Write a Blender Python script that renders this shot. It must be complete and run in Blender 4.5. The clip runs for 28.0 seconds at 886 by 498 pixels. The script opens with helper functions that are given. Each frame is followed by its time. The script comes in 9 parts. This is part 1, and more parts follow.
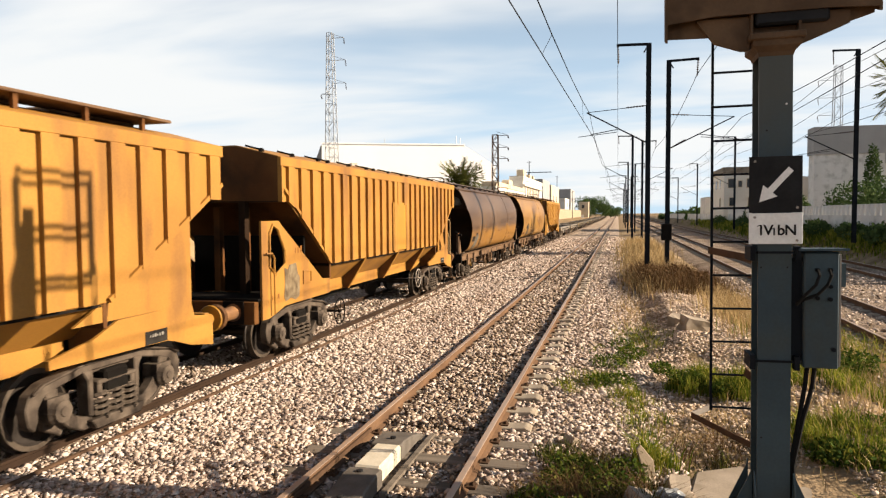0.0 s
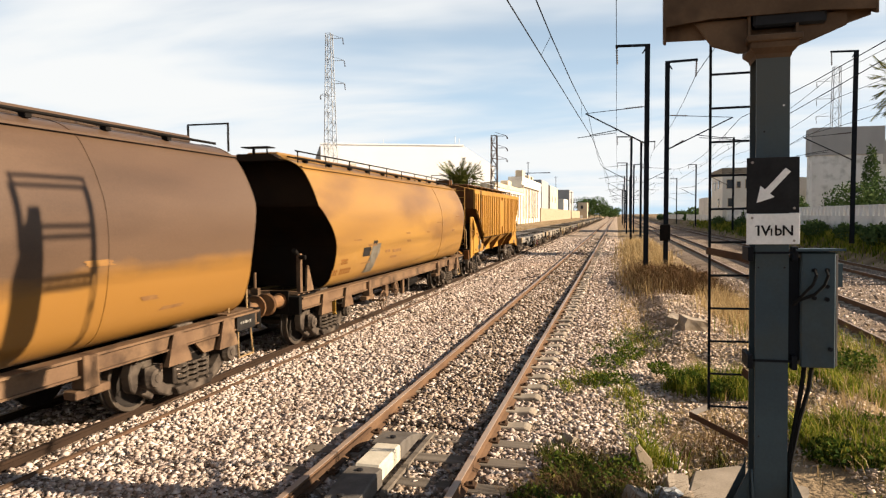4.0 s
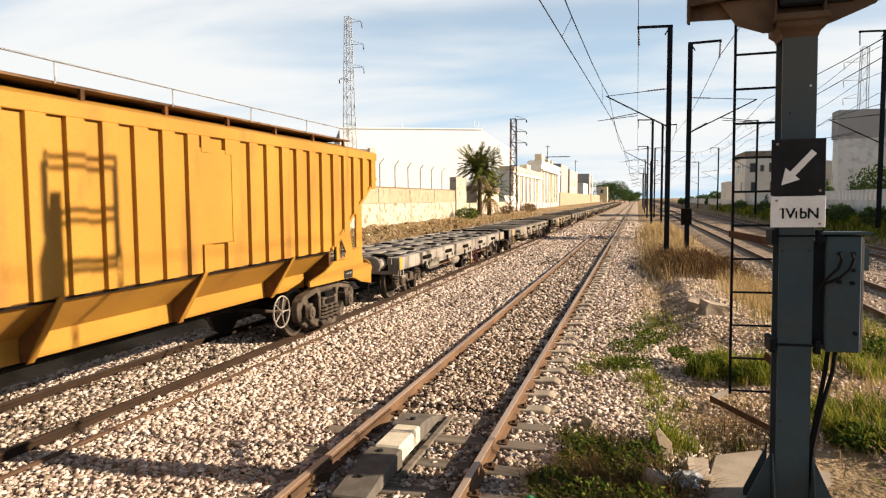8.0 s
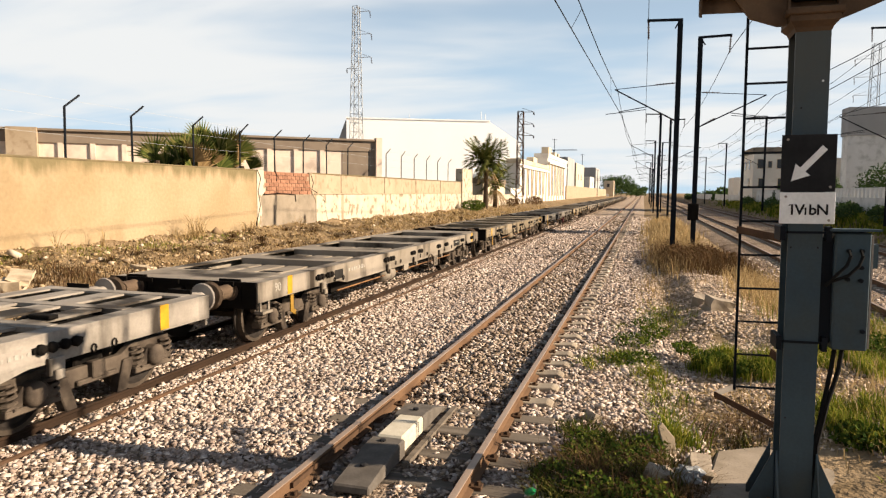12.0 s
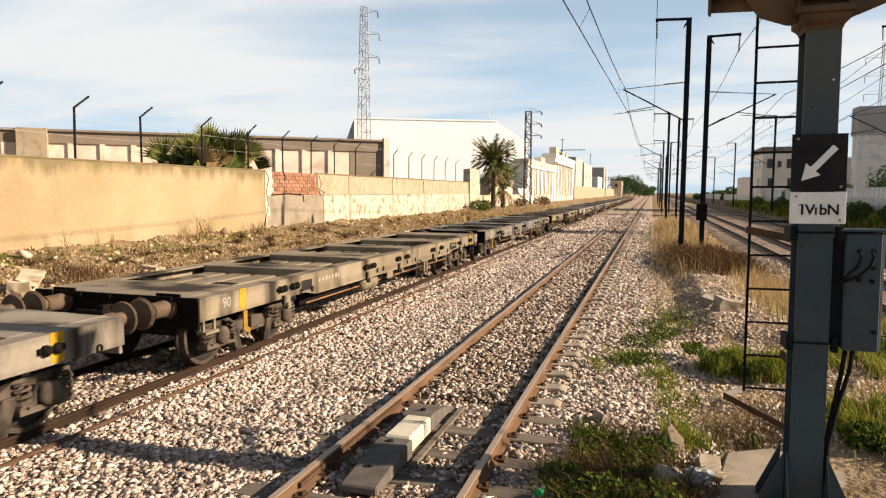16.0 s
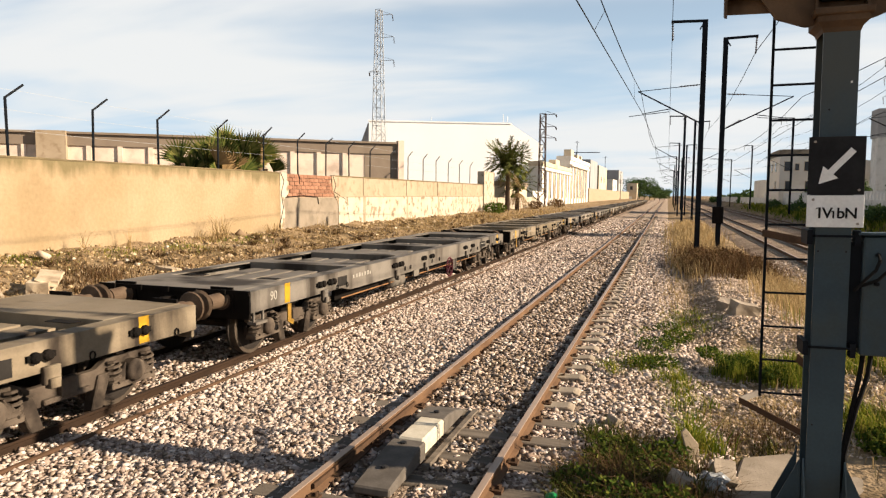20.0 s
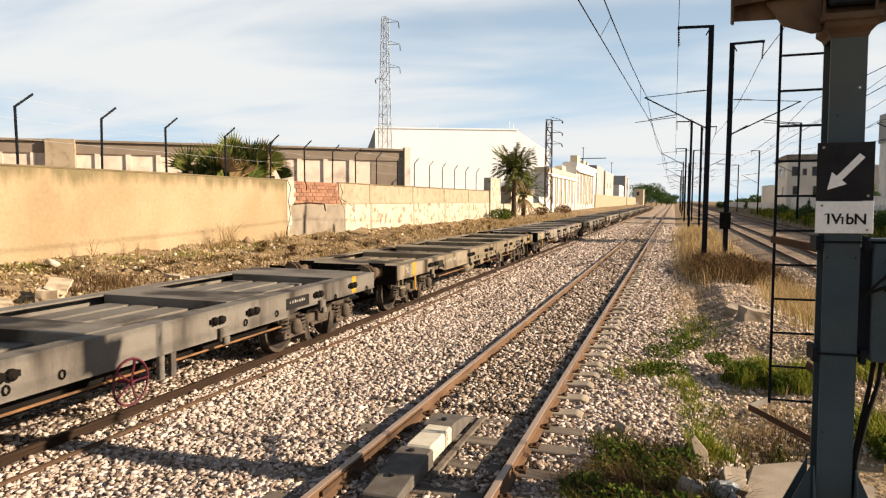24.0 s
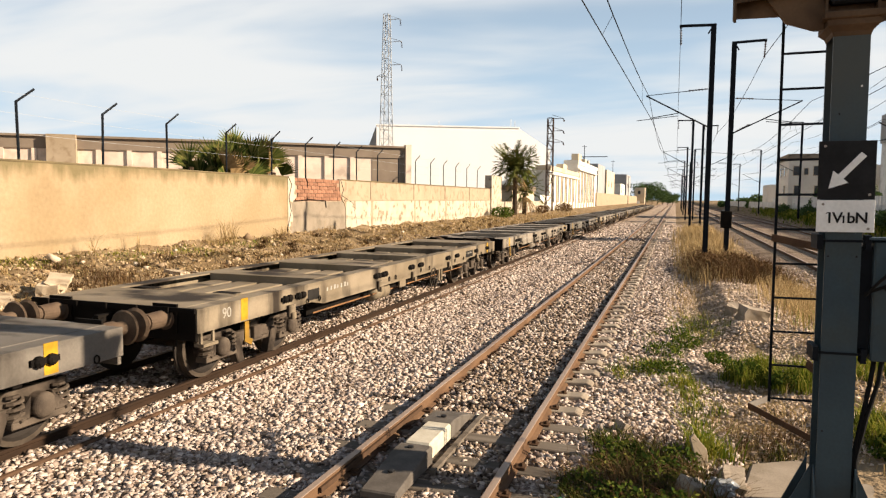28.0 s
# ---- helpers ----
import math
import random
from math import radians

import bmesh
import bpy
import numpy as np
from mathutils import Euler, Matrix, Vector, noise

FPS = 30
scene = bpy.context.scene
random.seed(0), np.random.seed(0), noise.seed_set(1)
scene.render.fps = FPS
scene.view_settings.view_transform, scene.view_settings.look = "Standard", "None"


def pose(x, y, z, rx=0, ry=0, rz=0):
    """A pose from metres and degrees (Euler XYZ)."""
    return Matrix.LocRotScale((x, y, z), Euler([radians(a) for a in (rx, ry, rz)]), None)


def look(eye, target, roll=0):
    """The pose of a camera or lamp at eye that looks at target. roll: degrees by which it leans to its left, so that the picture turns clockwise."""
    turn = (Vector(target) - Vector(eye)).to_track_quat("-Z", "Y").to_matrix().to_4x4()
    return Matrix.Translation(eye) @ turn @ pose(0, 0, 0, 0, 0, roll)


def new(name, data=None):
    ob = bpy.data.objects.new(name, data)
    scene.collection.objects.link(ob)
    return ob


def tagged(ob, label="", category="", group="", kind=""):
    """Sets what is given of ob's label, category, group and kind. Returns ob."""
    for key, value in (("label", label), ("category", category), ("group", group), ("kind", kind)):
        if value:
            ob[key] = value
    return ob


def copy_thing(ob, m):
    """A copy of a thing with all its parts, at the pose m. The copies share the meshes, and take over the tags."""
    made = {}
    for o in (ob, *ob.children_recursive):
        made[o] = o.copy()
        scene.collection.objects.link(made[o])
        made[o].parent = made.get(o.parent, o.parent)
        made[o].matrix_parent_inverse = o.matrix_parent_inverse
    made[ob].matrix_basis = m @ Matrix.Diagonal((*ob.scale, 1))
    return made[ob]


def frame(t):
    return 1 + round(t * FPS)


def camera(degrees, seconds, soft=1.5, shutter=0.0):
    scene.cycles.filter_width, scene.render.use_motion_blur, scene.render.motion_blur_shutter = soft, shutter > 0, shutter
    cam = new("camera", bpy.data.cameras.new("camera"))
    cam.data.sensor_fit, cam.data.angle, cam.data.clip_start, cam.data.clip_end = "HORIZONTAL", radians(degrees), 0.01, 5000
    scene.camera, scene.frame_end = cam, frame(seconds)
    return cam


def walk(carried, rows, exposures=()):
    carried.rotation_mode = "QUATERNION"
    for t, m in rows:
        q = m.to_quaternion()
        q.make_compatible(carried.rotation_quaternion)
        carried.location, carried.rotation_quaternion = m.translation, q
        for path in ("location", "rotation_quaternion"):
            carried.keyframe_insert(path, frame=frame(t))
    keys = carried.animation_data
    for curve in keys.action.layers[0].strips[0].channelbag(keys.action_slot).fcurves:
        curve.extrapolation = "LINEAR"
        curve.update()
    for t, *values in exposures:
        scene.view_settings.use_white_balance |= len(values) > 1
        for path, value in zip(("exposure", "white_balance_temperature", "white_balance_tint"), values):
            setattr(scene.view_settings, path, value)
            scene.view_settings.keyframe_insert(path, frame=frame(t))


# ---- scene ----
cam = camera(66.0, 28.0, soft=1.25, shutter=0.1)

# the camera is held by hand at one spot: seconds, place, pitch, roll, yaw
PATH = [
    (0.0, 0.021, 0.031, 2.597, -2.918, 0.348, 14.368),
    (0.5, 0.023, 0.016, 2.601, -2.704, 0.454, 14.126),
    (1.0, 0.026, 0.031, 2.596, -2.604, 0.694, 13.981),
    (1.5, 0.022, 0.018, 2.600, -2.772, 0.440, 14.173),
    (2.0, 0.020, 0.014, 2.598, -2.744, 0.586, 14.546),
    (2.5, 0.022, 0.017, 2.598, -2.817, 0.590, 14.342),
    (4.5, 0.022, -0.017, 2.594, -2.904, 0.196, 14.399),
    (5.0, 0.024, -0.016, 2.590, -3.197, 0.032, 14.910),
    (5.5, 0.022, -0.008, 2.589, -3.526, 0.037, 15.424),
    (6.0, 0.023, -0.005, 2.588, -3.592, 0.162, 15.880),
    (6.5, 0.022, -0.015, 2.587, -3.594, 0.319, 15.739),
    (7.0, 0.029, -0.000, 2.590, -3.485, 0.419, 15.779),
    (7.5, 0.022, -0.012, 2.587, -3.454, 0.727, 15.579),
    (8.0, 0.012, -0.021, 2.583, -4.178, 0.344, 15.841),
    (8.5, 0.007, -0.014, 2.579, -4.487, 0.157, 16.285),
    (9.0, 0.007, -0.012, 2.582, -4.381, 0.627, 15.804),
    (9.5, 0.000, -0.031, 2.584, -4.064, 0.057, 15.331),
    (10.0, 0.001, -0.017, 2.589, -4.129, -0.115, 15.208),
    (10.5, -0.002, -0.012, 2.576, -4.520, -0.318, 15.319),
    (11.0, -0.000, 0.000, 2.580, -4.757, -0.500, 15.593),
    (11.5, -0.002, -0.007, 2.579, -4.778, -0.416, 15.903),
    (12.0, -0.000, -0.003, 2.575, -4.875, -0.524, 16.328),
    (12.5, -0.002, 0.008, 2.578, -5.062, -0.642, 16.372),
    (14.5, -0.007, -0.001, 2.576, -4.786, -0.540, 16.991),
    (15.0, -0.007, 0.008, 2.579, -4.845, -0.501, 16.829),
    (15.5, -0.002, 0.013, 2.578, -4.720, -0.213, 16.767),
    (16.0, -0.003, 0.005, 2.575, -4.867, -0.464, 16.965),
    (16.5, -0.001, 0.003, 2.574, -4.853, -0.586, 17.205),
    (17.0, 0.005, 0.005, 2.576, -4.814, -0.614, 17.286),
    (17.5, 0.008, 0.004, 2.577, -4.882, -0.720, 17.292),
    (18.0, 0.002, 0.001, 2.575, -4.790, -0.790, 17.409),
    (18.5, 0.001, 0.004, 2.577, -4.655, -0.760, 17.690),
    (19.0, 0.002, -0.013, 2.579, -4.643, -0.631, 17.859),
    (19.5, 0.006, -0.002, 2.576, -4.658, -0.512, 18.089),
    (20.0, 0.003, -0.001, 2.576, -4.678, -0.571, 18.151),
    (20.5, 0.001, -0.004, 2.577, -4.871, -0.758, 18.182),
    (21.0, 0.002, 0.005, 2.574, -4.807, -0.807, 18.247),
    (21.5, -0.001, -0.004, 2.580, -4.760, -0.627, 18.142),
    (23.5, -0.005, -0.006, 2.587, -4.127, -0.025, 18.513),
    (24.0, -0.005, -0.009, 2.585, -4.153, -0.350, 18.676),
    (24.5, -0.012, -0.001, 2.580, -4.431, -0.417, 19.290),
    (25.0, -0.014, 0.005, 2.573, -4.913, -0.406, 19.504),
    (25.5, -0.012, 0.020, 2.576, -4.891, -0.555, 19.155),
    (26.0, -0.009, 0.007, 2.578, -4.525, -0.623, 19.517),
    (26.5, -0.010, 0.002, 2.579, -4.457, -0.731, 19.549),
    (27.0, -0.011, 0.005, 2.577, -4.357, -0.651, 19.236),
    (27.5, -0.010, 0.003, 2.575, -4.277, -0.555, 19.417),
    (28.0, -0.002, -0.000, 2.576, -4.344, -0.651, 18.761),
]
walk(cam, [(t, pose(x, y, z, 90 + pitch, roll, yaw)) for t, x, y, z, pitch, roll, yaw in PATH], exposures=[(0, 1.5), (7, 1.5), (11, 1.4), (28, 1.38)])

# how far the train has rolled, in metres, every half second
ROLLED = [
    0.00, 3.73, 7.45, 11.16, 14.84, 18.49, 22.10, 25.68, 29.22, 32.72,
    36.18, 39.59, 42.92, 46.17, 49.35, 52.45, 55.47, 58.46, 61.43, 64.37,
    67.23, 69.96, 72.54, 75.03, 77.48, 79.87, 82.20, 84.49, 86.72, 88.89,
    91.01, 93.10, 95.17, 97.24, 99.30, 101.33, 103.29, 105.18, 107.03, 108.84,
    110.61, 112.34, 114.02, 115.64, 117.22, 118.72, 120.14, 121.44, 122.62, 123.69,
    124.67, 125.58, 126.43, 127.21, 127.93, 128.60, 129.24,
]

# ---------------------------------------------------------------- sky and sun
SUN_EL, SUN_DX, SUN_DY = 24.0, 1.0, 0.142
world = bpy.data.worlds.new("sky")
scene.world = world
world.use_nodes = True
wn, wl = world.node_tree.nodes, world.node_tree.links
wn.clear()
w_out = wn.new("ShaderNodeOutputWorld")
w_bg = wn.new("ShaderNodeBackground")
w_sky = wn.new("ShaderNodeTexSky")
w_sky.sky_type = "NISHITA"
w_sky.sun_disc = False
w_sky.sun_elevation = radians(SUN_EL)
w_sky.sun_rotation = math.atan2(SUN_DX, SUN_DY)
w_sky.air_density, w_sky.dust_density, w_sky.ozone_density = 0.4, 0.3, 1.4
w_bg.inputs["Strength"].default_value = 0.05
# thin streaky cirrus: noise on a level sheet high above, so that the streaks run together towards the horizon
def w_math(op, a, b=None, clamp=False):
    m = wn.new("ShaderNodeMath")
    m.operation, m.use_clamp = op, clamp
    for k, v in enumerate((a, b)):
        if v is None:
            continue
        if isinstance(v, (int, float)):
            m.inputs[k].default_value = v
        else:
            wl.new(v, m.inputs[k])
    return m.outputs["Value"]


def w_range(src, lo, hi, to0=0.0, to1=1.0):
    m = wn.new("ShaderNodeMapRange")
    m.interpolation_type = "SMOOTHSTEP"
    for k, v in (("From Min", lo), ("From Max", hi), ("To Min", to0), ("To Max", to1)):
        m.inputs[k].default_value = v
    wl.new(src, m.inputs["Value"])
    return m.outputs["Result"]


def w_noise(vec, scale, stretch, turn, shift, detail, rough, warp):
    mp, no = wn.new("ShaderNodeMapping"), wn.new("ShaderNodeTexNoise")
    mp.inputs["Scale"].default_value = stretch
    mp.inputs["Rotation"].default_value = (0, 0, turn)
    mp.inputs["Location"].default_value = shift
    for k, v in (("Scale", scale), ("Detail", detail), ("Roughness", rough), ("Distortion", warp)):
        no.inputs[k].default_value = v
    wl.new(vec, mp.inputs["Vector"])
    wl.new(mp.outputs["Vector"], no.inputs["Vector"])
    return no.outputs["Fac"]


w_tc = wn.new("ShaderNodeTexCoord")
w_sep = wn.new("ShaderNodeSeparateXYZ")
wl.new(w_tc.outputs["Generated"], w_sep.inputs["Vector"])
w_low = w_math("ADD", w_math("MAXIMUM", w_sep.outputs["Z"], 0.0), 0.13)
w_flat = wn.new("ShaderNodeCombineXYZ")
wl.new(w_math("DIVIDE", w_sep.outputs["X"], w_low), w_flat.inputs["X"])
wl.new(w_math("DIVIDE", w_sep.outputs["Y"], w_low), w_flat.inputs["Y"])
w_big = w_noise(w_flat.outputs["Vector"], 0.55, (0.8, 1.2, 1.0), 0.5, (3.1, 0.4, 0.0), 4.0, 0.5, 0.5)
w_fine = w_noise(w_flat.outputs["Vector"], 0.9, (0.5, 1.3, 1.0), 0.55, (0.7, 1.9, 0.0), 6.0, 0.52, 0.5)
w_cover = w_math("ADD", w_math("MULTIPLY", w_big, 0.72), w_math("MULTIPLY", w_fine, 0.4))
w_fac = w_math("MULTIPLY", w_range(w_cover, 0.43, 0.63, 0.16, 1.0), w_range(w_sep.outputs["Z"], 0.38, 0.66, 1.0, 0.06))
# pale blue low in the sky, deeper above
w_haze = wn.new("ShaderNodeMix")
w_haze.data_type = "RGBA"
w_haze.inputs["B"].default_value = (3.9, 5.5, 6.8, 1)
wl.new(w_range(w_sep.outputs["Z"], 0.0, 0.55, 0.95, 0.10), w_haze.inputs["Factor"])
wl.new(w_sky.outputs["Color"], w_haze.inputs["A"])
w_mix = wn.new("ShaderNodeMix")
w_mix.data_type = "RGBA"
w_mix.inputs["B"].default_value = (6.7, 6.8, 6.8, 1)
wl.new(w_fac, w_mix.inputs["Factor"])
wl.new(w_haze.outputs["Result"], w_mix.inputs["A"])
wl.new(w_mix.outputs["Result"], w_bg.inputs["Color"])
wl.new(w_bg.outputs["Background"], w_out.inputs["Surface"])

sun_d = bpy.data.lights.new("sun", "SUN")
sun_d.energy, sun_d.angle, sun_d.color = 5.0, radians(0.55), (1.0, 0.815, 0.61)
sun = new("sun", sun_d)
_h = math.hypot(SUN_DX, SUN_DY)
sun.matrix_world = look((0, 0, 40), Vector((0, 0, 40)) - Vector((SUN_DX / _h, SUN_DY / _h, math.tan(radians(SUN_EL)))))


# ---------------------------------------------------------------- materials
def mat(name, a, b=None, rough=0.7, metal=0.0, scale=3.0, stretch=(1, 1, 1), cut=(0.35, 0.65), dirt=None, dirt_scale=1.2,
        dirt_cut=(0.5, 0.7), dirt_stretch=(1, 1, 1), bump=0.15, fine=40.0, rand=0.0, coat=0.0, bump_dist=0.01, spec=None):
    """A weathered surface: two shades in large noise, stains in a second noise, and fine grain that also gives relief."""
    m = bpy.data.materials.new(name)
    m.use_nodes = True
    n, l = m.node_tree.nodes, m.node_tree.links
    bs = n["Principled BSDF"]
    bs.inputs["Roughness"].default_value, bs.inputs["Metallic"].default_value = rough, metal
    bs.inputs["Coat Weight"].default_value = coat
    bs.inputs["Specular IOR Level"].default_value = (0.08 if rough > 0.6 else 0.25) if spec is None else spec
    tc = n.new("ShaderNodeTexCoord")

    def noise_of(sc, st, detail=5.0):
        mp, no = n.new("ShaderNodeMapping"), n.new("ShaderNodeTexNoise")
        mp.inputs["Scale"].default_value = st
        no.inputs["Scale"].default_value, no.inputs["Detail"].default_value = sc, detail
        l.new(tc.outputs["Object"], mp.inputs["Vector"])
        l.new(mp.outputs["Vector"], no.inputs["Vector"])
        return no

    def ramp_of(src, lo, hi):
        r = n.new("ShaderNodeMapRange")
        r.inputs["From Min"].default_value, r.inputs["From Max"].default_value = lo, hi
        l.new(src, r.inputs["Value"])
        return r.outputs["Result"]

    def mixed(fac, ca, cb):
        x = n.new("ShaderNodeMix")
        x.data_type = "RGBA"
        l.new(fac, x.inputs["Factor"])
        for sock, c in (("A", ca), ("B", cb)):
            if isinstance(c, tuple):
                x.inputs[sock].default_value = (*c, 1)
            else:
                l.new(c, x.inputs[sock])
        return x.outputs["Result"]

    b = b or tuple(v * 0.8 for v in a)
    col = mixed(ramp_of(noise_of(scale, stretch).outputs["Fac"], *cut), a, b)
    if dirt:
        col = mixed(ramp_of(noise_of(dirt_scale, dirt_stretch, 8.0).outputs["Fac"], *dirt_cut), col, dirt)
    grain = noise_of(fine, (1, 1, 1), 3.0)
    hsv = n.new("ShaderNodeHueSaturation")
    val = n.new("ShaderNodeMapRange")
    val.inputs["To Min"].default_value, val.inputs["To Max"].default_value = 0.82, 1.18
    l.new(grain.outputs["Fac"], val.inputs["Value"])
    if rand:
        oi, ad, mr = n.new("ShaderNodeObjectInfo"), n.new("ShaderNodeMath"), n.new("ShaderNodeMapRange")
        mr.inputs["To Min"].default_value, mr.inputs["To Max"].default_value = -rand, rand
        l.new(oi.outputs["Random"], mr.inputs["Value"])
        l.new(val.outputs["Result"], ad.inputs[0])
        l.new(mr.outputs["Result"], ad.inputs[1])
        l.new(ad.outputs["Value"], hsv.inputs["Value"])
    else:
        l.new(val.outputs["Result"], hsv.inputs["Value"])
    l.new(col, hsv.inputs["Color"])
    l.new(hsv.outputs["Color"], bs.inputs["Base Color"])
    if bump:
        bp = n.new("ShaderNodeBump")
        bp.inputs["Strength"].default_value, bp.inputs["Distance"].default_value = bump, bump_dist
        l.new(grain.outputs["Fac"], bp.inputs["Height"])
        l.new(bp.outputs["Normal"], bs.inputs["Normal"])
    return m


def island_mat(name, shades, rough=0.9, fine=30.0, translucent=0.0):
    """For loose stuff: each stone or leaf takes its own shade."""
    m = bpy.data.materials.new(name)
    m.use_nodes = True
    n, l = m.node_tree.nodes, m.node_tree.links
    bs = n["Principled BSDF"]
    bs.inputs["Roughness"].default_value = rough
    bs.inputs["Specular IOR Level"].default_value = 0.05
    g, r = n.new("ShaderNodeNewGeometry"), n.new("ShaderNodeValToRGB")
    r.color_ramp.interpolation = "LINEAR"
    while len(r.color_ramp.elements) < len(shades):
        r.color_ramp.elements.new(0.5)
    for i, c in enumerate(shades):
        r.color_ramp.elements[i].position = i / (len(shades) - 1)
        r.color_ramp.elements[i].color = (*c, 1)
    tc, no, hs, mr = n.new("ShaderNodeTexCoord"), n.new("ShaderNodeTexNoise"), n.new("ShaderNodeHueSaturation"), n.new("ShaderNodeMapRange")
    no.inputs["Scale"].default_value = fine
    mr.inputs["To Min"].default_value, mr.inputs["To Max"].default_value = 0.75, 1.25
    l.new(tc.outputs["Object"], no.inputs["Vector"])
    l.new(no.outputs["Fac"], mr.inputs["Value"])
    l.new(mr.outputs["Result"], hs.inputs["Value"])
    l.new(g.outputs["Random Per Island"], r.inputs["Fac"])
    l.new(r.outputs["Color"], hs.inputs["Color"])
    l.new(hs.outputs["Color"], bs.inputs["Base Color"])
    if translucent:
        tr, ms = n.new("ShaderNodeBsdfTranslucent"), n.new("ShaderNodeMixShader")
        ms.inputs["Fac"].default_value = translucent
        l.new(hs.outputs["Color"], tr.inputs["Color"])
        l.new(bs.outputs["BSDF"], ms.inputs[1])
        l.new(tr.outputs["BSDF"], ms.inputs[2])
        l.new(ms.outputs["Shader"], n["Material Output"].inputs["Surface"])
    return m


def stained(m, colour, z_from, z_to, wander, wander_scale, wander_stretch, strength=1.0, along=None):
    """Lay a second colour or stain over a surface between two heights, with a ragged edge; along fades it in over a
    length.
    """
    n, l = m.node_tree.nodes, m.node_tree.links
    bs = n["Principled BSDF"]
    src = bs.inputs["Base Color"].links[0].from_socket
    tc, sp, mp, no = n.new("ShaderNodeTexCoord"), n.new("ShaderNodeSeparateXYZ"), n.new("ShaderNodeMapping"), n.new("ShaderNodeTexNoise")
    mp.inputs["Scale"].default_value = wander_stretch
    no.inputs["Scale"].default_value, no.inputs["Detail"].default_value, no.inputs["Roughness"].default_value = wander_scale, 7.0, 0.6
    l.new(tc.outputs["Object"], sp.inputs["Vector"])
    l.new(tc.outputs["Object"], mp.inputs["Vector"])
    l.new(mp.outputs["Vector"], no.inputs["Vector"])
    w, a = n.new("ShaderNodeMath"), n.new("ShaderNodeMath")
    w.operation, a.operation = "MULTIPLY_ADD", "ADD"
    w.inputs[1].default_value, w.inputs[2].default_value = wander, -wander * 0.5
    l.new(no.outputs["Fac"], w.inputs[0])
    l.new(sp.outputs["Z"], a.inputs[0])
    l.new(w.outputs["Value"], a.inputs[1])
    r = n.new("ShaderNodeMapRange")
    for k, v in (("From Min", z_from), ("From Max", z_to), ("To Min", 0.0), ("To Max", strength)):
        r.inputs[k].default_value = v
    l.new(a.outputs["Value"], r.inputs["Value"])
    fac = r.outputs["Result"]
    if along:
        r2, mu = n.new("ShaderNodeMapRange"), n.new("ShaderNodeMath")
        mu.operation = "MULTIPLY"
        for k, v in (("From Min", along[0]), ("From Max", along[1]), ("To Min", along[2]), ("To Max", 1.0)):
            r2.inputs[k].default_value = v
        ya, ym = n.new("ShaderNodeMath"), n.new("ShaderNodeMath")
        ym.operation, ya.operation = "MULTIPLY", "ADD"
        ym.inputs[1].default_value = 6.0
        l.new(no.outputs["Fac"], ym.inputs[0])
        l.new(sp.outputs["Y"], ya.inputs[0])
        l.new(ym.outputs["Value"], ya.inputs[1])
        l.new(ya.outputs["Value"], r2.inputs["Value"])
        l.new(fac, mu.inputs[0])
        l.new(r2.outputs["Result"], mu.inputs[1])
        fac = mu.outputs["Value"]
    x = n.new("ShaderNodeMix")
    x.data_type = "RGBA"
    x.inputs["B"].default_value = (*colour, 1)
    l.new(fac, x.inputs["Factor"])
    l.new(src, x.inputs["A"])
    l.new(x.outputs["Result"], bs.inputs["Base Color"])
    return m


M_YELLOW = mat("yellow_paint", (0.307, 0.157, 0.0214), (0.267, 0.127, 0.0181), 0.55, scale=0.6, dirt=(0.12, 0.0534, 0.0214), dirt_scale=1.5,
               dirt_stretch=(1, 1, 0.3), dirt_cut=(0.56, 0.82), bump=0.06)
M_YELLOW_OLD = mat("faded_orange_paint", (0.287, 0.142, 0.0243), (0.233, 0.11, 0.0206), 0.6, scale=0.7, dirt=(0.1, 0.0441, 0.0187), dirt_scale=1.6,
                   dirt_stretch=(1, 1, 0.3), dirt_cut=(0.52, 0.8), bump=0.08)
# end paint darkened to hold the shade of the recessed wagon ends
M_END = mat("shade_dark_end_paint", (0.0221, 0.0113, 0.00504), (0.0126, 0.00693, 0.00378), 0.7, scale=1.0, dirt=(0.0126, 0.00882, 0.0063), dirt_scale=1.4, bump=0.1)
# near black: oily grime on gear, and painted shade in wagon ends
M_GRIME_SHADE = mat("oily_grime_and_shade", (0.00882, 0.00693, 0.00567), (0.00441, 0.00378, 0.00315), 0.8, scale=3, bump=0.2)
M_BOGIE = mat("dusty_cast_steel", (0.098, 0.078, 0.060), (0.05, 0.039, 0.031), 0.75, scale=4, dirt=(0.015, 0.0118, 0.00964), dirt_scale=3, bump=0.25)
M_WHEEL = mat("wheel_steel", (0.0315, 0.0258, 0.0221), (0.0189, 0.0151, 0.0126), 0.6, 0.4, scale=5, bump=0.1)
M_TREAD = mat("worn_tread", (0.0755, 0.06, 0.0457), (0.0505, 0.0394, 0.03), 0.5, 0.25, scale=9, bump=0.05)
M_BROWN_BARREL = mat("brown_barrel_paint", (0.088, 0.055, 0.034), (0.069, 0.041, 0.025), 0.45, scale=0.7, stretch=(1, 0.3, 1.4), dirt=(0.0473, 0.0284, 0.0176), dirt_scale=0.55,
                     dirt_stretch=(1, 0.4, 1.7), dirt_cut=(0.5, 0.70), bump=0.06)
# orange below mid height, with a ragged upper edge
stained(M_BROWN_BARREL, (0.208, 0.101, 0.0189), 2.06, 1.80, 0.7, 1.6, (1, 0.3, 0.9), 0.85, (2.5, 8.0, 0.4))
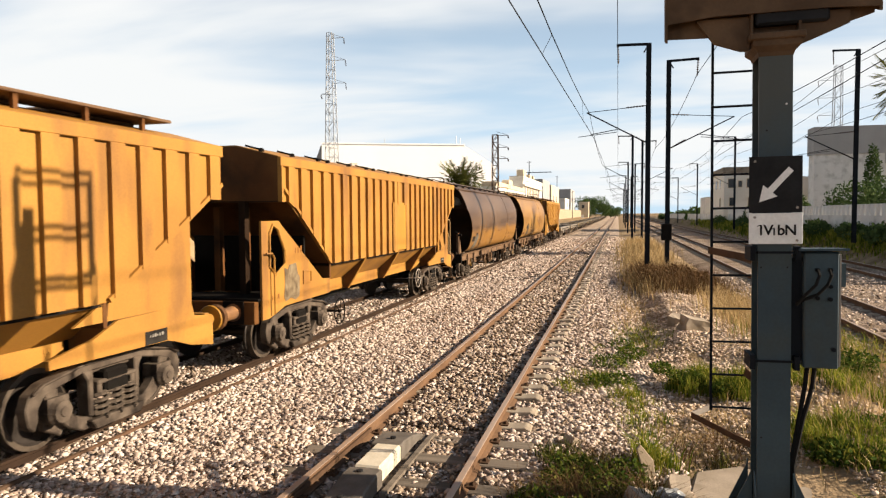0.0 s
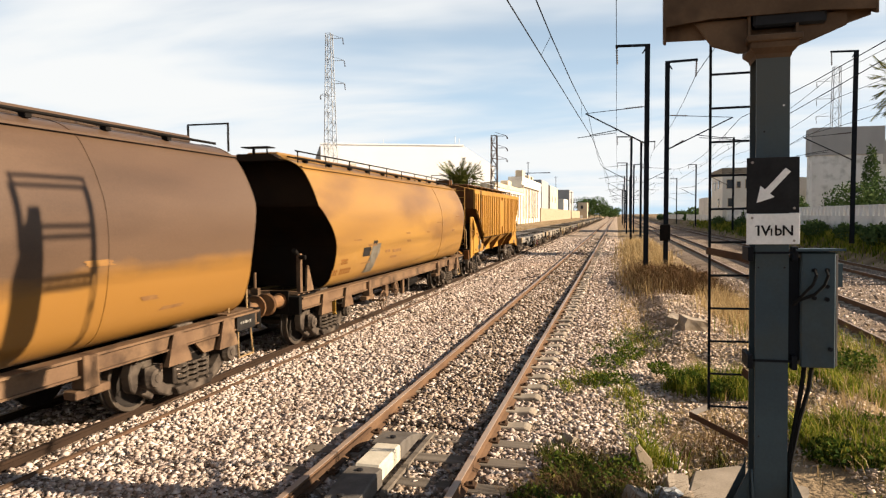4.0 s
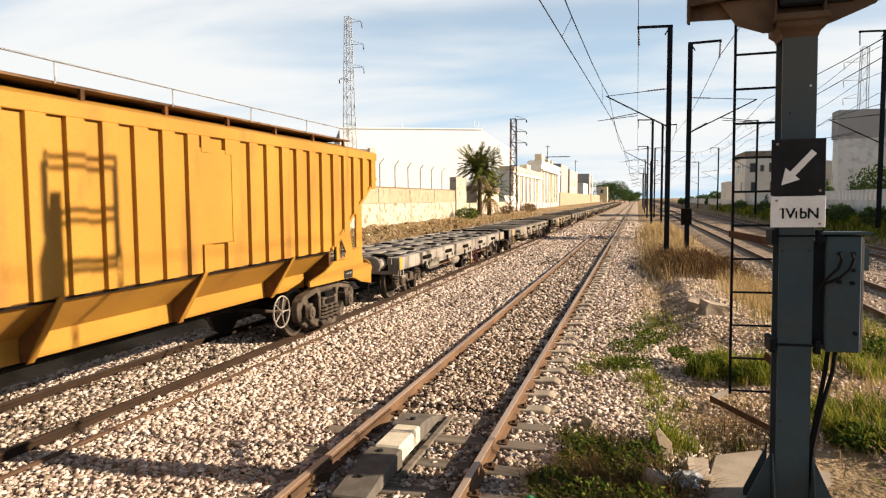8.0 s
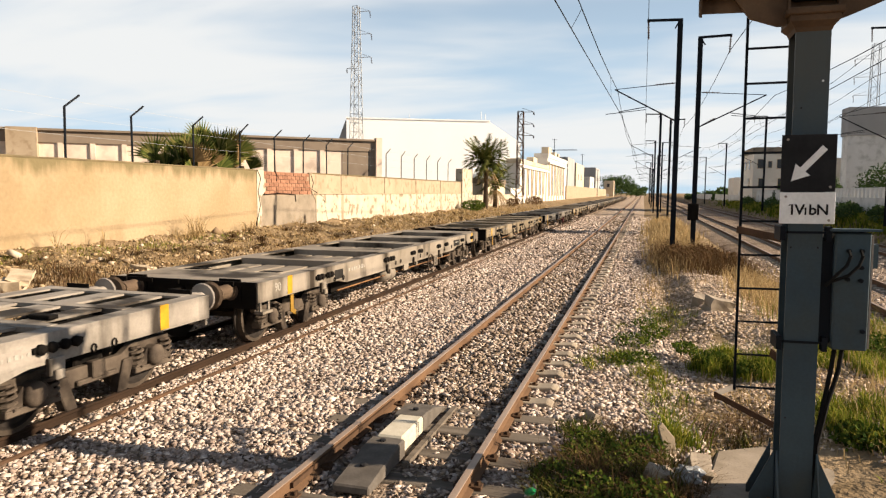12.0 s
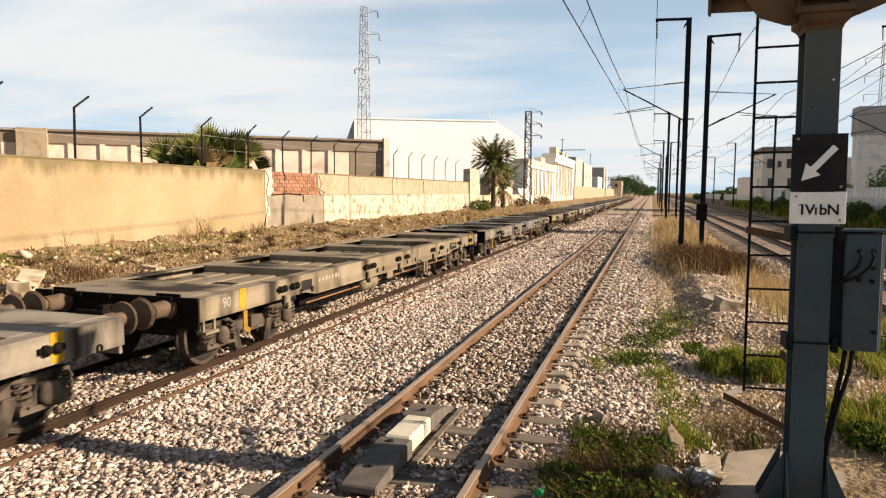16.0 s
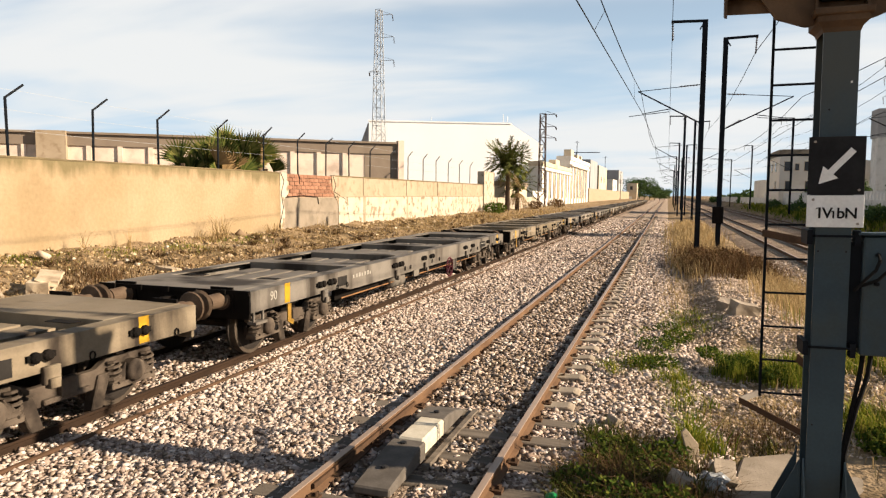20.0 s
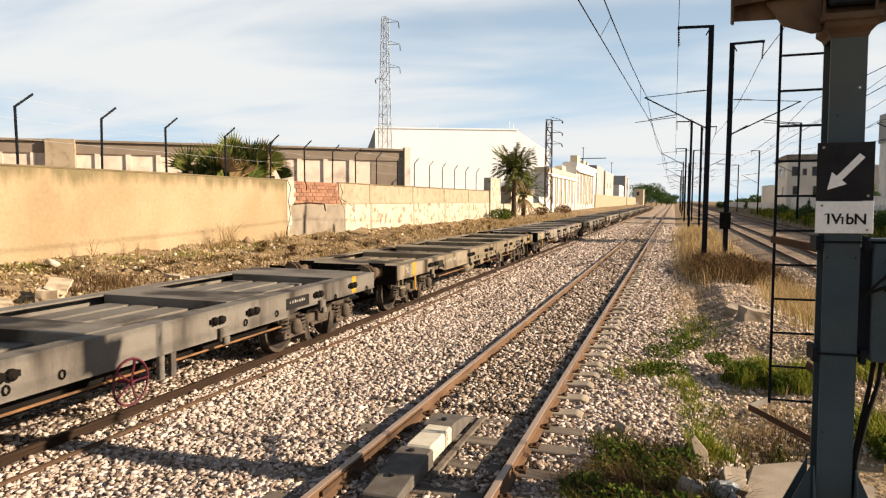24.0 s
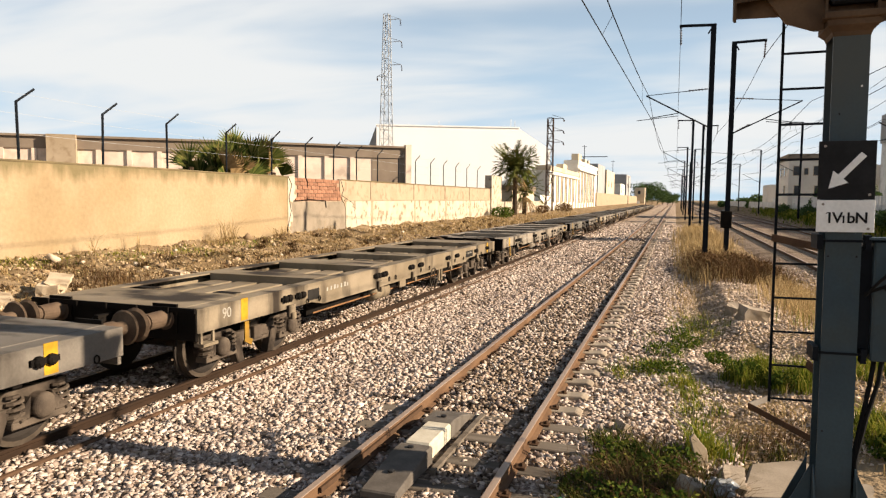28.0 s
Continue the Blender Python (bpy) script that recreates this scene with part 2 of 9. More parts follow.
M_ORANGE_BARREL = mat("orange_barrel_paint", (0.24, 0.129, 0.031), (0.18, 0.094, 0.026), 0.42, scale=0.8, stretch=(1, 0.25, 1.6), dirt=(0.12, 0.0599, 0.0227), dirt_scale=0.9,
                      dirt_stretch=(1, 0.35, 1.1), dirt_cut=(0.48, 0.72), bump=0.06)
M_SILL_BROWN = mat("dusty_brown_sill", (0.15, 0.094, 0.054), (0.1, 0.06, 0.036), 0.7, scale=1.5, dirt=(0.0441, 0.0284, 0.0189), dirt_scale=2.2, bump=0.12)
M_PATCH_DULL = mat("dull_grey_overpaint", (0.17, 0.135, 0.085), (0.12, 0.09, 0.055), 0.8, scale=6, dirt=(0.07, 0.05, 0.03), dirt_scale=5, bump=0.12)
M_SCUFF = mat("brown_scuffed_paint", (0.126, 0.063, 0.0252), (0.189, 0.0977, 0.0284), 0.6, scale=6, bump=0.1)
# orange paint darkened for shaded hopper gussets and toe ends
M_ORANGE_SHADE = mat("shaded_orange_paint", (0.158, 0.0788, 0.0265), (0.113, 0.0536, 0.0189), 0.65, scale=1.5, dirt=(0.063, 0.0347, 0.0176), dirt_scale=2.2, bump=0.12)
M_FLAT_LIGHT = mat("worn_grey_flat_paint", (0.273, 0.246, 0.213), (0.189, 0.167, 0.141), 0.65, scale=1.2, dirt=(0.0321, 0.0266, 0.0217), dirt_scale=1.3, dirt_cut=(0.51, 0.62), dirt_stretch=(0.6, 1.0, 0.22), bump=0.12)
M_FLAT_TAN = mat("pale_grey_flat_paint", (0.237, 0.206, 0.169), (0.176, 0.151, 0.12), 0.65, scale=1.2, dirt=(0.0339, 0.0271, 0.0203), dirt_scale=1.3, dirt_cut=(0.51, 0.62), dirt_stretch=(0.6, 1.0, 0.22), bump=0.12)
M_FLAT_BROWN = mat("dirty_olive_tan_flat_paint", (0.214, 0.176, 0.126), (0.15, 0.12, 0.0819), 0.7, scale=1.1, dirt=(0.0298, 0.0234, 0.0184), dirt_scale=1.3, dirt_cut=(0.51, 0.62), dirt_stretch=(0.6, 1.0, 0.22), bump=0.14)
M_FLAT_DARK = mat("dark_grey_flat_paint", (0.156, 0.141, 0.121), (0.113, 0.0991, 0.084), 0.65, scale=1.2, dirt=(0.0338, 0.0281, 0.0232), dirt_scale=1.3, dirt_cut=(0.51, 0.62), dirt_stretch=(0.6, 1.0, 0.22), bump=0.12)
M_MARK_YELLOW = mat("yellow_marking", (0.391, 0.227, 0.00945), (0.315, 0.176, 0.00945), 0.6, scale=6, bump=0.05)
M_MARK_WHITE = mat("white_lettering", (0.315, 0.296, 0.258), (0.227, 0.214, 0.189), 0.7, scale=8, bump=0.0)
M_MARK_BROWN = mat("brown_lettering", (0.176, 0.0756, 0.0189), (0.139, 0.063, 0.0189), 0.7, scale=8, bump=0.0)
M_PANEL_BLACK = mat("black_lettering_panel", (0.012, 0.011, 0.01), (0.022, 0.02, 0.018), 0.7, scale=4, bump=0.05)
M_PATCH_GREY = mat("grey_paint_patch", (0.119, 0.106, 0.084), (0.0749, 0.064, 0.0485), 0.6, scale=3, dirt=(0.0441, 0.0353, 0.0221), dirt_scale=3, bump=0.08)
M_BRAKE_YELLOW = mat("brake_lever_yellow", (0.265, 0.151, 0.0158), (0.189, 0.107, 0.0158), 0.6, scale=5, bump=0.1)
M_WHEEL_RED = mat("red_handwheel_paint", (0.0819, 0.0126, 0.0221), (0.063, 0.0101, 0.0189), 0.5, scale=5, bump=0.05)
M_HANDRAIL = mat("handrail_paint", (0.284, 0.183, 0.0756), (0.189, 0.126, 0.063), 0.6, scale=5, bump=0.1)
M_BUFFER_DUSTY = mat("dusty_buffer", (0.12, 0.085, 0.058), (0.07, 0.048, 0.033), 0.7, scale=4, bump=0.12)
M_BUFFER = mat("rusty_buffer_paint", (0.22, 0.115, 0.05), (0.14, 0.075, 0.04), 0.7, scale=5, dirt=(0.07, 0.045, 0.03), dirt_scale=3, bump=0.15)
M_PALE_STEEL = mat("bare_pale_steel", (0.265, 0.239, 0.208), (0.202, 0.176, 0.151), 0.6, scale=4, bump=0.1)
M_RAIL_SIDE = mat("rusty_rail", (0.135, 0.08, 0.046), (0.085, 0.05, 0.03), 0.8, scale=5, stretch=(1, 0.3, 1), bump=0.25)
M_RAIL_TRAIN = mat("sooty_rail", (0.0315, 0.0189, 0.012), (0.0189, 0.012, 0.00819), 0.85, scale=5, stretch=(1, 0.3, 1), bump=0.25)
M_RAIL_TOP = mat("worn_rail_head", (0.36, 0.27, 0.205), (0.25, 0.175, 0.125), 0.45, 0.35, scale=4, stretch=(1, 0.1, 1), bump=0.03)
M_RAIL_DULL = mat("dull_rail_head", (0.0536, 0.0328, 0.0227), (0.0347, 0.0227, 0.017), 0.6, 0.4, scale=4, stretch=(1, 0.1, 1), bump=0.06)
M_CONCRETE = mat("sleeper_concrete", (0.296, 0.252, 0.195), (0.239, 0.202, 0.158), 0.9, scale=5, dirt=(0.139, 0.101, 0.0693), dirt_scale=4, bump=0.25, rand=0.12)
M_TIMBER = mat("sleeper_timber", (0.139, 0.117, 0.0945), (0.0882, 0.0725, 0.0567), 0.9, scale=6, stretch=(0.2, 2, 1), bump=0.3, rand=0.12)
M_SIGNAL = mat("grey_green_mast_paint", (0.0317, 0.055, 0.0698), (0.0244, 0.0423, 0.055), 0.55, scale=2, dirt=(0.036, 0.0444, 0.0423), dirt_scale=1.6, dirt_cut=(0.5, 0.72), bump=0.05)
stained(M_SIGNAL, (0.066, 0.068, 0.058), 3.0, 3.7, 0.9, 2.0, (1, 1, 0.5), 0.75)
M_CAGE = mat("weathered_cage_paint", (0.118, 0.0744, 0.0439), (0.0676, 0.0423, 0.0254), 0.7, scale=2, dirt=(0.0296, 0.0203, 0.0135), dirt_scale=2.5, bump=0.1)
M_DARKSTEEL = mat("dark_steel", (0.00756, 0.0101, 0.0139), (0.00567, 0.00693, 0.00945), 0.65, 0.0, scale=3, bump=0.08)
M_RUSTY = mat("rusty_steel", (0.0819, 0.0473, 0.0284), (0.0504, 0.0315, 0.0202), 0.8, scale=4, bump=0.2)
M_BLACK = mat("black_enamel", (0.012, 0.012, 0.013), (0.018, 0.018, 0.019), 0.6, scale=5, bump=0.02, spec=0.1)
M_WHITE = mat("white_enamel", (0.72, 0.72, 0.70), (0.64, 0.64, 0.62), 0.45, scale=5, bump=0.02)
M_CABLE = mat("cable_rubber", (0.006, 0.006, 0.006), (0.010, 0.010, 0.010), 0.85, scale=5, bump=0.05)
M_WHITEBOX = mat("white_track_box", (0.466, 0.428, 0.347), (0.391, 0.353, 0.277), 0.7, scale=6, dirt=(0.22, 0.176, 0.126), dirt_scale=4, dirt_cut=(0.55, 0.8), bump=0.15)
M_GREYRAMP = mat("grey_track_casing", (0.107, 0.0945, 0.0819), (0.0756, 0.0662, 0.0567), 0.75, scale=6, bump=0.15)
M_PLASTER = mat("ochre_plaster", (0.295, 0.226, 0.142), (0.25, 0.186, 0.108), 0.92, scale=0.45, stretch=(1, 1, 1.2), dirt=(0.21, 0.15, 0.085), dirt_scale=1.1, dirt_stretch=(1, 0.8, 0.45), dirt_cut=(0.54, 0.8), bump=0.35, fine=9, bump_dist=0.03)
stained(M_PLASTER, (0.118, 0.098, 0.05), 2.92, 3.3, 1.5, 1.7, (1, 1.0, 0.14), 0.85)
M_COPING = mat("lichen_stained_coping", (0.132, 0.104, 0.0567), (0.158, 0.12, 0.0662), 0.95, scale=1.5, stretch=(1, 1, 0.35), dirt=(0.104, 0.0832, 0.0473), dirt_scale=1.6, dirt_stretch=(1, 1, 0.4), dirt_cut=(0.42, 0.66), bump=0.3)
M_WHITEWASH = mat("peeling_whitewash", (0.328, 0.265, 0.189), (0.284, 0.224, 0.154), 0.92, scale=0.9, dirt=(0.227, 0.17, 0.113), dirt_scale=2.2, dirt_cut=(0.52, 0.68), bump=0.25)
M_WHITEWASH2 = mat("flaking_lime_plaster", (0.416, 0.365, 0.29), (0.365, 0.309, 0.233), 0.92, scale=1.2, dirt=(0.208, 0.164, 0.113), dirt_scale=2.4, dirt_cut=(0.55, 0.61), bump=0.3)
M_RENDER_GREY = mat("grey_cement_render", (0.227, 0.189, 0.145), (0.189, 0.158, 0.12), 0.95, scale=1.4, dirt=(0.151, 0.126, 0.0945), dirt_scale=2, bump=0.3)
M_BRICK = mat("red_hollow_brick", (0.252, 0.132, 0.0851), (0.208, 0.104, 0.0662), 0.9, scale=8, bump=0.25, rand=0.2)
M_MORTAR = mat("mortar", (0.302, 0.227, 0.158), (0.252, 0.189, 0.132), 0.95, scale=6, bump=0.3)
M_WALL_PINK = mat("pale_pink_panel", (0.62, 0.51, 0.42), (0.55, 0.45, 0.37), 0.9, scale=0.8, dirt=(0.4, 0.32, 0.26), dirt_scale=1.1, bump=0.15)
M_WALL_BROWN = mat("brown_wall_cap", (0.208, 0.167, 0.129), (0.176, 0.139, 0.107), 0.9, scale=1.2, bump=0.15)
M_SHED = mat("white_shed_cladding", (0.90, 0.90, 0.89), (0.87, 0.87, 0.86), 0.8, scale=0.2, stretch=(1, 1, 0.3), bump=0.03)
M_HOUSE_W = mat("white_house_render", (0.619, 0.586, 0.527), (0.569, 0.529, 0.465), 0.9, scale=0.3, dirt=(0.418, 0.367, 0.301), dirt_scale=0.5, dirt_cut=(0.55, 0.8), bump=0.08)
M_HOUSE_C = mat("cream_house_render", (0.528, 0.44, 0.32), (0.464, 0.376, 0.264), 0.9, scale=0.3, dirt=(0.32, 0.256, 0.176), dirt_scale=0.5, dirt_cut=(0.55, 0.8), bump=0.08)
M_HOUSE_G = mat("grey_building_render", (0.30, 0.30, 0.30), (0.25, 0.25, 0.25), 0.9, scale=0.3, bump=0.08)
M_WINDOW = mat("dark_window", (0.03, 0.035, 0.04), (0.05, 0.05, 0.055), 0.15, scale=1, bump=0.0)
M_BLOCKWALL = mat("pale_trackside_wall", (0.555, 0.555, 0.54), (0.495, 0.495, 0.48), 0.9, scale=0.6, dirt=(0.338, 0.338, 0.323), dirt_scale=1.1, bump=0.15)
M_SOIL = mat("dry_soil", (0.29, 0.214, 0.13), (0.174, 0.12, 0.0667), 0.95, scale=0.8, dirt=(0.123, 0.0869, 0.045), dirt_scale=0.6, dirt_cut=(0.47, 0.62), bump=0.9, fine=14, bump_dist=0.05)
# bed coloured darker than its stones, for the shaded gaps between them
M_BALLAST = mat("ballast_bed", (0.333, 0.261, 0.199), (0.109, 0.0797, 0.058), 0.95, scale=22, cut=(0.38, 0.6), dirt=(0.0942, 0.0652, 0.0435), dirt_scale=0.5, dirt_cut=(0.5, 0.72), bump=1.0, fine=26, bump_dist=0.06)
M_STONES = island_mat("crushed_limestone", [(0.182, 0.135, 0.107), (0.317, 0.25, 0.209), (0.405, 0.331, 0.279), (0.466, 0.391, 0.336), (0.54, 0.472, 0.419)])
M_VERGE = island_mat("fine_pinkish_spoil", [(0.229, 0.169, 0.125), (0.349, 0.272, 0.206), (0.457, 0.365, 0.285), (0.564, 0.466, 0.378)])
M_STONES_DARK = island_mat("oily_crushed_limestone", [(0.0536, 0.0365, 0.0265), (0.113, 0.0838, 0.0617), (0.176, 0.134, 0.0989), (0.239, 0.187, 0.14), (0.315, 0.255, 0.195)])
# average stone colour, without the gap darkening of the near bed
M_BALLAST_FAR = mat("far_pale_ballast", (0.438, 0.36, 0.289), (0.226, 0.172, 0.129), 0.95, scale=9, cut=(0.36, 0.62), dirt=(0.268, 0.205, 0.144), dirt_scale=0.4, dirt_cut=(0.46, 0.7), bump=1.0, fine=14, bump_dist=0.08)
M_HOPPER_END = mat("dark_brown_hopper_end", (0.107, 0.0473, 0.0151), (0.0756, 0.0315, 0.0113), 0.7, scale=1.0, dirt=(0.0315, 0.0176, 0.00945), dirt_scale=1.4, bump=0.1)
M_CLODS = island_mat("earth_clods", [(0.131, 0.0861, 0.0451), (0.213, 0.147, 0.0819), (0.286, 0.205, 0.119), (0.36, 0.27, 0.164), (0.451, 0.36, 0.238)])
M_RUBBLE = island_mat("rubble_stones", [(0.174, 0.12, 0.0725), (0.261, 0.189, 0.12), (0.333, 0.253, 0.167), (0.435, 0.355, 0.261), (0.536, 0.478, 0.384)])
M_DRYGRASS = island_mat("dry_grass_blades", [(0.3, 0.211, 0.097), (0.406, 0.3, 0.15), (0.265, 0.176, 0.0794), (0.476, 0.371, 0.203)], translucent=0.25)
M_BROWNWEED = island_mat("brown_weed_stems", [(0.0536, 0.0302, 0.0158), (0.0945, 0.0536, 0.0252), (0.132, 0.0788, 0.0378), (0.0693, 0.0504, 0.0221)], translucent=0.15)
M_DARKWEED = island_mat("dark_weed_leaves", [(0.010, 0.014, 0.004), (0.026, 0.034, 0.006), (0.06, 0.07, 0.012), (0.12, 0.105, 0.03)], translucent=0.2)
M_GREENGRASS = island_mat("green_grass_blades", [(0.036, 0.066, 0.008), (0.092, 0.125, 0.013), (0.19, 0.205, 0.024), (0.32, 0.27, 0.055)], translucent=0.3)
M_LEAF = island_mat("weed_leaves", [(0.0174, 0.0355, 0.00709), (0.0355, 0.063, 0.00945), (0.067, 0.0945, 0.0141), (0.126, 0.134, 0.0236)], translucent=0.25)
M_TREE = island_mat("tree_leaves", [(0.025, 0.05, 0.018), (0.04, 0.07, 0.022), (0.055, 0.09, 0.03), (0.08, 0.11, 0.04)], translucent=0.2)
M_PALM = island_mat("palm_leaflets", [(0.0298, 0.0425, 0.0111), (0.051, 0.068, 0.0153), (0.0936, 0.102, 0.0255), (0.188, 0.158, 0.051)], translucent=0.2)
M_PALM_DRY = island_mat("dry_palm_leaflets", [(0.164, 0.107, 0.0504), (0.214, 0.145, 0.0693), (0.126, 0.0819, 0.0378)], translucent=0.15)
M_BARK = mat("palm_bark", (0.0573, 0.0397, 0.0265), (0.0353, 0.0243, 0.0167), 0.95, scale=5, stretch=(1, 1, 3), bump=0.6, fine=16, bump_dist=0.03)
M_GALV = mat("galvanised_lattice", (0.40, 0.42, 0.44), (0.33, 0.35, 0.37), 0.55, 0.3, scale=2, bump=0.05)
M_INSUL = mat("brown_insulator", (0.0315, 0.0158, 0.0126), (0.0441, 0.0221, 0.0158), 0.3, scale=6, bump=0.02)
M_GREENPLASTIC = mat("green_plastic", (0.0126, 0.22, 0.063), (0.0126, 0.176, 0.0504), 0.35, scale=6, bump=0.02)
M_CLEARPLASTIC = mat("crumpled_clear_plastic", (0.284, 0.296, 0.302), (0.189, 0.195, 0.202), 0.2, scale=12, bump=0.6, fine=18, bump_dist=0.04)
M_BLOCK = mat("pale_broken_concrete", (0.44, 0.36, 0.26), (0.36, 0.29, 0.2), 0.95, scale=3, dirt=(0.24, 0.18, 0.12), dirt_scale=3.0, bump=0.3)
M_PLINTH = mat("concrete_plinth", (0.284, 0.239, 0.189), (0.227, 0.189, 0.145), 0.95, scale=3, dirt=(0.158, 0.126, 0.0882), dirt_scale=2.5, bump=0.3)


# ---------------------------------------------------------------- mesh helpers
def box(bm, x0, x1, y0, y1, z0, z1):
    v = [bm.verts.new(p) for p in ((x0, y0, z0), (x1, y0, z0), (x1, y1, z0), (x0, y1, z0), (x0, y0, z1), (x1, y0, z1), (x1, y1, z1), (x0, y1, z1))]
    for f in ((3, 2, 1, 0), (4, 5, 6, 7), (0, 1, 5, 4), (1, 2, 6, 5), (2, 3, 7, 6), (3, 0, 4, 7)):
        bm.faces.new([v[i] for i in f])
    return bm


def boxes(*rows):
    bm = bmesh.new()
    for r in rows:
        box(bm, *r)
    return bm


def rod(bm, p, q, r, seg=6, r2=None, caps=True):
    """A round bar from p to q."""
    p, q = Vector(p), Vector(q)
    d = (q - p).normalized()
    a = d.orthogonal().normalized()
    b = d.cross(a)
    r2 = r if r2 is None else r2
    rings = []
    for c, rr in ((p, r), (q, r2)):
        rings.append([bm.verts.new(c + (a * math.cos(k * math.tau / seg) + b * math.sin(k * math.tau / seg)) * rr) for k in range(seg)])
    for k in range(seg):
        bm.faces.new((rings[0][k], rings[0][(k + 1) % seg], rings[1][(k + 1) % seg], rings[1][k]))
    if caps:
        bm.faces.new(rings[0][::-1])
        bm.faces.new(rings[1])
    return bm


def bar(bm, p, q, w, h):
    """A rectangular bar from p to q: w across, h in height."""
    p, q = Vector(p), Vector(q)
    d = (q - p).normalized()
    up = Vector((0, 0, 1)) if abs(d.z) < 0.95 else Vector((0, 1, 0))
    a = d.cross(up).normalized() * w / 2
    b = a.cross(d).normalized() * h / 2
    v = [bm.verts.new(c + s * a + t * b) for c in (p, q) for s, t in ((-1, -1), (1, -1), (1, 1), (-1, 1))]
    for f in ((0, 1, 2, 3), (7, 6, 5, 4), (0, 4, 5, 1), (1, 5, 6, 2), (2, 6, 7, 3), (3, 7, 4, 0)):
        bm.faces.new([v[i] for i in f])
    return bm


def pipe(bm, pts, r, seg=6):
    """One tube through all the points; closed where the last point is the first."""
    P = [Vector(p) for p in pts]
    loop = (P[0] - P[-1]).length < 1e-6 and len(P) > 3
    if loop:
        P = P[:-1]
    n, rings, a = len(P), [], None
    for k, p in enumerate(P):
        d0 = (p - P[k - 1]).normalized() if k or loop else (P[1] - p).normalized()
        d1 = (P[(k + 1) % n] - p).normalized() if k < n - 1 or loop else d0
        d = d0 + d1
        d = d.normalized() if d.length > 1e-6 else d0
        wide = min(2.0, 1 / max(0.35, d.dot(d0)))
        if a is None:
            a = d.orthogonal().normalized()
        a = (a - d * a.dot(d))
        a = a.normalized() if a.length > 1e-6 else d.orthogonal().normalized()
        b = d.cross(a)
        rr = r * (1 + 0.5 * (wide - 1))
        rings.append([bm.verts.new(p + (a * math.cos(j * math.tau / seg) + b * math.sin(j * math.tau / seg)) * rr) for j in range(seg)])
    for k in range(n if loop else n - 1):
        u, v = rings[k], rings[(k + 1) % n]
        off = 0
        if loop and k == n - 1:
            off = min(range(seg), key=lambda o: (u[0].co - v[o].co).length)
        for j in range(seg):
            bm.faces.new((u[j], u[(j + 1) % seg], v[(j + 1 + off) % seg], v[(j + off) % seg]))
    if not loop:
        bm.faces.new(rings[0][::-1])
        bm.faces.new(rings[-1])
    return bm


def plate(bm, pts, axis, t0, t1):
    """A flat plate: an outline in the two other axes, thick from t0 to t1 along axis."""
    def put(a, b, t):
        return {"x": (t, a, b), "y": (a, t, b), "z": (a, b, t)}[axis]
    lo = [bm.verts.new(put(a, b, t0)) for a, b in pts]
    hi = [bm.verts.new(put(a, b, t1)) for a, b in pts]
    bm.faces.new(lo[::-1])
    bm.faces.new(hi)
    n = len(pts)
    for k in range(n):
        bm.faces.new((lo[k], lo[(k + 1) % n], hi[(k + 1) % n], hi[k]))
    return bm


def lathe(bm, prof, centre, axis="x", seg=20):
    """Turn a profile of (along, radius) round an axis."""
    c = Vector(centre)
    rings = []
    for t, r in prof:
        ring = []
        for k in range(seg):
            a = k * math.tau / seg
            u, v = r * math.cos(a), r * math.sin(a)
            ring.append(bm.verts.new(c + Vector({"x": (t, u, v), "y": (u, t, v), "z": (u, v, t)}[axis])))
        rings.append(ring)
    for a, b in zip(rings, rings[1:]):
        for k in range(seg):
            bm.faces.new((a[k], a[(k + 1) % seg], b[(k + 1) % seg], b[k]))
    bm.faces.new(rings[0][::-1])
    bm.faces.new(rings[-1])
    return bm


def mesh_of(name, bm, material, bevel=0.0, smooth=False):
    bmesh.ops.recalc_face_normals(bm, faces=bm.faces)
    if bevel:
        bmesh.ops.bevel(bm, geom=bm.edges[:], offset=bevel, segments=1, affect="EDGES", clamp_overlap=True)
    me = bpy.data.meshes.new(name)
    bm.to_mesh(me)
    bm.free()
    me.materials.append(material)
    if smooth:
        me.polygons.foreach_set("use_smooth", [True] * len(me.polygons))
    return me


def part(name, bm, material, parent, label="", bevel=0.0, smooth=False, at=None):
    ob = new(name, mesh_of(name, bm, material, bevel, smooth))
    ob.parent = parent
    if at:
        ob.location = at
    return tagged(ob, label)


def thing(name, label, category, at=(0, 0, 0), group="", kind=""):
    e = new(name)
    e.location = at
    return tagged(e, label, category, group, kind)


def solid(name, bm, material, label, category, group="", kind="", bevel=0.0, smooth=False):
    return tagged(new(name, mesh_of(name, bm, material, bevel, smooth)), label, category, group, kind)


def raw_mesh(name, verts, faces, material):
    """A mesh from numpy arrays of triangles, for loose stuff."""
    me = bpy.data.meshes.new(name)
    me.vertices.add(len(verts))
    me.vertices.foreach_set("co", verts.astype(np.float32).ravel())
    me.loops.add(faces.size)
    me.loops.foreach_set("vertex_index", faces.astype(np.int32).ravel())
    me.polygons.add(len(faces))
    me.polygons.foreach_set("loop_start", np.arange(0, faces.size, faces.shape[1], dtype=np.int32))
    me.update(calc_edges=True)
    me.materials.append(material)
    return me


# ---------------------------------------------------------------- ground, tracks
TRACK_X, TRAIN_X, EAST_X, EAST2_X = -2.22, -7.05, 6.1, 11.2
HALF_GAUGE = 0.7525


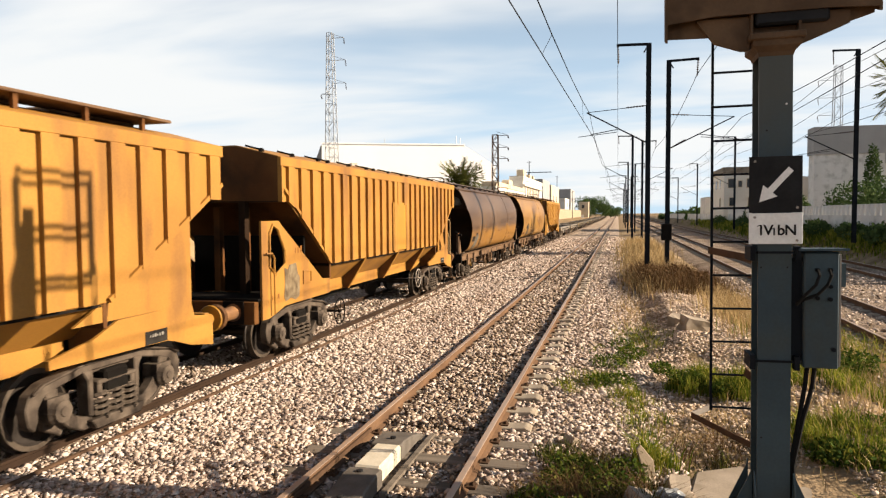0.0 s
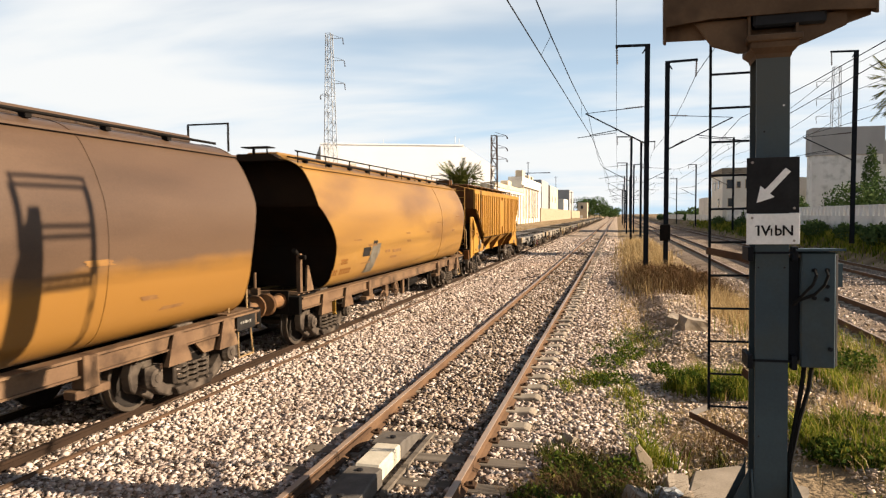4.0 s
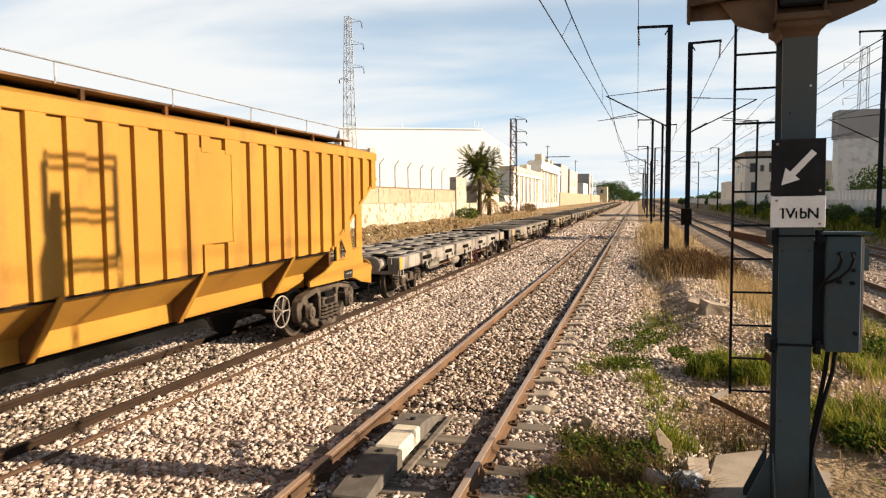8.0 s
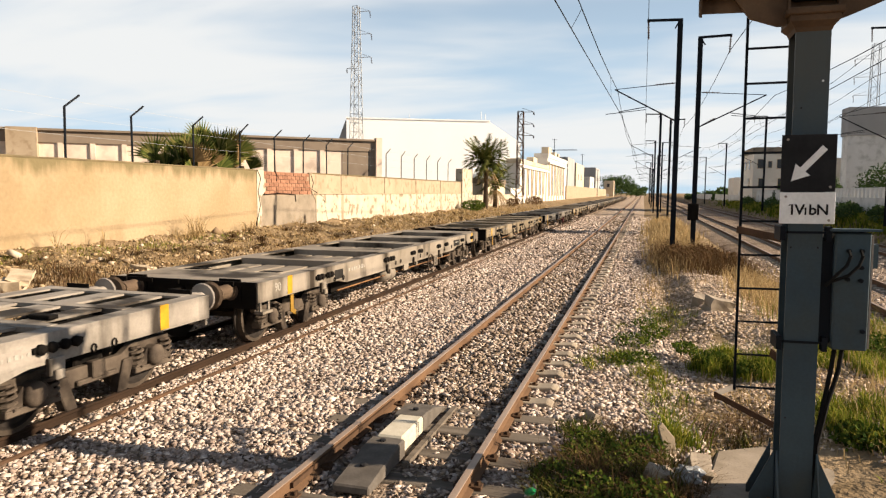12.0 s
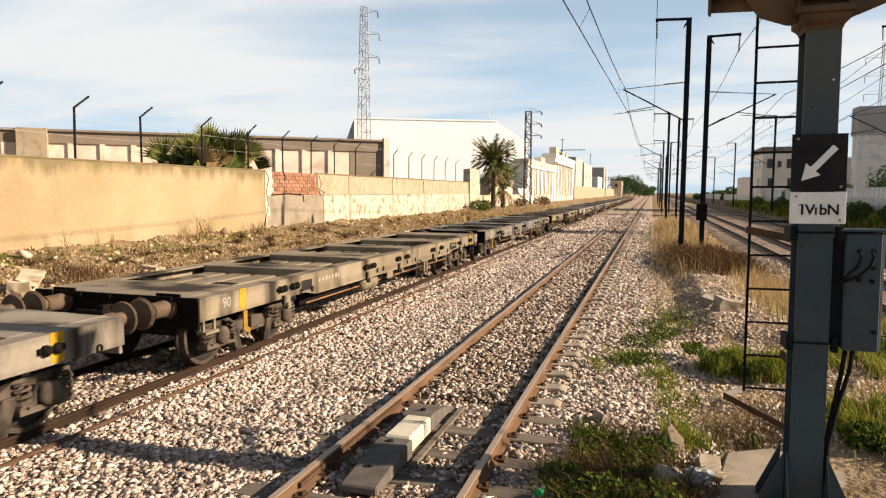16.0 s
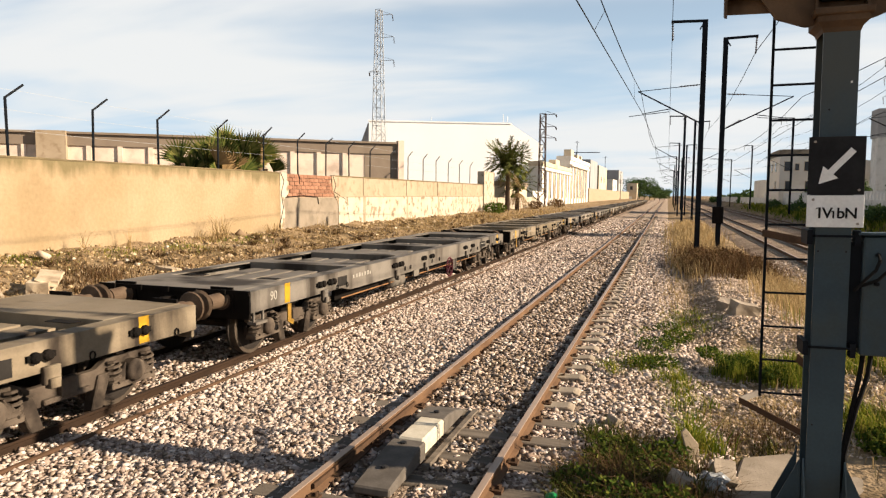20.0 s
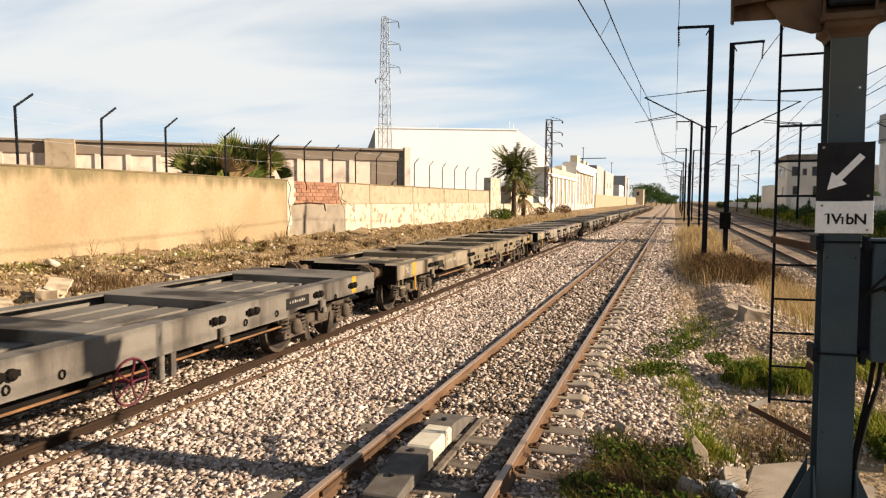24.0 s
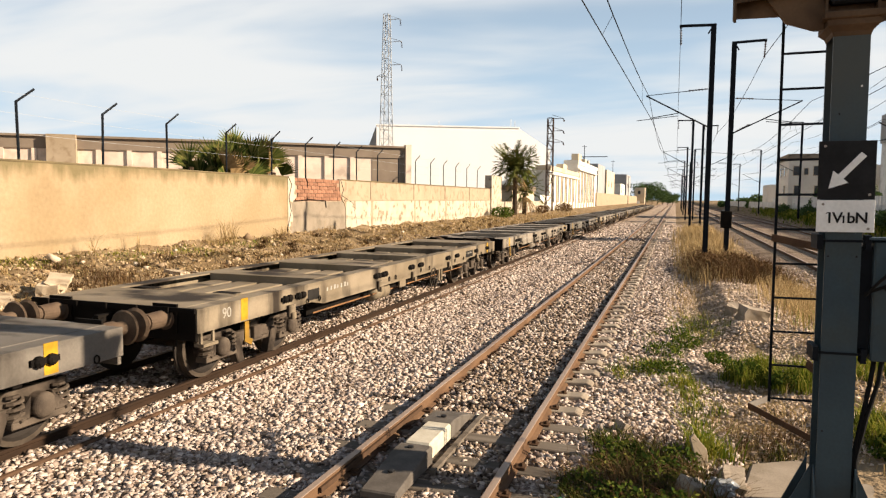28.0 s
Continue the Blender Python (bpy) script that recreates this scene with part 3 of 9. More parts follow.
def ground_z(x, y):
    """The lie of the land: a flat track bed, a rubble bank up to the boundary wall, a low hump beside the signal."""
    if x < -9.3:
        t = min(1.0, (-9.3 - x) / 1.3)
        z = -0.24 + 0.42 * t * t * (3 - 2 * t) + 0.72 * min(1.0, max(0.0, (-10.4 - x) / 5.2))
    elif x < 0.2:
        z = -0.24
    else:
        z = -0.24 + 0.10 * min(1.0, (x - 0.2) / 1.5)
        # a spoil ridge, steep towards the track
        rise = min(1.0, max(0.0, (x - 0.7) / 0.6)) * min(1.0, max(0.0, (3.4 - x) / 1.6))
        z += 0.24 * rise * min(1.0, max(0.0, (y - 13.2) / 1.6)) * min(1.0, max(0.0, (25.0 - y) / 2.5)) + 0.16 * math.exp(-(((x - 2.7) / 0.8) ** 2 + ((y - 11.0) / 4.0) ** 2))
        # the bed of the electrified tracks is cut level
        bed = min(1.0, max(0.0, (x - 3.4) / 0.5)) * min(1.0, max(0.0, (13.9 - x) / 0.6))
        z = z * (1 - bed) - 0.32 * bed
        if x > 12.0:
            t = min(1.0, max(0.0, x - 13.4) / 1.6)
            z += 1.15 * t * t * (3 - 2 * t)
    z -= 0.10 * math.exp(-(((x - 1.4) / 1.1) ** 4 + ((y - 6.9) / 1.3) ** 4))
    if -60 < x < -9.6 and y < 110:
        z += min(1.0, (-9.6 - x)) * 0.13 * (noise.noise((x * 1.1, y * 0.9, 3)) + 0.6 * noise.noise((x * 2.9, y * 2.6, 8)) + 0.35 * noise.noise((x * 6.0, y * 5.0, 1)))
    if -60 < x < 40 and y < 160:
        off = 0.0 if -9.2 < x < 0.3 or 3.7 < x < 13.4 else min(1.0, max(abs(x + 4.5) - 4.6, 0.0))
        z += off * 0.11 * (noise.noise((x * 0.8, y * 0.8, 0)) + 0.5 * noise.noise((x * 2.3, y * 2.3, 4)))
    return z


def build_ground():
    xs = [-900, -400, -150, -70, -40, -28, -22] + [-19 + 0.2 * k for k in range(51)] + [-8.5, -7, -5, -3.5, -2, -1, -0.4] + [0.1 + 0.3 * k for k in range(32)]
    xs += [10, 11, 12, 13, 14, 16, 19, 23, 30, 45, 80, 160, 400, 900]
    ys = [-300, -80, -30, -12, -5] + [-1 + 0.25 * k for k in range(106)] + [26 + 0.9 * k for k in range(50)] + [72, 76, 82, 90, 100, 115, 135, 160, 200, 260, 340, 460, 700, 1200, 2500]
    V = [(x, y, ground_z(x, y)) for y in ys for x in xs]
    w = len(xs)
    Fc = [(j * w + i, j * w + i + 1, (j + 1) * w + i + 1, (j + 1) * w + i) for j in range(len(ys) - 1) for i in range(w - 1)]
    me = bpy.data.meshes.new("ground")
    me.from_pydata(V, [], Fc)
    me.materials.append(M_SOIL)
    me.polygons.foreach_set("use_smooth", [True] * len(me.polygons))
    tagged(new("ground", me), "dry stony ground with patches of grass", "ground", kind="structure")


def train_fill(x):
    """The ballast lies higher, almost to the rail heads, under the train's track."""
    return 0.07 * math.exp(-((x - TRAIN_X) / 1.7) ** 4)


def ballast_bed(name, x0, x1, top, label, material, shoulder=0.45, y0=-40, y1=700):
    bm = bmesh.new()
    ys = [y for y in [-40 + 1.0 * k for k in range(90)] + [52, 55, 60, 70, 90, 120, 170, 250, 400, 700] if y0 <= y <= y1]
    nx = 16
    rows = []
    for y in ys:
        r = []
        for i in range(nx + 1):
            x = x0 + (x1 - x0) * i / nx
            edge = min(x - x0, x1 - x)
            z = top - 0.16 * max(0.0, 1 - edge / shoulder) ** 1.5 + 0.018 * noise.noise((x * 1.7, y * 1.1, 2)) + train_fill(x)
            wob = 0.16 * noise.noise((y * 0.35, x0, 9)) if i in (0, nx) else 0
            r.append(bm.verts.new((x + wob, y, z)))
        rows.append(r)
    for a, b in zip(rows, rows[1:]):
        for i in range(nx):
            bm.faces.new((a[i], a[i + 1], b[i + 1], b[i]))
    ob = solid(name, bm, material, label, "ballast", kind="structure", smooth=True)
    return ob


RAIL_OUT = [(-0.065, -0.16), (0.065, -0.16), (0.065, -0.148), (0.012, -0.128), (0.012, -0.045), (0.034, -0.032), (0.036, -0.004)]


def rail(name, x, y0, y1, top_mat, label, side_mat=None):
    prof = RAIL_OUT + [(0.030, 0.0), (-0.030, 0.0)] + [(-a, b) for a, b in RAIL_OUT[::-1]][:-2] + []
    bm = bmesh.new()
    plate(bm, [(x + a, b) for a, b in prof], "y", y0, y1)
    bmesh.ops.recalc_face_normals(bm, faces=bm.faces)
    me = bpy.data.meshes.new(name)
    bm.to_mesh(me)
    bm.free()
    me.materials.append(side_mat or M_RAIL_SIDE)
    me.materials.append(top_mat)
    for p in me.polygons:
        if p.normal.z > 0.7 and p.center.z > -0.01:
            p.material_index = 1
    return tagged(new(name, me), label, "rail", "rails", "structure")


def rails():
    for k, s in enumerate((-1, 1)):
        rail("near_rail", TRACK_X + s * HALF_GAUGE, -40, 700, M_RAIL_TOP, "rust-sided steel rail with a polished running head")
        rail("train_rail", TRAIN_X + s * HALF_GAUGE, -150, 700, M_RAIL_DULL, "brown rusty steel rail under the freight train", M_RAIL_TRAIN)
        rail("east_rail", EAST_X + s * HALF_GAUGE, -40, 700, M_RAIL_TOP, "dark steel rail of the electrified track")
        rail("east_rail", EAST2_X + s * HALF_GAUGE, -40, 700, M_RAIL_TOP, "dark steel rail of the electrified track")


def sleepers():
    """Timber sleepers beside the camera, then concrete twin blocks with raised clips."""
    def timber():
        bm = boxes((-1.3, 1.3, -0.12, 0.12, -0.29, -0.150))
        return mesh_of("sleeper", bm, M_TIMBER, 0.012)

    def block():
        bm = bmesh.new()
        for s in (-1, 1):
            c = s * 0.80
            plate(bm, [(c - 0.40, -0.30), (c + 0.40, -0.30), (c + 0.37, -0.15), (c + 0.30, -0.115), (c + 0.13, -0.13), (c - 0.13, -0.13), (c - 0.30, -0.115), (c - 0.37, -0.15)], "y", -0.13, 0.13)
        rod(bm, (-0.45, 0, -0.22), (0.45, 0, -0.22), 0.03)
        return mesh_of("sleeper", bm, M_CONCRETE, 0.012)

    def clip():
        bm = boxes((-0.13, 0.13, -0.055, 0.055, -0.158, -0.125))
        for s in (-1, 1):
            rod(bm, (s * 0.095, 0, -0.14), (s * 0.095, 0, -0.09), 0.017)
            bar(bm, (s * 0.03, -0.03, -0.12), (s * 0.11, 0.03, -0.10), 0.02, 0.02)
        return mesh_of("rail_clip", bm, M_RUSTY)

    holder = thing("near_track", "sleepers and rail fastenings of the near track", "track", kind="structure")
    tm, bk, cl = timber(), block(), clip()
    other = thing("other_tracks", "sleepers of the train's track and the electrified tracks", "track", kind="structure")
    for cx, ya, yb in ((TRAIN_X, -12.0, 60.0), (EAST_X, 6.0, 80.0), (EAST2_X, 14.0, 80.0)):
        y = ya
        while y < yb:
            ob = new("sleeper", bk)
            ob.location = (cx, y, -0.01)
            ob.parent = other
            y += 0.69
    y, k = 2.48 - 0.69 * 16, 0
    while y < 95:
        me = tm if y < 8.3 else bk
        ob = new("sleeper", me)
        ob.location = (TRACK_X + 0.015 * math.sin(k * 2.3), y, 0.012 * math.sin(k * 1.7))
        ob.rotation_euler = (0, 0, radians(0.8 * math.sin(k * 3.1)))
        ob.parent = holder
        if 0 < y < 40:
            for s in (-1, 1):
                c = new("rail_clip", cl)
                c.location = (TRACK_X + s * HALF_GAUGE, y, 0)
                c.parent = holder
        y += 0.69
        k += 1


def track_box():
    """The signalling contact bolted inside the rail: a white box between two sloping grey casings."""
    e = thing("track_contact", "white signalling contact box between grey casings inside the rail", "track device")
    bm = bmesh.new()
    plate(bm, [(5.45, -0.15), (6.42, -0.15), (6.42, 0.035), (6.25, 0.04), (5.62, -0.05), (5.45, -0.07)], "x", -2.62, -2.26)
    part("front_casing", bm, M_GREYRAMP, e, "sloping grey sheet casing", bevel=0.015)
    part("contact_box", boxes((-2.58, -2.29, 6.43, 7.12, -0.14, 0.05)), M_WHITEBOX, e, "chalky white box", bevel=0.02)
    bm = bmesh.new()
    plate(bm, [(7.15, -0.15), (8.05, -0.15), (8.05, -0.12), (7.6, 0.0), (7.3, 0.035), (7.15, 0.03)], "x", -2.66, -2.30)
    part("rear_casing", bm, M_GREYRAMP, e, "sloping grey sheet casing", bevel=0.015)
    for y in (5.8, 6.3, 7.35):
        bm = bmesh.new()
        lathe(bm, [(0, 0.035), (0.018, 0.035), (0.022, 0.018)], (-2.46, y, 0.036 if y > 6 else -0.02), "z", 8)
        part("bolt", bm, M_BLACK, e)
    part("side_board", boxes((-2.22, -2.16, 6.2, 8.1, -0.17, -0.12)), M_TIMBER, e, "worn timber edge board")
    bm = bmesh.new()
    bar(bm, (-2.95, 5.3, -0.07), (-2.95, 7.9, -0.07), 0.05, 0.05)
    part("guard_bar", bm, M_RUSTY, e, "rusty guard bar along the rail web")


build_ground()
ballast_bed("ballast_west", -9.6, 0.6, -0.175, "pale crushed-stone ballast under both near tracks", M_BALLAST, y1=46)
ballast_bed("ballast_west", -9.6, 0.6, -0.175, "pale crushed-stone ballast running into the distance", M_BALLAST_FAR, y0=46)
ballast_bed("ballast_east", 3.9, 13.3, -0.175, "brown-grey crushed-stone ballast of the electrified tracks", M_BALLAST)
rails()
sleepers()
track_box()
bm = bmesh.new()
rod(bm, (-5.86, -30, -0.085), (-5.86, 300, -0.085), 0.028, 6)
solid("cable_pipe", bm, M_RUSTY, "thin rusty pipe laid on the ballast along the rail", "pipe", kind="structure")


# ---------------------------------------------------------------- the freight train
# A wagon's own space: y from its front (towards the camera) to its rear, z from the rail head.
WHEEL_R = 0.46
WHEELSETS = []


def wheel_mesh():
    bm = bmesh.new()
    for s in (-1, 1):
        prof = [(0.68, 0.49), (0.715, 0.49), (0.725, 0.462), (0.815, 0.455), (0.82, 0.40), (0.785, 0.37), (0.775, 0.20), (0.82, 0.13), (0.83, 0.08)]
        pr = [(s * a, b) for a, b in prof]
        lathe(bm, pr if s > 0 else pr[::-1], (0, 0, 0), "x", 28)
        for k in range(4):
            a = k * math.tau / 4
            rod(bm, (s * 0.78, 0.28 * math.cos(a), 0.28 * math.sin(a)), (s * 0.792, 0.28 * math.cos(a), 0.28 * math.sin(a)), 0.035, 8)
    rod(bm, (-1.02, 0, 0), (1.02, 0, 0), 0.075, 12)
    bmesh.ops.recalc_face_normals(bm, faces=bm.faces)
    me = bpy.data.meshes.new("wheelset")
    bm.to_mesh(me)
    bm.free()
    me.materials.append(M_WHEEL)
    me.materials.append(M_TREAD)
    for p in me.polygons:
        r = math.hypot(p.center.y, p.center.z)
        if r > 0.42 and abs(p.center.x) > 0.725:
            p.material_index = 1
    return me


def spring_bm(x, y, z0, z1, r, turns=5):
    bm = bmesh.new()
    pts = [(x + r * math.cos(a), y + r * math.sin(a), z0 + (z1 - z0) * a / (math.tau * turns)) for a in [k * math.tau / 10 for k in range(10 * turns + 1)]]
    return pipe(bm, pts, r * 0.24, 5)


WHEEL_ME = wheel_mesh()
SHARED = {}


def shared_part(key, name, make, material, parent, at=(0, 0, 0), **kw):
    """Parts that many wagons have alike share one mesh."""
    if key not in SHARED:
        SHARED[key] = mesh_of(name, make(), material, kw.get("bevel", 0.0), kw.get("smooth", False))
    ob = new(name, SHARED[key])
    ob.parent = parent
    ob.location = at
    return tagged(ob, kw.get("label", ""))


def cast_bogie(wagon, y):
    """Three-piece cast bogie with open side frames and coil springs in the middle."""
    frame_ob = shared_part("cast_bolster", "bogie", lambda: boxes((-1.15, 1.15, -0.2, 0.2, 0.48, 0.76), (-0.3, 0.3, -1.0, 1.0, 0.55, 0.68)), M_GRIME_SHADE, wagon, (0, y, 0), bevel=0.03)

    def side():
        bm = bmesh.new()
        x0, x1 = -0.07, 0.07
        # arched top chord that curls down round both axle boxes
        top = [(0.50, 0.90), (1.08, 0.80), (1.24, 0.71), (1.30, 0.56), (1.26, 0.36), (1.18, 0.30), (1.13, 0.40), (1.12, 0.54), (1.04, 0.65), (0.88, 0.70), (0.46, 0.785)]
        plate(bm, [(-a, b) for a, b in top[::-1]] + top, "x", x0, x1)
        for s in (-1, 1):
            # broad sloping web from the axle box to the spring seat, and the column beside the springs
            plate(bm, [(s * a, b) for a, b in ((1.04, 0.68), (0.86, 0.72), (0.84, 0.58), (0.70, 0.40), (0.54, 0.28), (0.36, 0.25), (0.34, 0.11), (0.50, 0.11), (0.70, 0.20), (1.02, 0.46))], "x", x0 - 0.004, x1 - 0.004)
            plate(bm, [(s * a, b) for a, b in ((0.35, 0.80), (0.52, 0.80), (0.44, 0.68), (0.43, 0.26), (0.35, 0.24))], "x", x0 - 0.02, x1 + 0.02)
            plate(bm, [(s * a, b) for a, b in ((0.50, 0.905), (1.08, 0.805), (1.24, 0.715), (1.22, 0.69), (1.07, 0.775), (0.50, 0.875))], "x", x1 - 0.01, x1 + 0.05)
            plate(bm, [(s * a, b) for a, b in ((0.68, 0.22), (0.98, 0.38), (0.96, 0.24), (0.74, 0.12))], "x", x0 - 0.06, x0 + 0.05)
        plate(bm, [(-0.50, 0.905), (0.50, 0.905), (0.50, 0.875), (-0.50, 0.875)], "x", x1 - 0.006, x1 + 0.05)
        plate(bm, [(-0.46, 0.22), (0.46, 0.22), (0.38, 0.10), (-0.38, 0.10)], "x", x0 - 0.03, x1 + 0.08)
        # bolster end with its two pockets between the columns
        box(bm, x0, x1 + 0.06, -0.33, 0.33, 0.61, 0.66)
        box(bm, x0, x1 + 0.06, -0.31, 0.31, 0.48, 0.52)
        for c in (-0.28, 0.0, 0.28):
            box(bm, x0, x1 + 0.05, c - 0.04, c + 0.04, 0.50, 0.63)
        return bm

    for s in (-1, 1):
        shared_part("cast_side", "side_frame", side, M_BOGIE, frame_ob, (s * 1.02, 0, 0), bevel=0.018, label="dusty cast side frame")
        for k in (-0.24, 0.0, 0.24):
            shared_part("coil", "spring", lambda: spring_bm(0, 0, 0.21, 0.50, 0.10, 4), M_BOGIE, frame_ob, (s * 1.08, k, 0))
        shared_part("side_bearer", "side_bearer", lambda: boxes((-0.12, 0.12, -0.34, 0.34, 0.74, 0.96), (-0.10, 0.10, -0.18, 0.18, 0.96, 1.04)), M_BOGIE, frame_ob, (s * 0.92, 0, 0), bevel=0.015)
        for e in (-0.9, 0.9):
            def axlebox():
                bm = bmesh.new()
                lathe(bm, [(-0.12, 0.15), (0.10, 0.155), (0.14, 0.13), (0.17, 0.12), (0.175, 0.06), (0.19, 0.05)], (0, 0, 0), "x", 14)
                box(bm, -0.12, 0.1, -0.15, 0.15, 0.0, 0.16)
                return bm
            ob = shared_part("axlebox", "axle_box", axlebox, M_BOGIE, frame_ob, (s * 1.03, e, WHEEL_R))
            if s < 0:
                ob.rotation_euler = (0, 0, math.pi)
    for e in (-0.9, 0.9):
        w = new("wheelset", WHEEL_ME)
        w.parent = frame_ob
        w.location = (0, e, WHEEL_R)
        WHEELSETS.append((wagon, w))
    return frame_ob


def plate_bogie(wagon, y):
    """Fabricated bogie with springs on both sides of each axle box."""
    frame_ob = shared_part("plate_cross", "bogie", lambda: boxes((-0.95, 0.95, -0.22, 0.22, 0.5, 0.74), (-1.0, 1.0, -1.2, -1.1, 0.55, 0.66), (-1.0, 1.0, 1.1, 1.2, 0.55, 0.66)), M_GRIME_SHADE, wagon, (0, y, 0), bevel=0.02)

    def side():
        bm = bmesh.new()
        plate(bm, [(-1.28, 0.66), (-0.6, 0.66), (-0.42, 0.56), (0.42, 0.56), (0.6, 0.66), (1.28, 0.66), (1.28, 0.56), (0.62, 0.54), (0.38, 0.34), (-0.38, 0.34), (-0.62, 0.54), (-1.28, 0.56)], "x", -0.05, 0.05)
        for s in (-1, 1):
            plate(bm, [(s * 0.42, 0.5), (s * 0.60, 0.5), (s * 0.46, 0.12), (s * 0.30, 0.12)], "x", -0.05, 0.09)
        box(bm, 0.04, 0.10, -0.3, 0.3, 0.36, 0.42)
        box(bm, 0.02, 0.12, -0.1, 0.1, 0.40, 0.6)
        return bm

    for s in (-1, 1):
        ob = shared_part("plate_side", "side_frame", side, M_BOGIE, frame_ob, (s * 0.98, 0, 0), bevel=0.012, label="dusty fabricated side frame")
        if s < 0:
            ob.rotation_euler = (0, 0, math.pi)
        for e in (-0.9, 0.9):
            def axlebox():
                bm = bmesh.new()
                lathe(bm, [(-0.1, 0.13), (0.12, 0.135), (0.15, 0.11), (0.165, 0.05)], (0, 0, 0), "x", 14)
                box(bm, -0.1, 0.09, -0.34, 0.34, -0.17, -0.10)
                plate(bm, [(-0.34, -0.10), (-0.14, -0.10), (-0.12, 0.12), (-0.18, 0.05)], "x", -0.1, 0.09)
                plate(bm, [(0.34, -0.10), (0.14, -0.10), (0.12, 0.12), (0.18, 0.05)], "x", -0.1, 0.09)
                return bm
            ob = shared_part("plate_axlebox", "axle_box", axlebox, M_BOGIE, frame_ob, (s * 1.03, e, WHEEL_R), bevel=0.01)
            if s < 0:
                ob.rotation_euler = (0, 0, math.pi)
            for k in (-0.26, 0.26):
                shared_part("short_coil", "spring", lambda: spring_bm(0, 0, 0.36, 0.62, 0.085, 4), M_BOGIE, frame_ob, (s * 1.04, e + k, 0))
    for e in (-0.9, 0.9):
        w = new("wheelset", WHEEL_ME)
        w.parent = frame_ob
        w.location = (0, e, WHEEL_R)
        WHEELSETS.append((wagon, w))
    return frame_ob


def buffers(wagon, y, way, material):
    """Two buffers and the coupling hook at one end; way is -1 at the front, 1 at the rear."""
    for s in (-1, 1):
        def buf():
            bm = bmesh.new()
            lathe(bm, [(0, 0.15), (0.03, 0.15), (0.035, 0.115), (0.36, 0.105), (0.365, 0.085), (0.50, 0.085), (0.505, 0.2), (0.525, 0.215), (0.55, 0.18), (0.56, 0.05)], (0, 0, 0), "y", 18)
            return bm
        ob = shared_part("buffer" + material.name, "buffer", buf, material, wagon, (s * 0.875, y, 0.98), label="dusty round buffer")
        if way < 0:
            ob.rotation_euler = (0, 0, math.pi)
        shared_part("buffer_base", "buffer_plate", lambda: boxes((-0.19, 0.19, -0.015, 0.015, -0.19, 0.19)), M_GRIME_SHADE, wagon, (s * 0.875, y + way * 0.012, 0.98))
    def hook():
        bm = bmesh.new()
        box(bm, -0.04, 0.04, 0, 0.28, -0.05, 0.05)
        pipe(bm, [(0.05, 0.2, 0), (0.05, 0.45, -0.12), (0.0, 0.52, -0.16), (-0.05, 0.45, -0.12), (-0.05, 0.2, 0)], 0.022)
        pipe(bm, [(0.3, 0, -0.05), (0.33, 0.25, -0.25), (0.3, 0.45, -0.2)], 0.025)
        return bm
    ob = shared_part("hook", "coupling", hook, M_GRIME_SHADE, wagon, (0, y, 0.95))
    if way < 0:
        ob.rotation_euler = (0, 0, math.pi)


def handwheel(wagon, at, material, r=0.22):
    def mk():
        bm = bmesh.new()
        pts = [(0, r * math.cos(a), r * math.sin(a)) for a in [k * math.tau / 18 for k in range(19)]]
        pipe(bm, pts, 0.014, 5)
        for k in range(5):
            a = k * math.tau / 5
            rod(bm, (0, 0, 0), (0, r * math.cos(a), r * math.sin(a)), 0.011, 5)
        rod(bm, (-0.3, 0, 0), (0.03, 0, 0), 0.025, 8)
        return bm
    return shared_part("handwheel" + material.name + str(r), "handwheel", mk, material, wagon, at, label="spoked brake handwheel")


def bars_of_writing(wagon, name, x, y, z, w, h, n, material, label=""):
    """Unreadable wagon writing: short upright bars in a row."""
    step = w / n
    for k in range(n):
        bm = bmesh.new()
        box(bm, x, x + 0.004, y + k * step, y + k * step + step * (0.3 + 0.15 * (k % 3)), z, z + h * (0.6 + 0.2 * ((k * 7) % 3) / 2))
        part(name, bm, material, wagon, label)


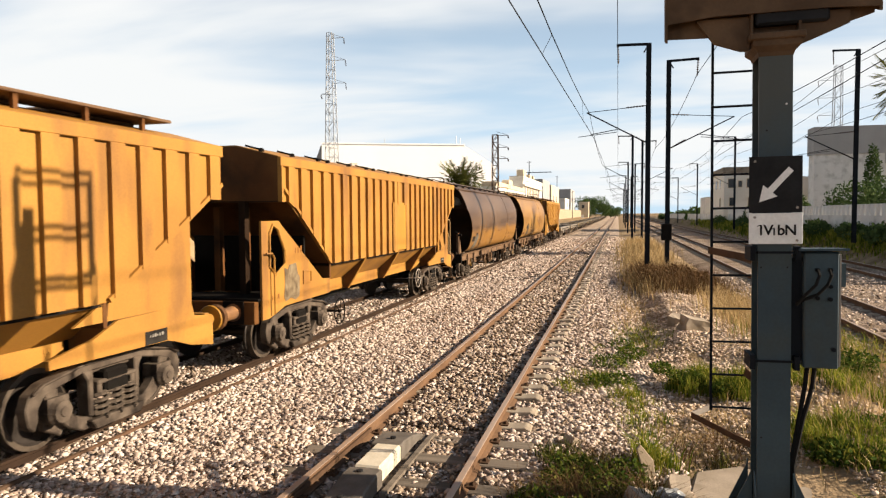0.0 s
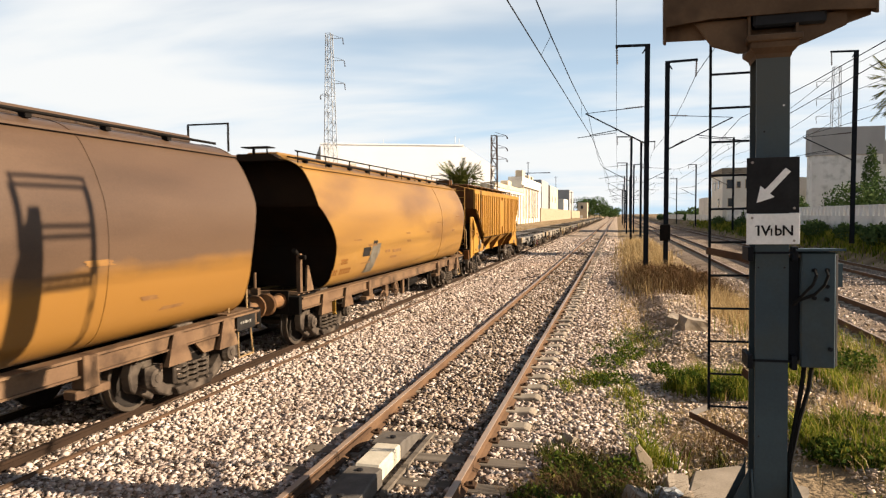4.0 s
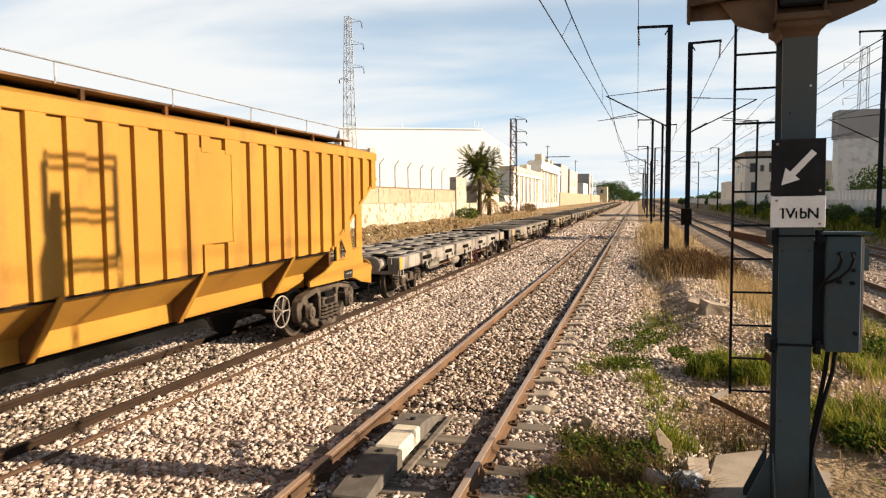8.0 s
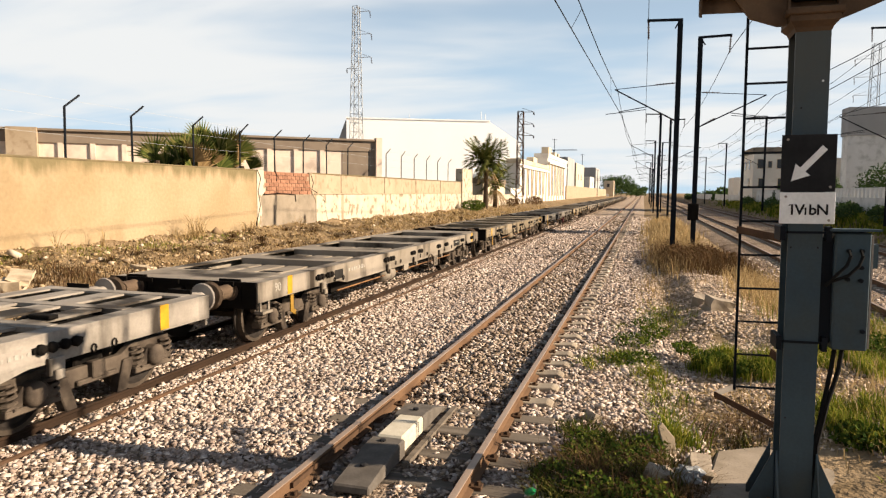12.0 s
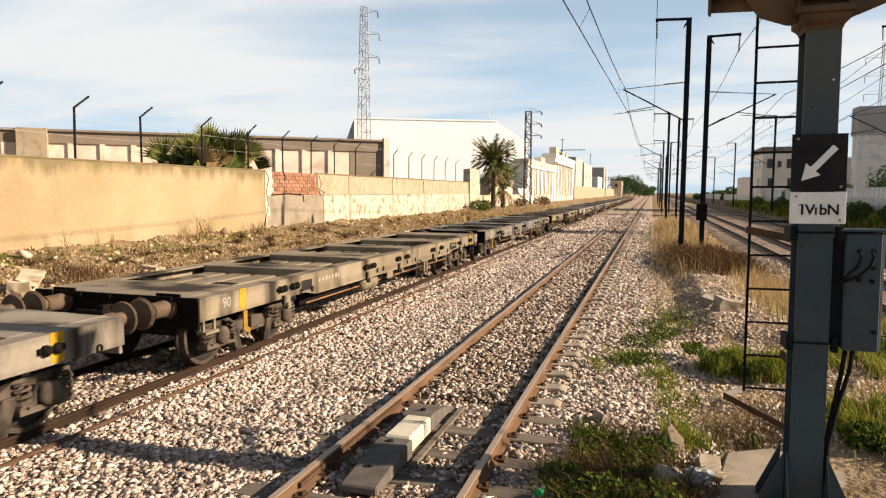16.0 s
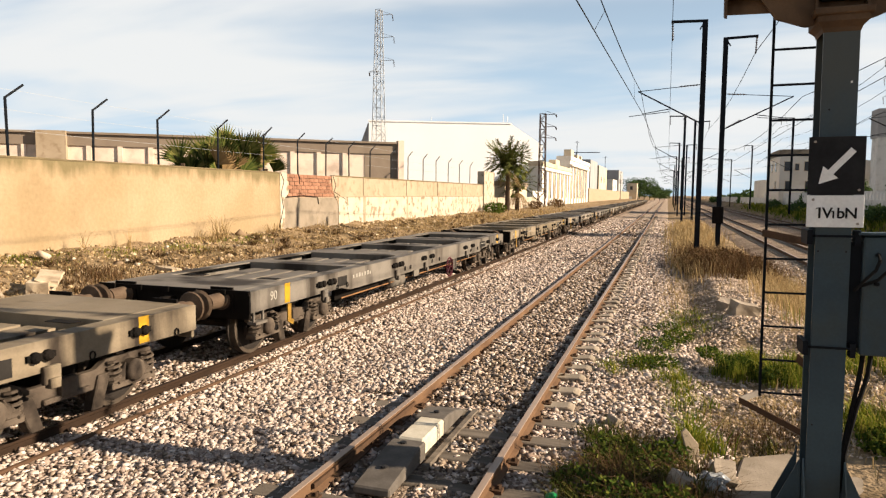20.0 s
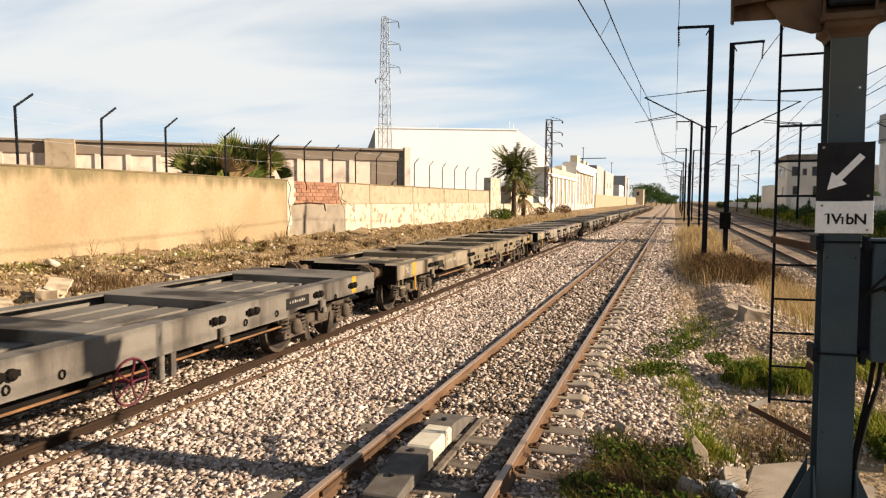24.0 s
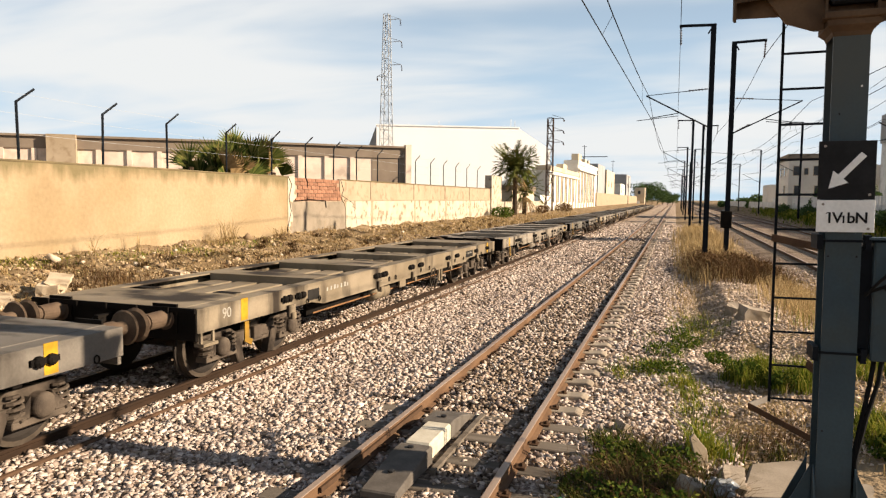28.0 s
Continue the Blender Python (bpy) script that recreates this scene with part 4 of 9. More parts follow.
def hopper(u0, paint, label, walk_board=False, railing=True, closed_rear=False, panel=(7.06, 8.05, 1.98, 3.3)):
    """Ribbed hopper wagon with sloping ends."""
    e = thing("hopper_wagon", label, "hopper wagon", (TRAIN_X, u0, 0), "hopper wagons")
    hw = 1.33
    # side sheets behind the ribs
    outline = [(0.8, 3.62), (13.8, 3.62), (13.8, 2.83), (13.42, 2.83), (11.4, 1.6), (2.93, 1.6), (1.16, 2.83), (0.8, 2.83)]
    for s in (-1, 1):
        bm = bmesh.new()
        plate(bm, outline[::s], "x", s * hw, s * (hw - 0.02))
        part("side_sheet", bm, paint, e)
        bm = bmesh.new()
        a, b = sorted((s * hw, s * (hw + 0.05)))
        box(bm, a, b, 0.8, 13.8, 3.46, 3.62)
        part("top_rail", bm, paint, e, bevel=0.008)
    # pressed ribs: a rib fills from one recess to the next
    def foot(y):
        if y < 1.16:
            return 2.83
        if y < 2.93:
            return 2.83 - (y - 1.16) / 1.77 * 1.23
        if y > 13.42:
            return 2.83
        if y > 11.4:
            return 1.6 + (y - 11.4) / 2.02 * 1.23
        return 1.6
    for s in (-1, 1):
        k = 0
        y = 1.07
        while y < 13.7:
            y1 = min(y + 0.24, 13.8)
            if not (s > 0 and 7.25 < y < 8.0):
                bm = bmesh.new()
                a, b = sorted((s * hw, s * (hw + 0.06)))
                plate(bm, [(y, foot(y)), (y1, foot(y1)), (y1, 3.46), (y, 3.46)], "x", a, b)
                part("rib", bm, paint, e)
            y += 0.495
            k += 1
        for c, d, z0, z1 in ((0.8, 0.86, 2.83, 3.46),):
            bm = bmesh.new()
            a, b = sorted((s * hw, s * (hw + 0.06)))
            box(bm, a, b, c, d, z0, z1)
            part("rib", bm, paint, e)
        # raised edge strips along the sloping ends
        for (ya, za), (yb, zb) in (((0.82, 3.16), (2.93, 1.62)), ((13.78, 3.06), (11.4, 1.62))):
            bm = bmesh.new()
            bar(bm, (s * (hw + 0.03), ya, za), (s * (hw + 0.03), yb, zb), 0.035, 0.06)
            part("edge_strip", bm, paint, e)
    # inspection panel on the near side
    py0, py1, pz0, pz1 = panel
    part("panel_plate", boxes((hw, hw + 0.05, py0, py1, pz0, pz1)), M_YELLOW, e, "plain square inspection panel", bevel=0.01)
    for y in (7.3, 7.86):
        part("rib", boxes((hw, hw + 0.06, y, y + 0.2, pz1 - 0.06, 3.46)), paint, e)
        if pz0 > 1.7:
            part("rib", boxes((hw, hw + 0.06, y, y + 0.2, 1.6, pz0)), paint, e)
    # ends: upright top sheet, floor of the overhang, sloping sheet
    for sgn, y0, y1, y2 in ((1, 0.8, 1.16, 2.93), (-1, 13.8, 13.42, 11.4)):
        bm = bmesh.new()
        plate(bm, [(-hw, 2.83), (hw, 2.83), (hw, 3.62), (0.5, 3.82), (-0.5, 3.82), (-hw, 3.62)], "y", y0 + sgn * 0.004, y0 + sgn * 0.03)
        part("end_sheet", bm, M_HOPPER_END, e, "dark brown end sheet")
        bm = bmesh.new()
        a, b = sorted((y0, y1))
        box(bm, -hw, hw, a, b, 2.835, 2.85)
        part("end_floor", bm, M_GRIME_SHADE, e)
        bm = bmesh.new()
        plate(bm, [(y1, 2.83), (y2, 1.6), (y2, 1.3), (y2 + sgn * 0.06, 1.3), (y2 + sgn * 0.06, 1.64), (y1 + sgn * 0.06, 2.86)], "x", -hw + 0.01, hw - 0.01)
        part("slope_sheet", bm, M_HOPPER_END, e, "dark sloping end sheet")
    part("floor_closure", boxes((-hw + 0.02, hw - 0.02, 2.93, 11.4, 1.55, 1.6)), M_GRIME_SHADE, e)
    # roof
    bm = bmesh.new()
    plate(bm, [(-hw, 3.60), (hw, 3.60), (hw, 3.63), (0.5, 3.84), (-0.5, 3.84), (-hw, 3.63)], "y", 0.81, 13.79)
    part("roof", bm, paint, e)
    for k in range(6):
        y = 1.6 + k * 2.0
        part("roof_hatch", boxes((-0.42, 0.42, y, y + 1.5, 3.84, 3.93 if railing or walk_board else 3.865)), M_SILL_BROWN, e, "brown roof hatch cover", bevel=0.02)
    if walk_board:
        part("walkway", boxes((0.35, 0.95, 0.4, 13.2, 3.90, 3.94)), M_SILL_BROWN, e, "rusty roof walkway board", bevel=0.006)
        for k in range(13):
            part("walkway_post", boxes((0.88, 0.93, 0.6 + k, 0.66 + k, 3.66, 3.90)), M_HOPPER_END, e)
    if railing:
        part("walkway", boxes((0.35, 0.95, 1.3, 13.3, 3.86, 3.89)), M_SILL_BROWN, e, "rusty roof walkway board")
        for k in range(9):
            part("walkway_post", boxes((0.9, 0.95, 1.35 + 1.45 * k, 1.41 + 1.45 * k, 3.64, 3.86)), M_HOPPER_END, e)
        bm = bmesh.new()
        pipe(bm, [(0.98, 1.4, 4.1), (0.98, 13.2, 4.1)], 0.012, 5)
        for k in range(7):
            rod(bm, (0.98, 1.4 + 1.96 * k, 3.86), (0.98, 1.4 + 1.96 * k, 4.1), 0.012, 5)
        part("roof_handrail", bm, M_GALV, e, "thin grey roof handrail")
    if not walk_board and not railing:
        for k in range(5):
            for dy in (0.0, 1.13, 2.27):
                y = 0.45 + 2.74 * k + dy
                if y > 13.6:
                    continue
                bm = bmesh.new()
                bar(bm, (0.9, y, 3.79), (1.2, y, 3.71), 0.03, 0.03)
                lathe(bm, [(0, 0.0), (0, 0.05), (0.045, 0.045), (0.06, 0.02), (0.062, 0.0)], (1.2, y, 3.68), "z", 10)
                part("hatch_clamp", bm, M_GRIME_SHADE, e)
    # underframe: side sills, centre sill, hopper toes with gussets
    for s in (-1, 1):
        bm = bmesh.new()
        a, b = sorted((s * 0.76, s * 0.80))
        plate(bm, [(2.96, 0.88), (11.3, 0.88), (11.3, 1.16), (2.96, 1.16)], "x", a, b)
        part("side_sill", bm, paint, e, bevel=0.006)
        bm = bmesh.new()
        plate(bm, [(s * hw, 1.6), (s * 0.805, 1.15), (s * 0.785, 1.165), (s * (hw - 0.02), 1.615)], "y", 2.96, 11.4)
        part("hopper_toe", bm, paint, e, "inward sloping bottom sheet")
        for y in (2.935, 11.405):
            bm = bmesh.new()
            plate(bm, [(s * hw, 1.6), (s * 1.26, 1.0), (s * 0.76, 0.88), (s * 0.76, 1.15)][::s], "y", y, y + 0.02)
            part("toe_end", bm, M_ORANGE_SHADE, e)
        # gusset faces in the shade-darkened orange, flanges in plain paint
        for y in (4.86, 7.32, 9.82):
            bm = bmesh.new()
            plate(bm, [(s * (hw + 0.04), 1.598), (s * 0.92, 0.89), (s * 0.803, 0.89), (s * 0.803, 1.145), (s * hw, 1.592)][::s], "y", y, y + 0.025)
            part("gusset", bm, M_ORANGE_SHADE, e)
            bm = bmesh.new()
            plate(bm, [(s * (hw + 0.062), 1.6), (s * 0.942, 0.88), (s * 0.922, 0.88), (s * (hw + 0.042), 1.6)], "y", y - 0.03, y + 0.06)
            part("gusset_flange", bm, paint, e)
    part("centre_sill", boxes((-0.3, 0.3, 0.1, 13.5, 0.72, 1.05)), M_GRIME_SHADE, e)
    part("hopper_outlet", boxes((-0.45, 0.45, 3.9, 10.2, 0.7, 1.2)), M_GRIME_SHADE, e, bevel=0.05)
    # front leg plate with its shaped opening, rear leg plate
    for s in (-1, 1):
        a, b = sorted((s * 1.27, s * 1.31))
        bm = bmesh.new()
        plate(bm, [(0.2, 0.83), (0.42, 0.83), (0.42, 2.5), (0.2, 2.5)], "x", a, b)
        plate(bm, [(0.42, 0.83), (1.02, 0.98), (1.02, 1.72), (0.66, 1.55), (0.42, 1.72)], "x", a, b)
        plate(bm, [(0.42, 2.28), (0.56, 2.46), (0.76, 2.38), (0.80, 2.5), (0.42, 2.5)], "x", a, b)
        plate(bm, [(1.02, 0.98), (2.95, 1.0), (2.95, 1.3), (2.6, 1.32), (1.36, 2.14), (1.0, 2.36), (0.80, 2.5), (0.76, 2.38), (1.02, 1.98), (1.02, 1.72)], "x", a, b)
        # the far plate takes the darker end brown
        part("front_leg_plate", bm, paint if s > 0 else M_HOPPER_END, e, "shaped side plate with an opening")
        bm = bmesh.new()
        ring = [(0.45, 2.26), (0.56, 2.43), (0.74, 2.36), (1.0, 1.97), (1.0, 1.73), (0.66, 1.57), (0.45, 1.72), (0.45, 2.26)]
        pipe(bm, [(s * 1.32, y, z) for y, z in ring], 0.022, 5)
        part("opening_rim", bm, paint, e)
        bm = bmesh.new()
        plate(bm, [(10.55, 0.98), (12.5, 0.95), (12.5, 1.37), (11.6, 1.36), (11.2, 1.2), (10.55, 1.08)], "x", a, b)
        plate(bm, [(12.5, 0.95), (12.7, 0.90), (13.0, 0.80), (13.54, 0.71), (13.54, 1.14), (13.1, 1.2), (13.04, 1.37), (12.5, 1.37)], "x", a, b)
        if closed_rear:
            plate(bm, [(10.9, 1.37), (13.04, 1.37), (13.04, 2.56), (11.4, 1.62)], "x", a, b)
        else:
            plate(bm, [(11.72, 1.37), (11.86, 1.37), (11.86, 1.76), (11.72, 1.66)], "x", a, b)
            plate(bm, [(12.13, 1.37), (13.04, 1.37), (13.04, 1.55), (12.73, 1.54), (12.56, 1.51), (12.47, 1.6), (12.38, 1.92), (12.40, 2.14), (12.28, 2.06), (11.95, 1.83), (12.21, 1.52)], "x", a, b)
            plate(bm, [(12.73, 1.55), (13.04, 1.55), (13.04, 2.58), (12.73, 2.37)], "x", a, b)
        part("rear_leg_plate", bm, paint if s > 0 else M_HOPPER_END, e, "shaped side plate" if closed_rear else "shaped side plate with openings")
        if not closed_rear:
            for ring in ([(11.87, 1.39), (12.11, 1.39), (12.18, 1.52), (11.94, 1.80), (11.87, 1.75), (11.87, 1.39)], [(12.40, 2.12), (12.72, 2.35), (12.72, 1.56), (12.57, 1.53), (12.49, 1.61), (12.40, 1.92), (12.40, 2.12)]):
                bm = bmesh.new()
                pipe(bm, [(s * 1.30, y, z) for y, z in ring], 0.018, 5)
                part("opening_rim", bm, paint, e)
            bm = bmesh.new()
            pipe(bm, [(s * 1.29, 13.08, 2.4), (s * 1.29, 13.38, 2.4), (s * 1.29, 13.48, 2.3), (s * 1.29, 13.48, 1.15)], 0.02, 6)
            if paint is M_YELLOW_OLD:
                part("grab_rail", bm, M_HANDRAIL, e, "bent tube grab rail")
            bm = bmesh.new()
            pipe(bm, [(s * 1.24, 13.5, 0.72), (s * 1.26, 13.5, 0.4), (s * 1.26, 13.2, 0.4)], 0.02, 5)
            part("foot_step", bm, M_GRIME_SHADE, e)
        # loose weathering patch and fittings on the plate
        if s > 0:
            if paint is M_YELLOW_OLD:
                bm = bmesh.new()
                plate(bm, [(0.98, 1.66), (1.12, 1.62), (1.18, 1.70), (1.44, 1.72), (1.50, 1.52), (1.58, 1.46), (1.56, 1.10), (1.40, 1.04), (1.22, 1.10), (1.02, 1.05), (0.96, 1.14), (1.00, 1.40)], "x", 1.312, 1.316)
                part("paint_patch", bm, M_PATCH_DULL, e, "ragged patch of grey overpaint")
                part("label_holder", boxes((1.312, 1.33, 1.72, 2.08, 1.30, 1.33), (1.312, 1.33, 1.72, 2.08, 1.52, 1.55), (1.312, 1.33, 1.72, 1.75, 1.33, 1.52), (1.312, 1.33, 2.05, 2.08, 1.33, 1.52)), paint, e)
                bars_of_writing(e, "writing", 1.312, 1.42, 1.90, 0.30, 0.16, 3, M_MARK_BROWN)
                bars_of_writing(e, "writing", 1.312, 0.52, 1.14, 0.30, 0.10, 3, M_MARK_BROWN)
            else:
                bm = bmesh.new()
                plate(bm, [(1.75, 1.28), (2.25, 1.34), (2.45, 1.3), (2.5, 1.16), (1.7, 1.1)], "x", 1.312, 1.316)
                part("paint_patch", bm, M_PATCH_GREY, e, "patch of grey primer")
                part("label_holder", boxes((1.312, 1.33, 2.2, 2.36, 1.32, 1.5)), M_PALE_STEEL, e, bevel=0.006)
                bm = bmesh.new()
                rod(bm, (1.30, 1.28, 1.12), (1.325, 1.28, 1.12), 0.05, 10)
                part("plate_hole", bm, M_BLACK, e)
                part("step_box", boxes((1.1, 1.32, 1.95, 2.65, 0.86, 1.0)), M_PATCH_GREY, e, bevel=0.01)
                bm = bmesh.new()
                pipe(bm, [(1.36, 1.5, 0.98), (1.40, 1.55, 0.96), (1.42, 2.5, 1.02), (1.40, 2.8, 1.12), (1.36, 2.82, 1.2)], 0.018, 6)
                part("uncoupling_bar", bm, M_PALE_STEEL, e)
                bars_of_writing(e, "writing", 1.312, 1.38, 1.93, 0.34, 0.09, 5, M_MARK_BROWN)
                bars_of_writing(e, "writing", 1.312, 1.38, 1.76, 0.42, 0.10, 5, M_MARK_BROWN)
                bars_of_writing(e, "writing", 1.312, 1.66, 1.60, 0.32, 0.10, 4, M_MARK_BROWN)
            bm = bmesh.new()
            pipe(bm, [(1.36, 0.26, 1.95), (1.38, 0.42, 1.95), (1.38, 0.5, 1.86), (1.38, 0.5, 0.9)], 0.016, 6)
            part("grab_rail", bm, paint, e)
            part("lettering_panel", boxes((1.311, 1.317, 12.06, 12.49, 0.96, 1.13)), M_PANEL_BLACK, e, "dark panel with white marks", bevel=0.002)
            bars_of_writing(e, "writing", 1.318, 12.14, 1.05, 0.28, 0.05, 6, M_MARK_WHITE)
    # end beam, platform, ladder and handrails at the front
    part("end_beam", boxes((-1.26, 1.26, 0.02, 0.16, 0.78, 1.16)), M_HOPPER_END, e, "dark brown end beam", bevel=0.01)
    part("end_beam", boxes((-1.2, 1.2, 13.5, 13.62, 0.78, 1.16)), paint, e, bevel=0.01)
    part("end_platform", boxes((-1.28, 1.28, 0.1, 0.95, 1.16, 1.2)), M_GRIME_SHADE, e)
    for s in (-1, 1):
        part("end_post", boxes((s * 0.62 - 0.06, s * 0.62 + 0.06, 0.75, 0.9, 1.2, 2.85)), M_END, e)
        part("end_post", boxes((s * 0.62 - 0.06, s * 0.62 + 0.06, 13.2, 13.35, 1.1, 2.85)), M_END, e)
    part("inner_bulkhead", boxes((-1.2, 1.2, 2.0, 2.06, 1.1, 2.2)), M_GRIME_SHADE, e)
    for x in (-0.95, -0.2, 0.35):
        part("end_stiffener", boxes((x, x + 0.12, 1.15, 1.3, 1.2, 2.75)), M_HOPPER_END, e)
    if paint is M_YELLOW:
        bm = bmesh.new()
        for x in (0.55, 0.95):
            rod(bm, (x, 0.72, 1.2), (x, 0.72, 3.7), 0.018, 6)
        for k in range(9):
            rod(bm, (0.55, 0.72, 1.35 + 0.28 * k), (0.95, 0.72, 1.35 + 0.28 * k), 0.012, 5)
        part("ladder", bm, paint, e, "yellow steel end ladder")
        part("end_hatch", boxes((-0.3, 0.3, 0.75, 1.2, 3.84, 4.04)), M_HOPPER_END, e, "dark box on the roof end", bevel=0.01)
        bm = bmesh.new()
        pipe(bm, [(-0.9, 0.12, 2.05), (0.95, 0.12, 2.05), (1.12, 0.12, 1.98), (1.15, 0.12, 1.85), (1.15, 0.12, 1.2)], 0.018, 6)
        pipe(bm, [(-0.9, 0.12, 1.62), (0.85, 0.12, 1.62), (1.15, 0.12, 1.3)], 0.015, 6)
        rod(bm, (-0.9, 0.12, 1.2), (-0.9, 0.12, 2.05), 0.018, 6)
        part("platform_rail", bm, M_HANDRAIL, e, "bent tube platform handrail")
    if paint is M_YELLOW_OLD and not closed_rear:
        part("rear_platform", boxes((-1.2, 1.2, 13.3, 14.0, 1.16, 1.19)), M_GRIME_SHADE, e)
        for s in (-1, 1):
            part("buffer_housing", boxes((s * 0.875 - 0.17, s * 0.875 + 0.17, 13.62, 14.02, 0.82, 1.14)), paint, e, bevel=0.015)
            bm = bmesh.new()
            pipe(bm, [(s * 0.3, 13.96, 1.98), (s * 1.0, 13.96, 1.98), (s * 1.10, 13.96, 1.90), (s * 1.12, 13.96, 1.78), (s * 1.12, 13.96, 0.85)], 0.02, 6)
            pipe(bm, [(s * 0.2, 13.96, 1.5), (s * 0.7, 13.96, 1.5), (s * 1.12, 13.96, 1.15)], 0.016, 6)
            rod(bm, (s * 0.72, 13.9, 1.19), (s * 0.72, 13.9, 2.15), 0.018, 6)
            part("rear_rail", bm, M_HANDRAIL, e, "bent tube handrail at the wagon end")
            part("rear_step", boxes((s * 1.1 - 0.16, s * 1.1 + 0.16, 13.72, 14.05, 0.66, 0.70)), M_SILL_BROWN, e, bevel=0.006)
            bm = bmesh.new()
            bar(bm, (s * 1.18, 13.9, 0.80), (s * 1.18, 13.9, 0.3), 0.10, 0.02)
            box(bm, s * 1.18 - 0.16, s * 1.18 + 0.16, 13.8, 14.06, 0.29, 0.32)
            part("foot_step", bm, M_SILL_BROWN, e)
    handwheel(e, (1.25, 3.6, 0.52), M_GRIME_SHADE, 0.28)
    handwheel(e, (1.25, 9.6, 0.68), M_PALE_STEEL, 0.27)
    cast_bogie(e, 2.0)
    cast_bogie(e, 11.75)
    buffers(e, 0.02, -1, M_BUFFER if paint is M_YELLOW_OLD else M_YELLOW)
    buffers(e, 13.62, 1, M_YELLOW)
    return e


SECTION = [(0.42, 1.0), (0.88, 1.02), (1.17, 1.20), (1.31, 1.52), (1.378, 1.88), (1.405, 2.25), (1.39, 2.6), (1.34, 2.85), (1.24, 3.12), (1.12, 3.36), (0.98, 3.55), (0.72, 3.70), (0.38, 3.78)]


def barrel(u0, paint, label, front_rail, patch_at):
    """Round-sided grain hopper with a roof walkway and sunken ends."""
    e = thing("grain_wagon", label, "hopper wagon", (TRAIN_X, u0, 0), "round-sided grain wagons")
    L0, L1 = 0.75, 13.85

    def end_in(z):
        return 0.83 * math.sin(math.pi / 2 * min(1.0, max(0.0, (2.80 - z) / 1.0)))
    fine = []
    P = [Vector(p) for p in [SECTION[0]] + SECTION + [SECTION[-1]]]
    for k in range(len(SECTION) - 1):
        p, q, r, t = P[k:k + 4]
        for u in (0.0, 0.25, 0.5, 0.75):
            c = 0.5 * (2 * q + (r - p) * u + (2 * p - 5 * q + 4 * r - t) * u * u + (3 * q - p - 3 * r + t) * u ** 3)
            fine.append((c.x, c.y))
    fine.append(SECTION[-1])
    bm = bmesh.new()
    prof = [(x, z) for x, z in fine] + [(-x, z) for x, z in fine[::-1]]
    stations = [0, 0.06, 0.3, 0.5, 0.7, 0.94, 1]
    rings = []
    for t in stations:
        ring = []
        for x, z in prof:
            ya, yb = L0 + end_in(z), L1 - 0.25 * end_in(z)
            ring.append(bm.verts.new((x, ya + (yb - ya) * t, z)))
        rings.append(ring)
    n = len(prof)
    for a, b in zip(rings, rings[1:]):
        for k in range(n):
            bm.faces.new((a[k], a[(k + 1) % n], b[(k + 1) % n], b[k]))
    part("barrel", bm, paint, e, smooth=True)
    h = len(fine)
    for way, y_of in ((1, lambda z: L0 + end_in(z) + 0.006), (-1, lambda z: L1 - 0.25 * end_in(z) - 0.006)):
        bm = bmesh.new()
        row = [(bm.verts.new((-x + 0.01, y_of(z) + way * 0.75, z)), bm.verts.new((x - 0.01, y_of(z) + way * 0.75, z))) for x, z in fine]
        for (a, b), (c, d) in zip(row, row[1:]):
            bm.faces.new((a, b, d, c))
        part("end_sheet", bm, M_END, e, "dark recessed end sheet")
        # inside of the side sheet coloured near black for its shade
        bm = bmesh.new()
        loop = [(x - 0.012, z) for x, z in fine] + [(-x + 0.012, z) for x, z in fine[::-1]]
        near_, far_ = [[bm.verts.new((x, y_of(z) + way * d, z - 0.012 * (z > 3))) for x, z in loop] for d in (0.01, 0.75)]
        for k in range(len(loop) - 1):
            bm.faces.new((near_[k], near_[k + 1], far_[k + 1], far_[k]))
        part("end_lining", bm, M_GRIME_SHADE, e, "inside of the overhanging side sheet, painted dark as shade")
        # overhanging edge of the side sheet round the end
        for s in (-1, 1):
            bm = bmesh.new()
            pipe(bm, [(s * x, y_of(z) - way * 0.004, z) for x, z in fine], 0.011, 5)
            part("end_rim", bm, paint, e)
    for t in (10.45,):
        for s in (1, -1):
            bm = bmesh.new()
            pipe(bm, [(s * (x + 0.002), t, z) for x, z in fine[1:]], 0.009, 4)
            part("weld_seam", bm, paint, e)
    # roof: gutter, hatch spine, walkway with rail, end step
    for s in (-1, 1):
        bm = bmesh.new()
        bar(bm, (s * 1.0, L0, 3.57), (s * 1.0, L1, 3.57), 0.05, 0.03)
        part("gutter", bm, paint, e)
    part("hatch_spine", boxes((-0.36, 0.36, 1.0, 13.6, 3.76, 3.90)), paint, e, bevel=0.03)
    for k in range(10):
        y = 1.4 + 1.22 * k
        bm = bmesh.new()
        bar(bm, (0.35, y, 3.84), (0.78, y + 0.05, 3.74), 0.03, 0.03)
        box(bm, 0.70, 0.80, y + 0.01, y + 0.10, 3.69, 3.76)
        part("hatch_clamp", bm, M_GRIME_SHADE, e)
    bm = bmesh.new()
    rod(bm, (0.80, 0.9, 3.76), (0.80, 13.6, 3.76), 0.022, 6)
    part("clamp_rod", bm, M_GRIME_SHADE, e, "dark hatch clamping rod")
    if not front_rail:
        bm = bmesh.new()
        rod(bm, (0.80, 0.9, 3.90), (0.80, 13.6, 3.90), 0.017, 6)
        for k in range(10):
            rod(bm, (0.80, 1.0 + 1.38 * k, 3.66), (0.80, 1.0 + 1.38 * k, 3.90), 0.014, 5)
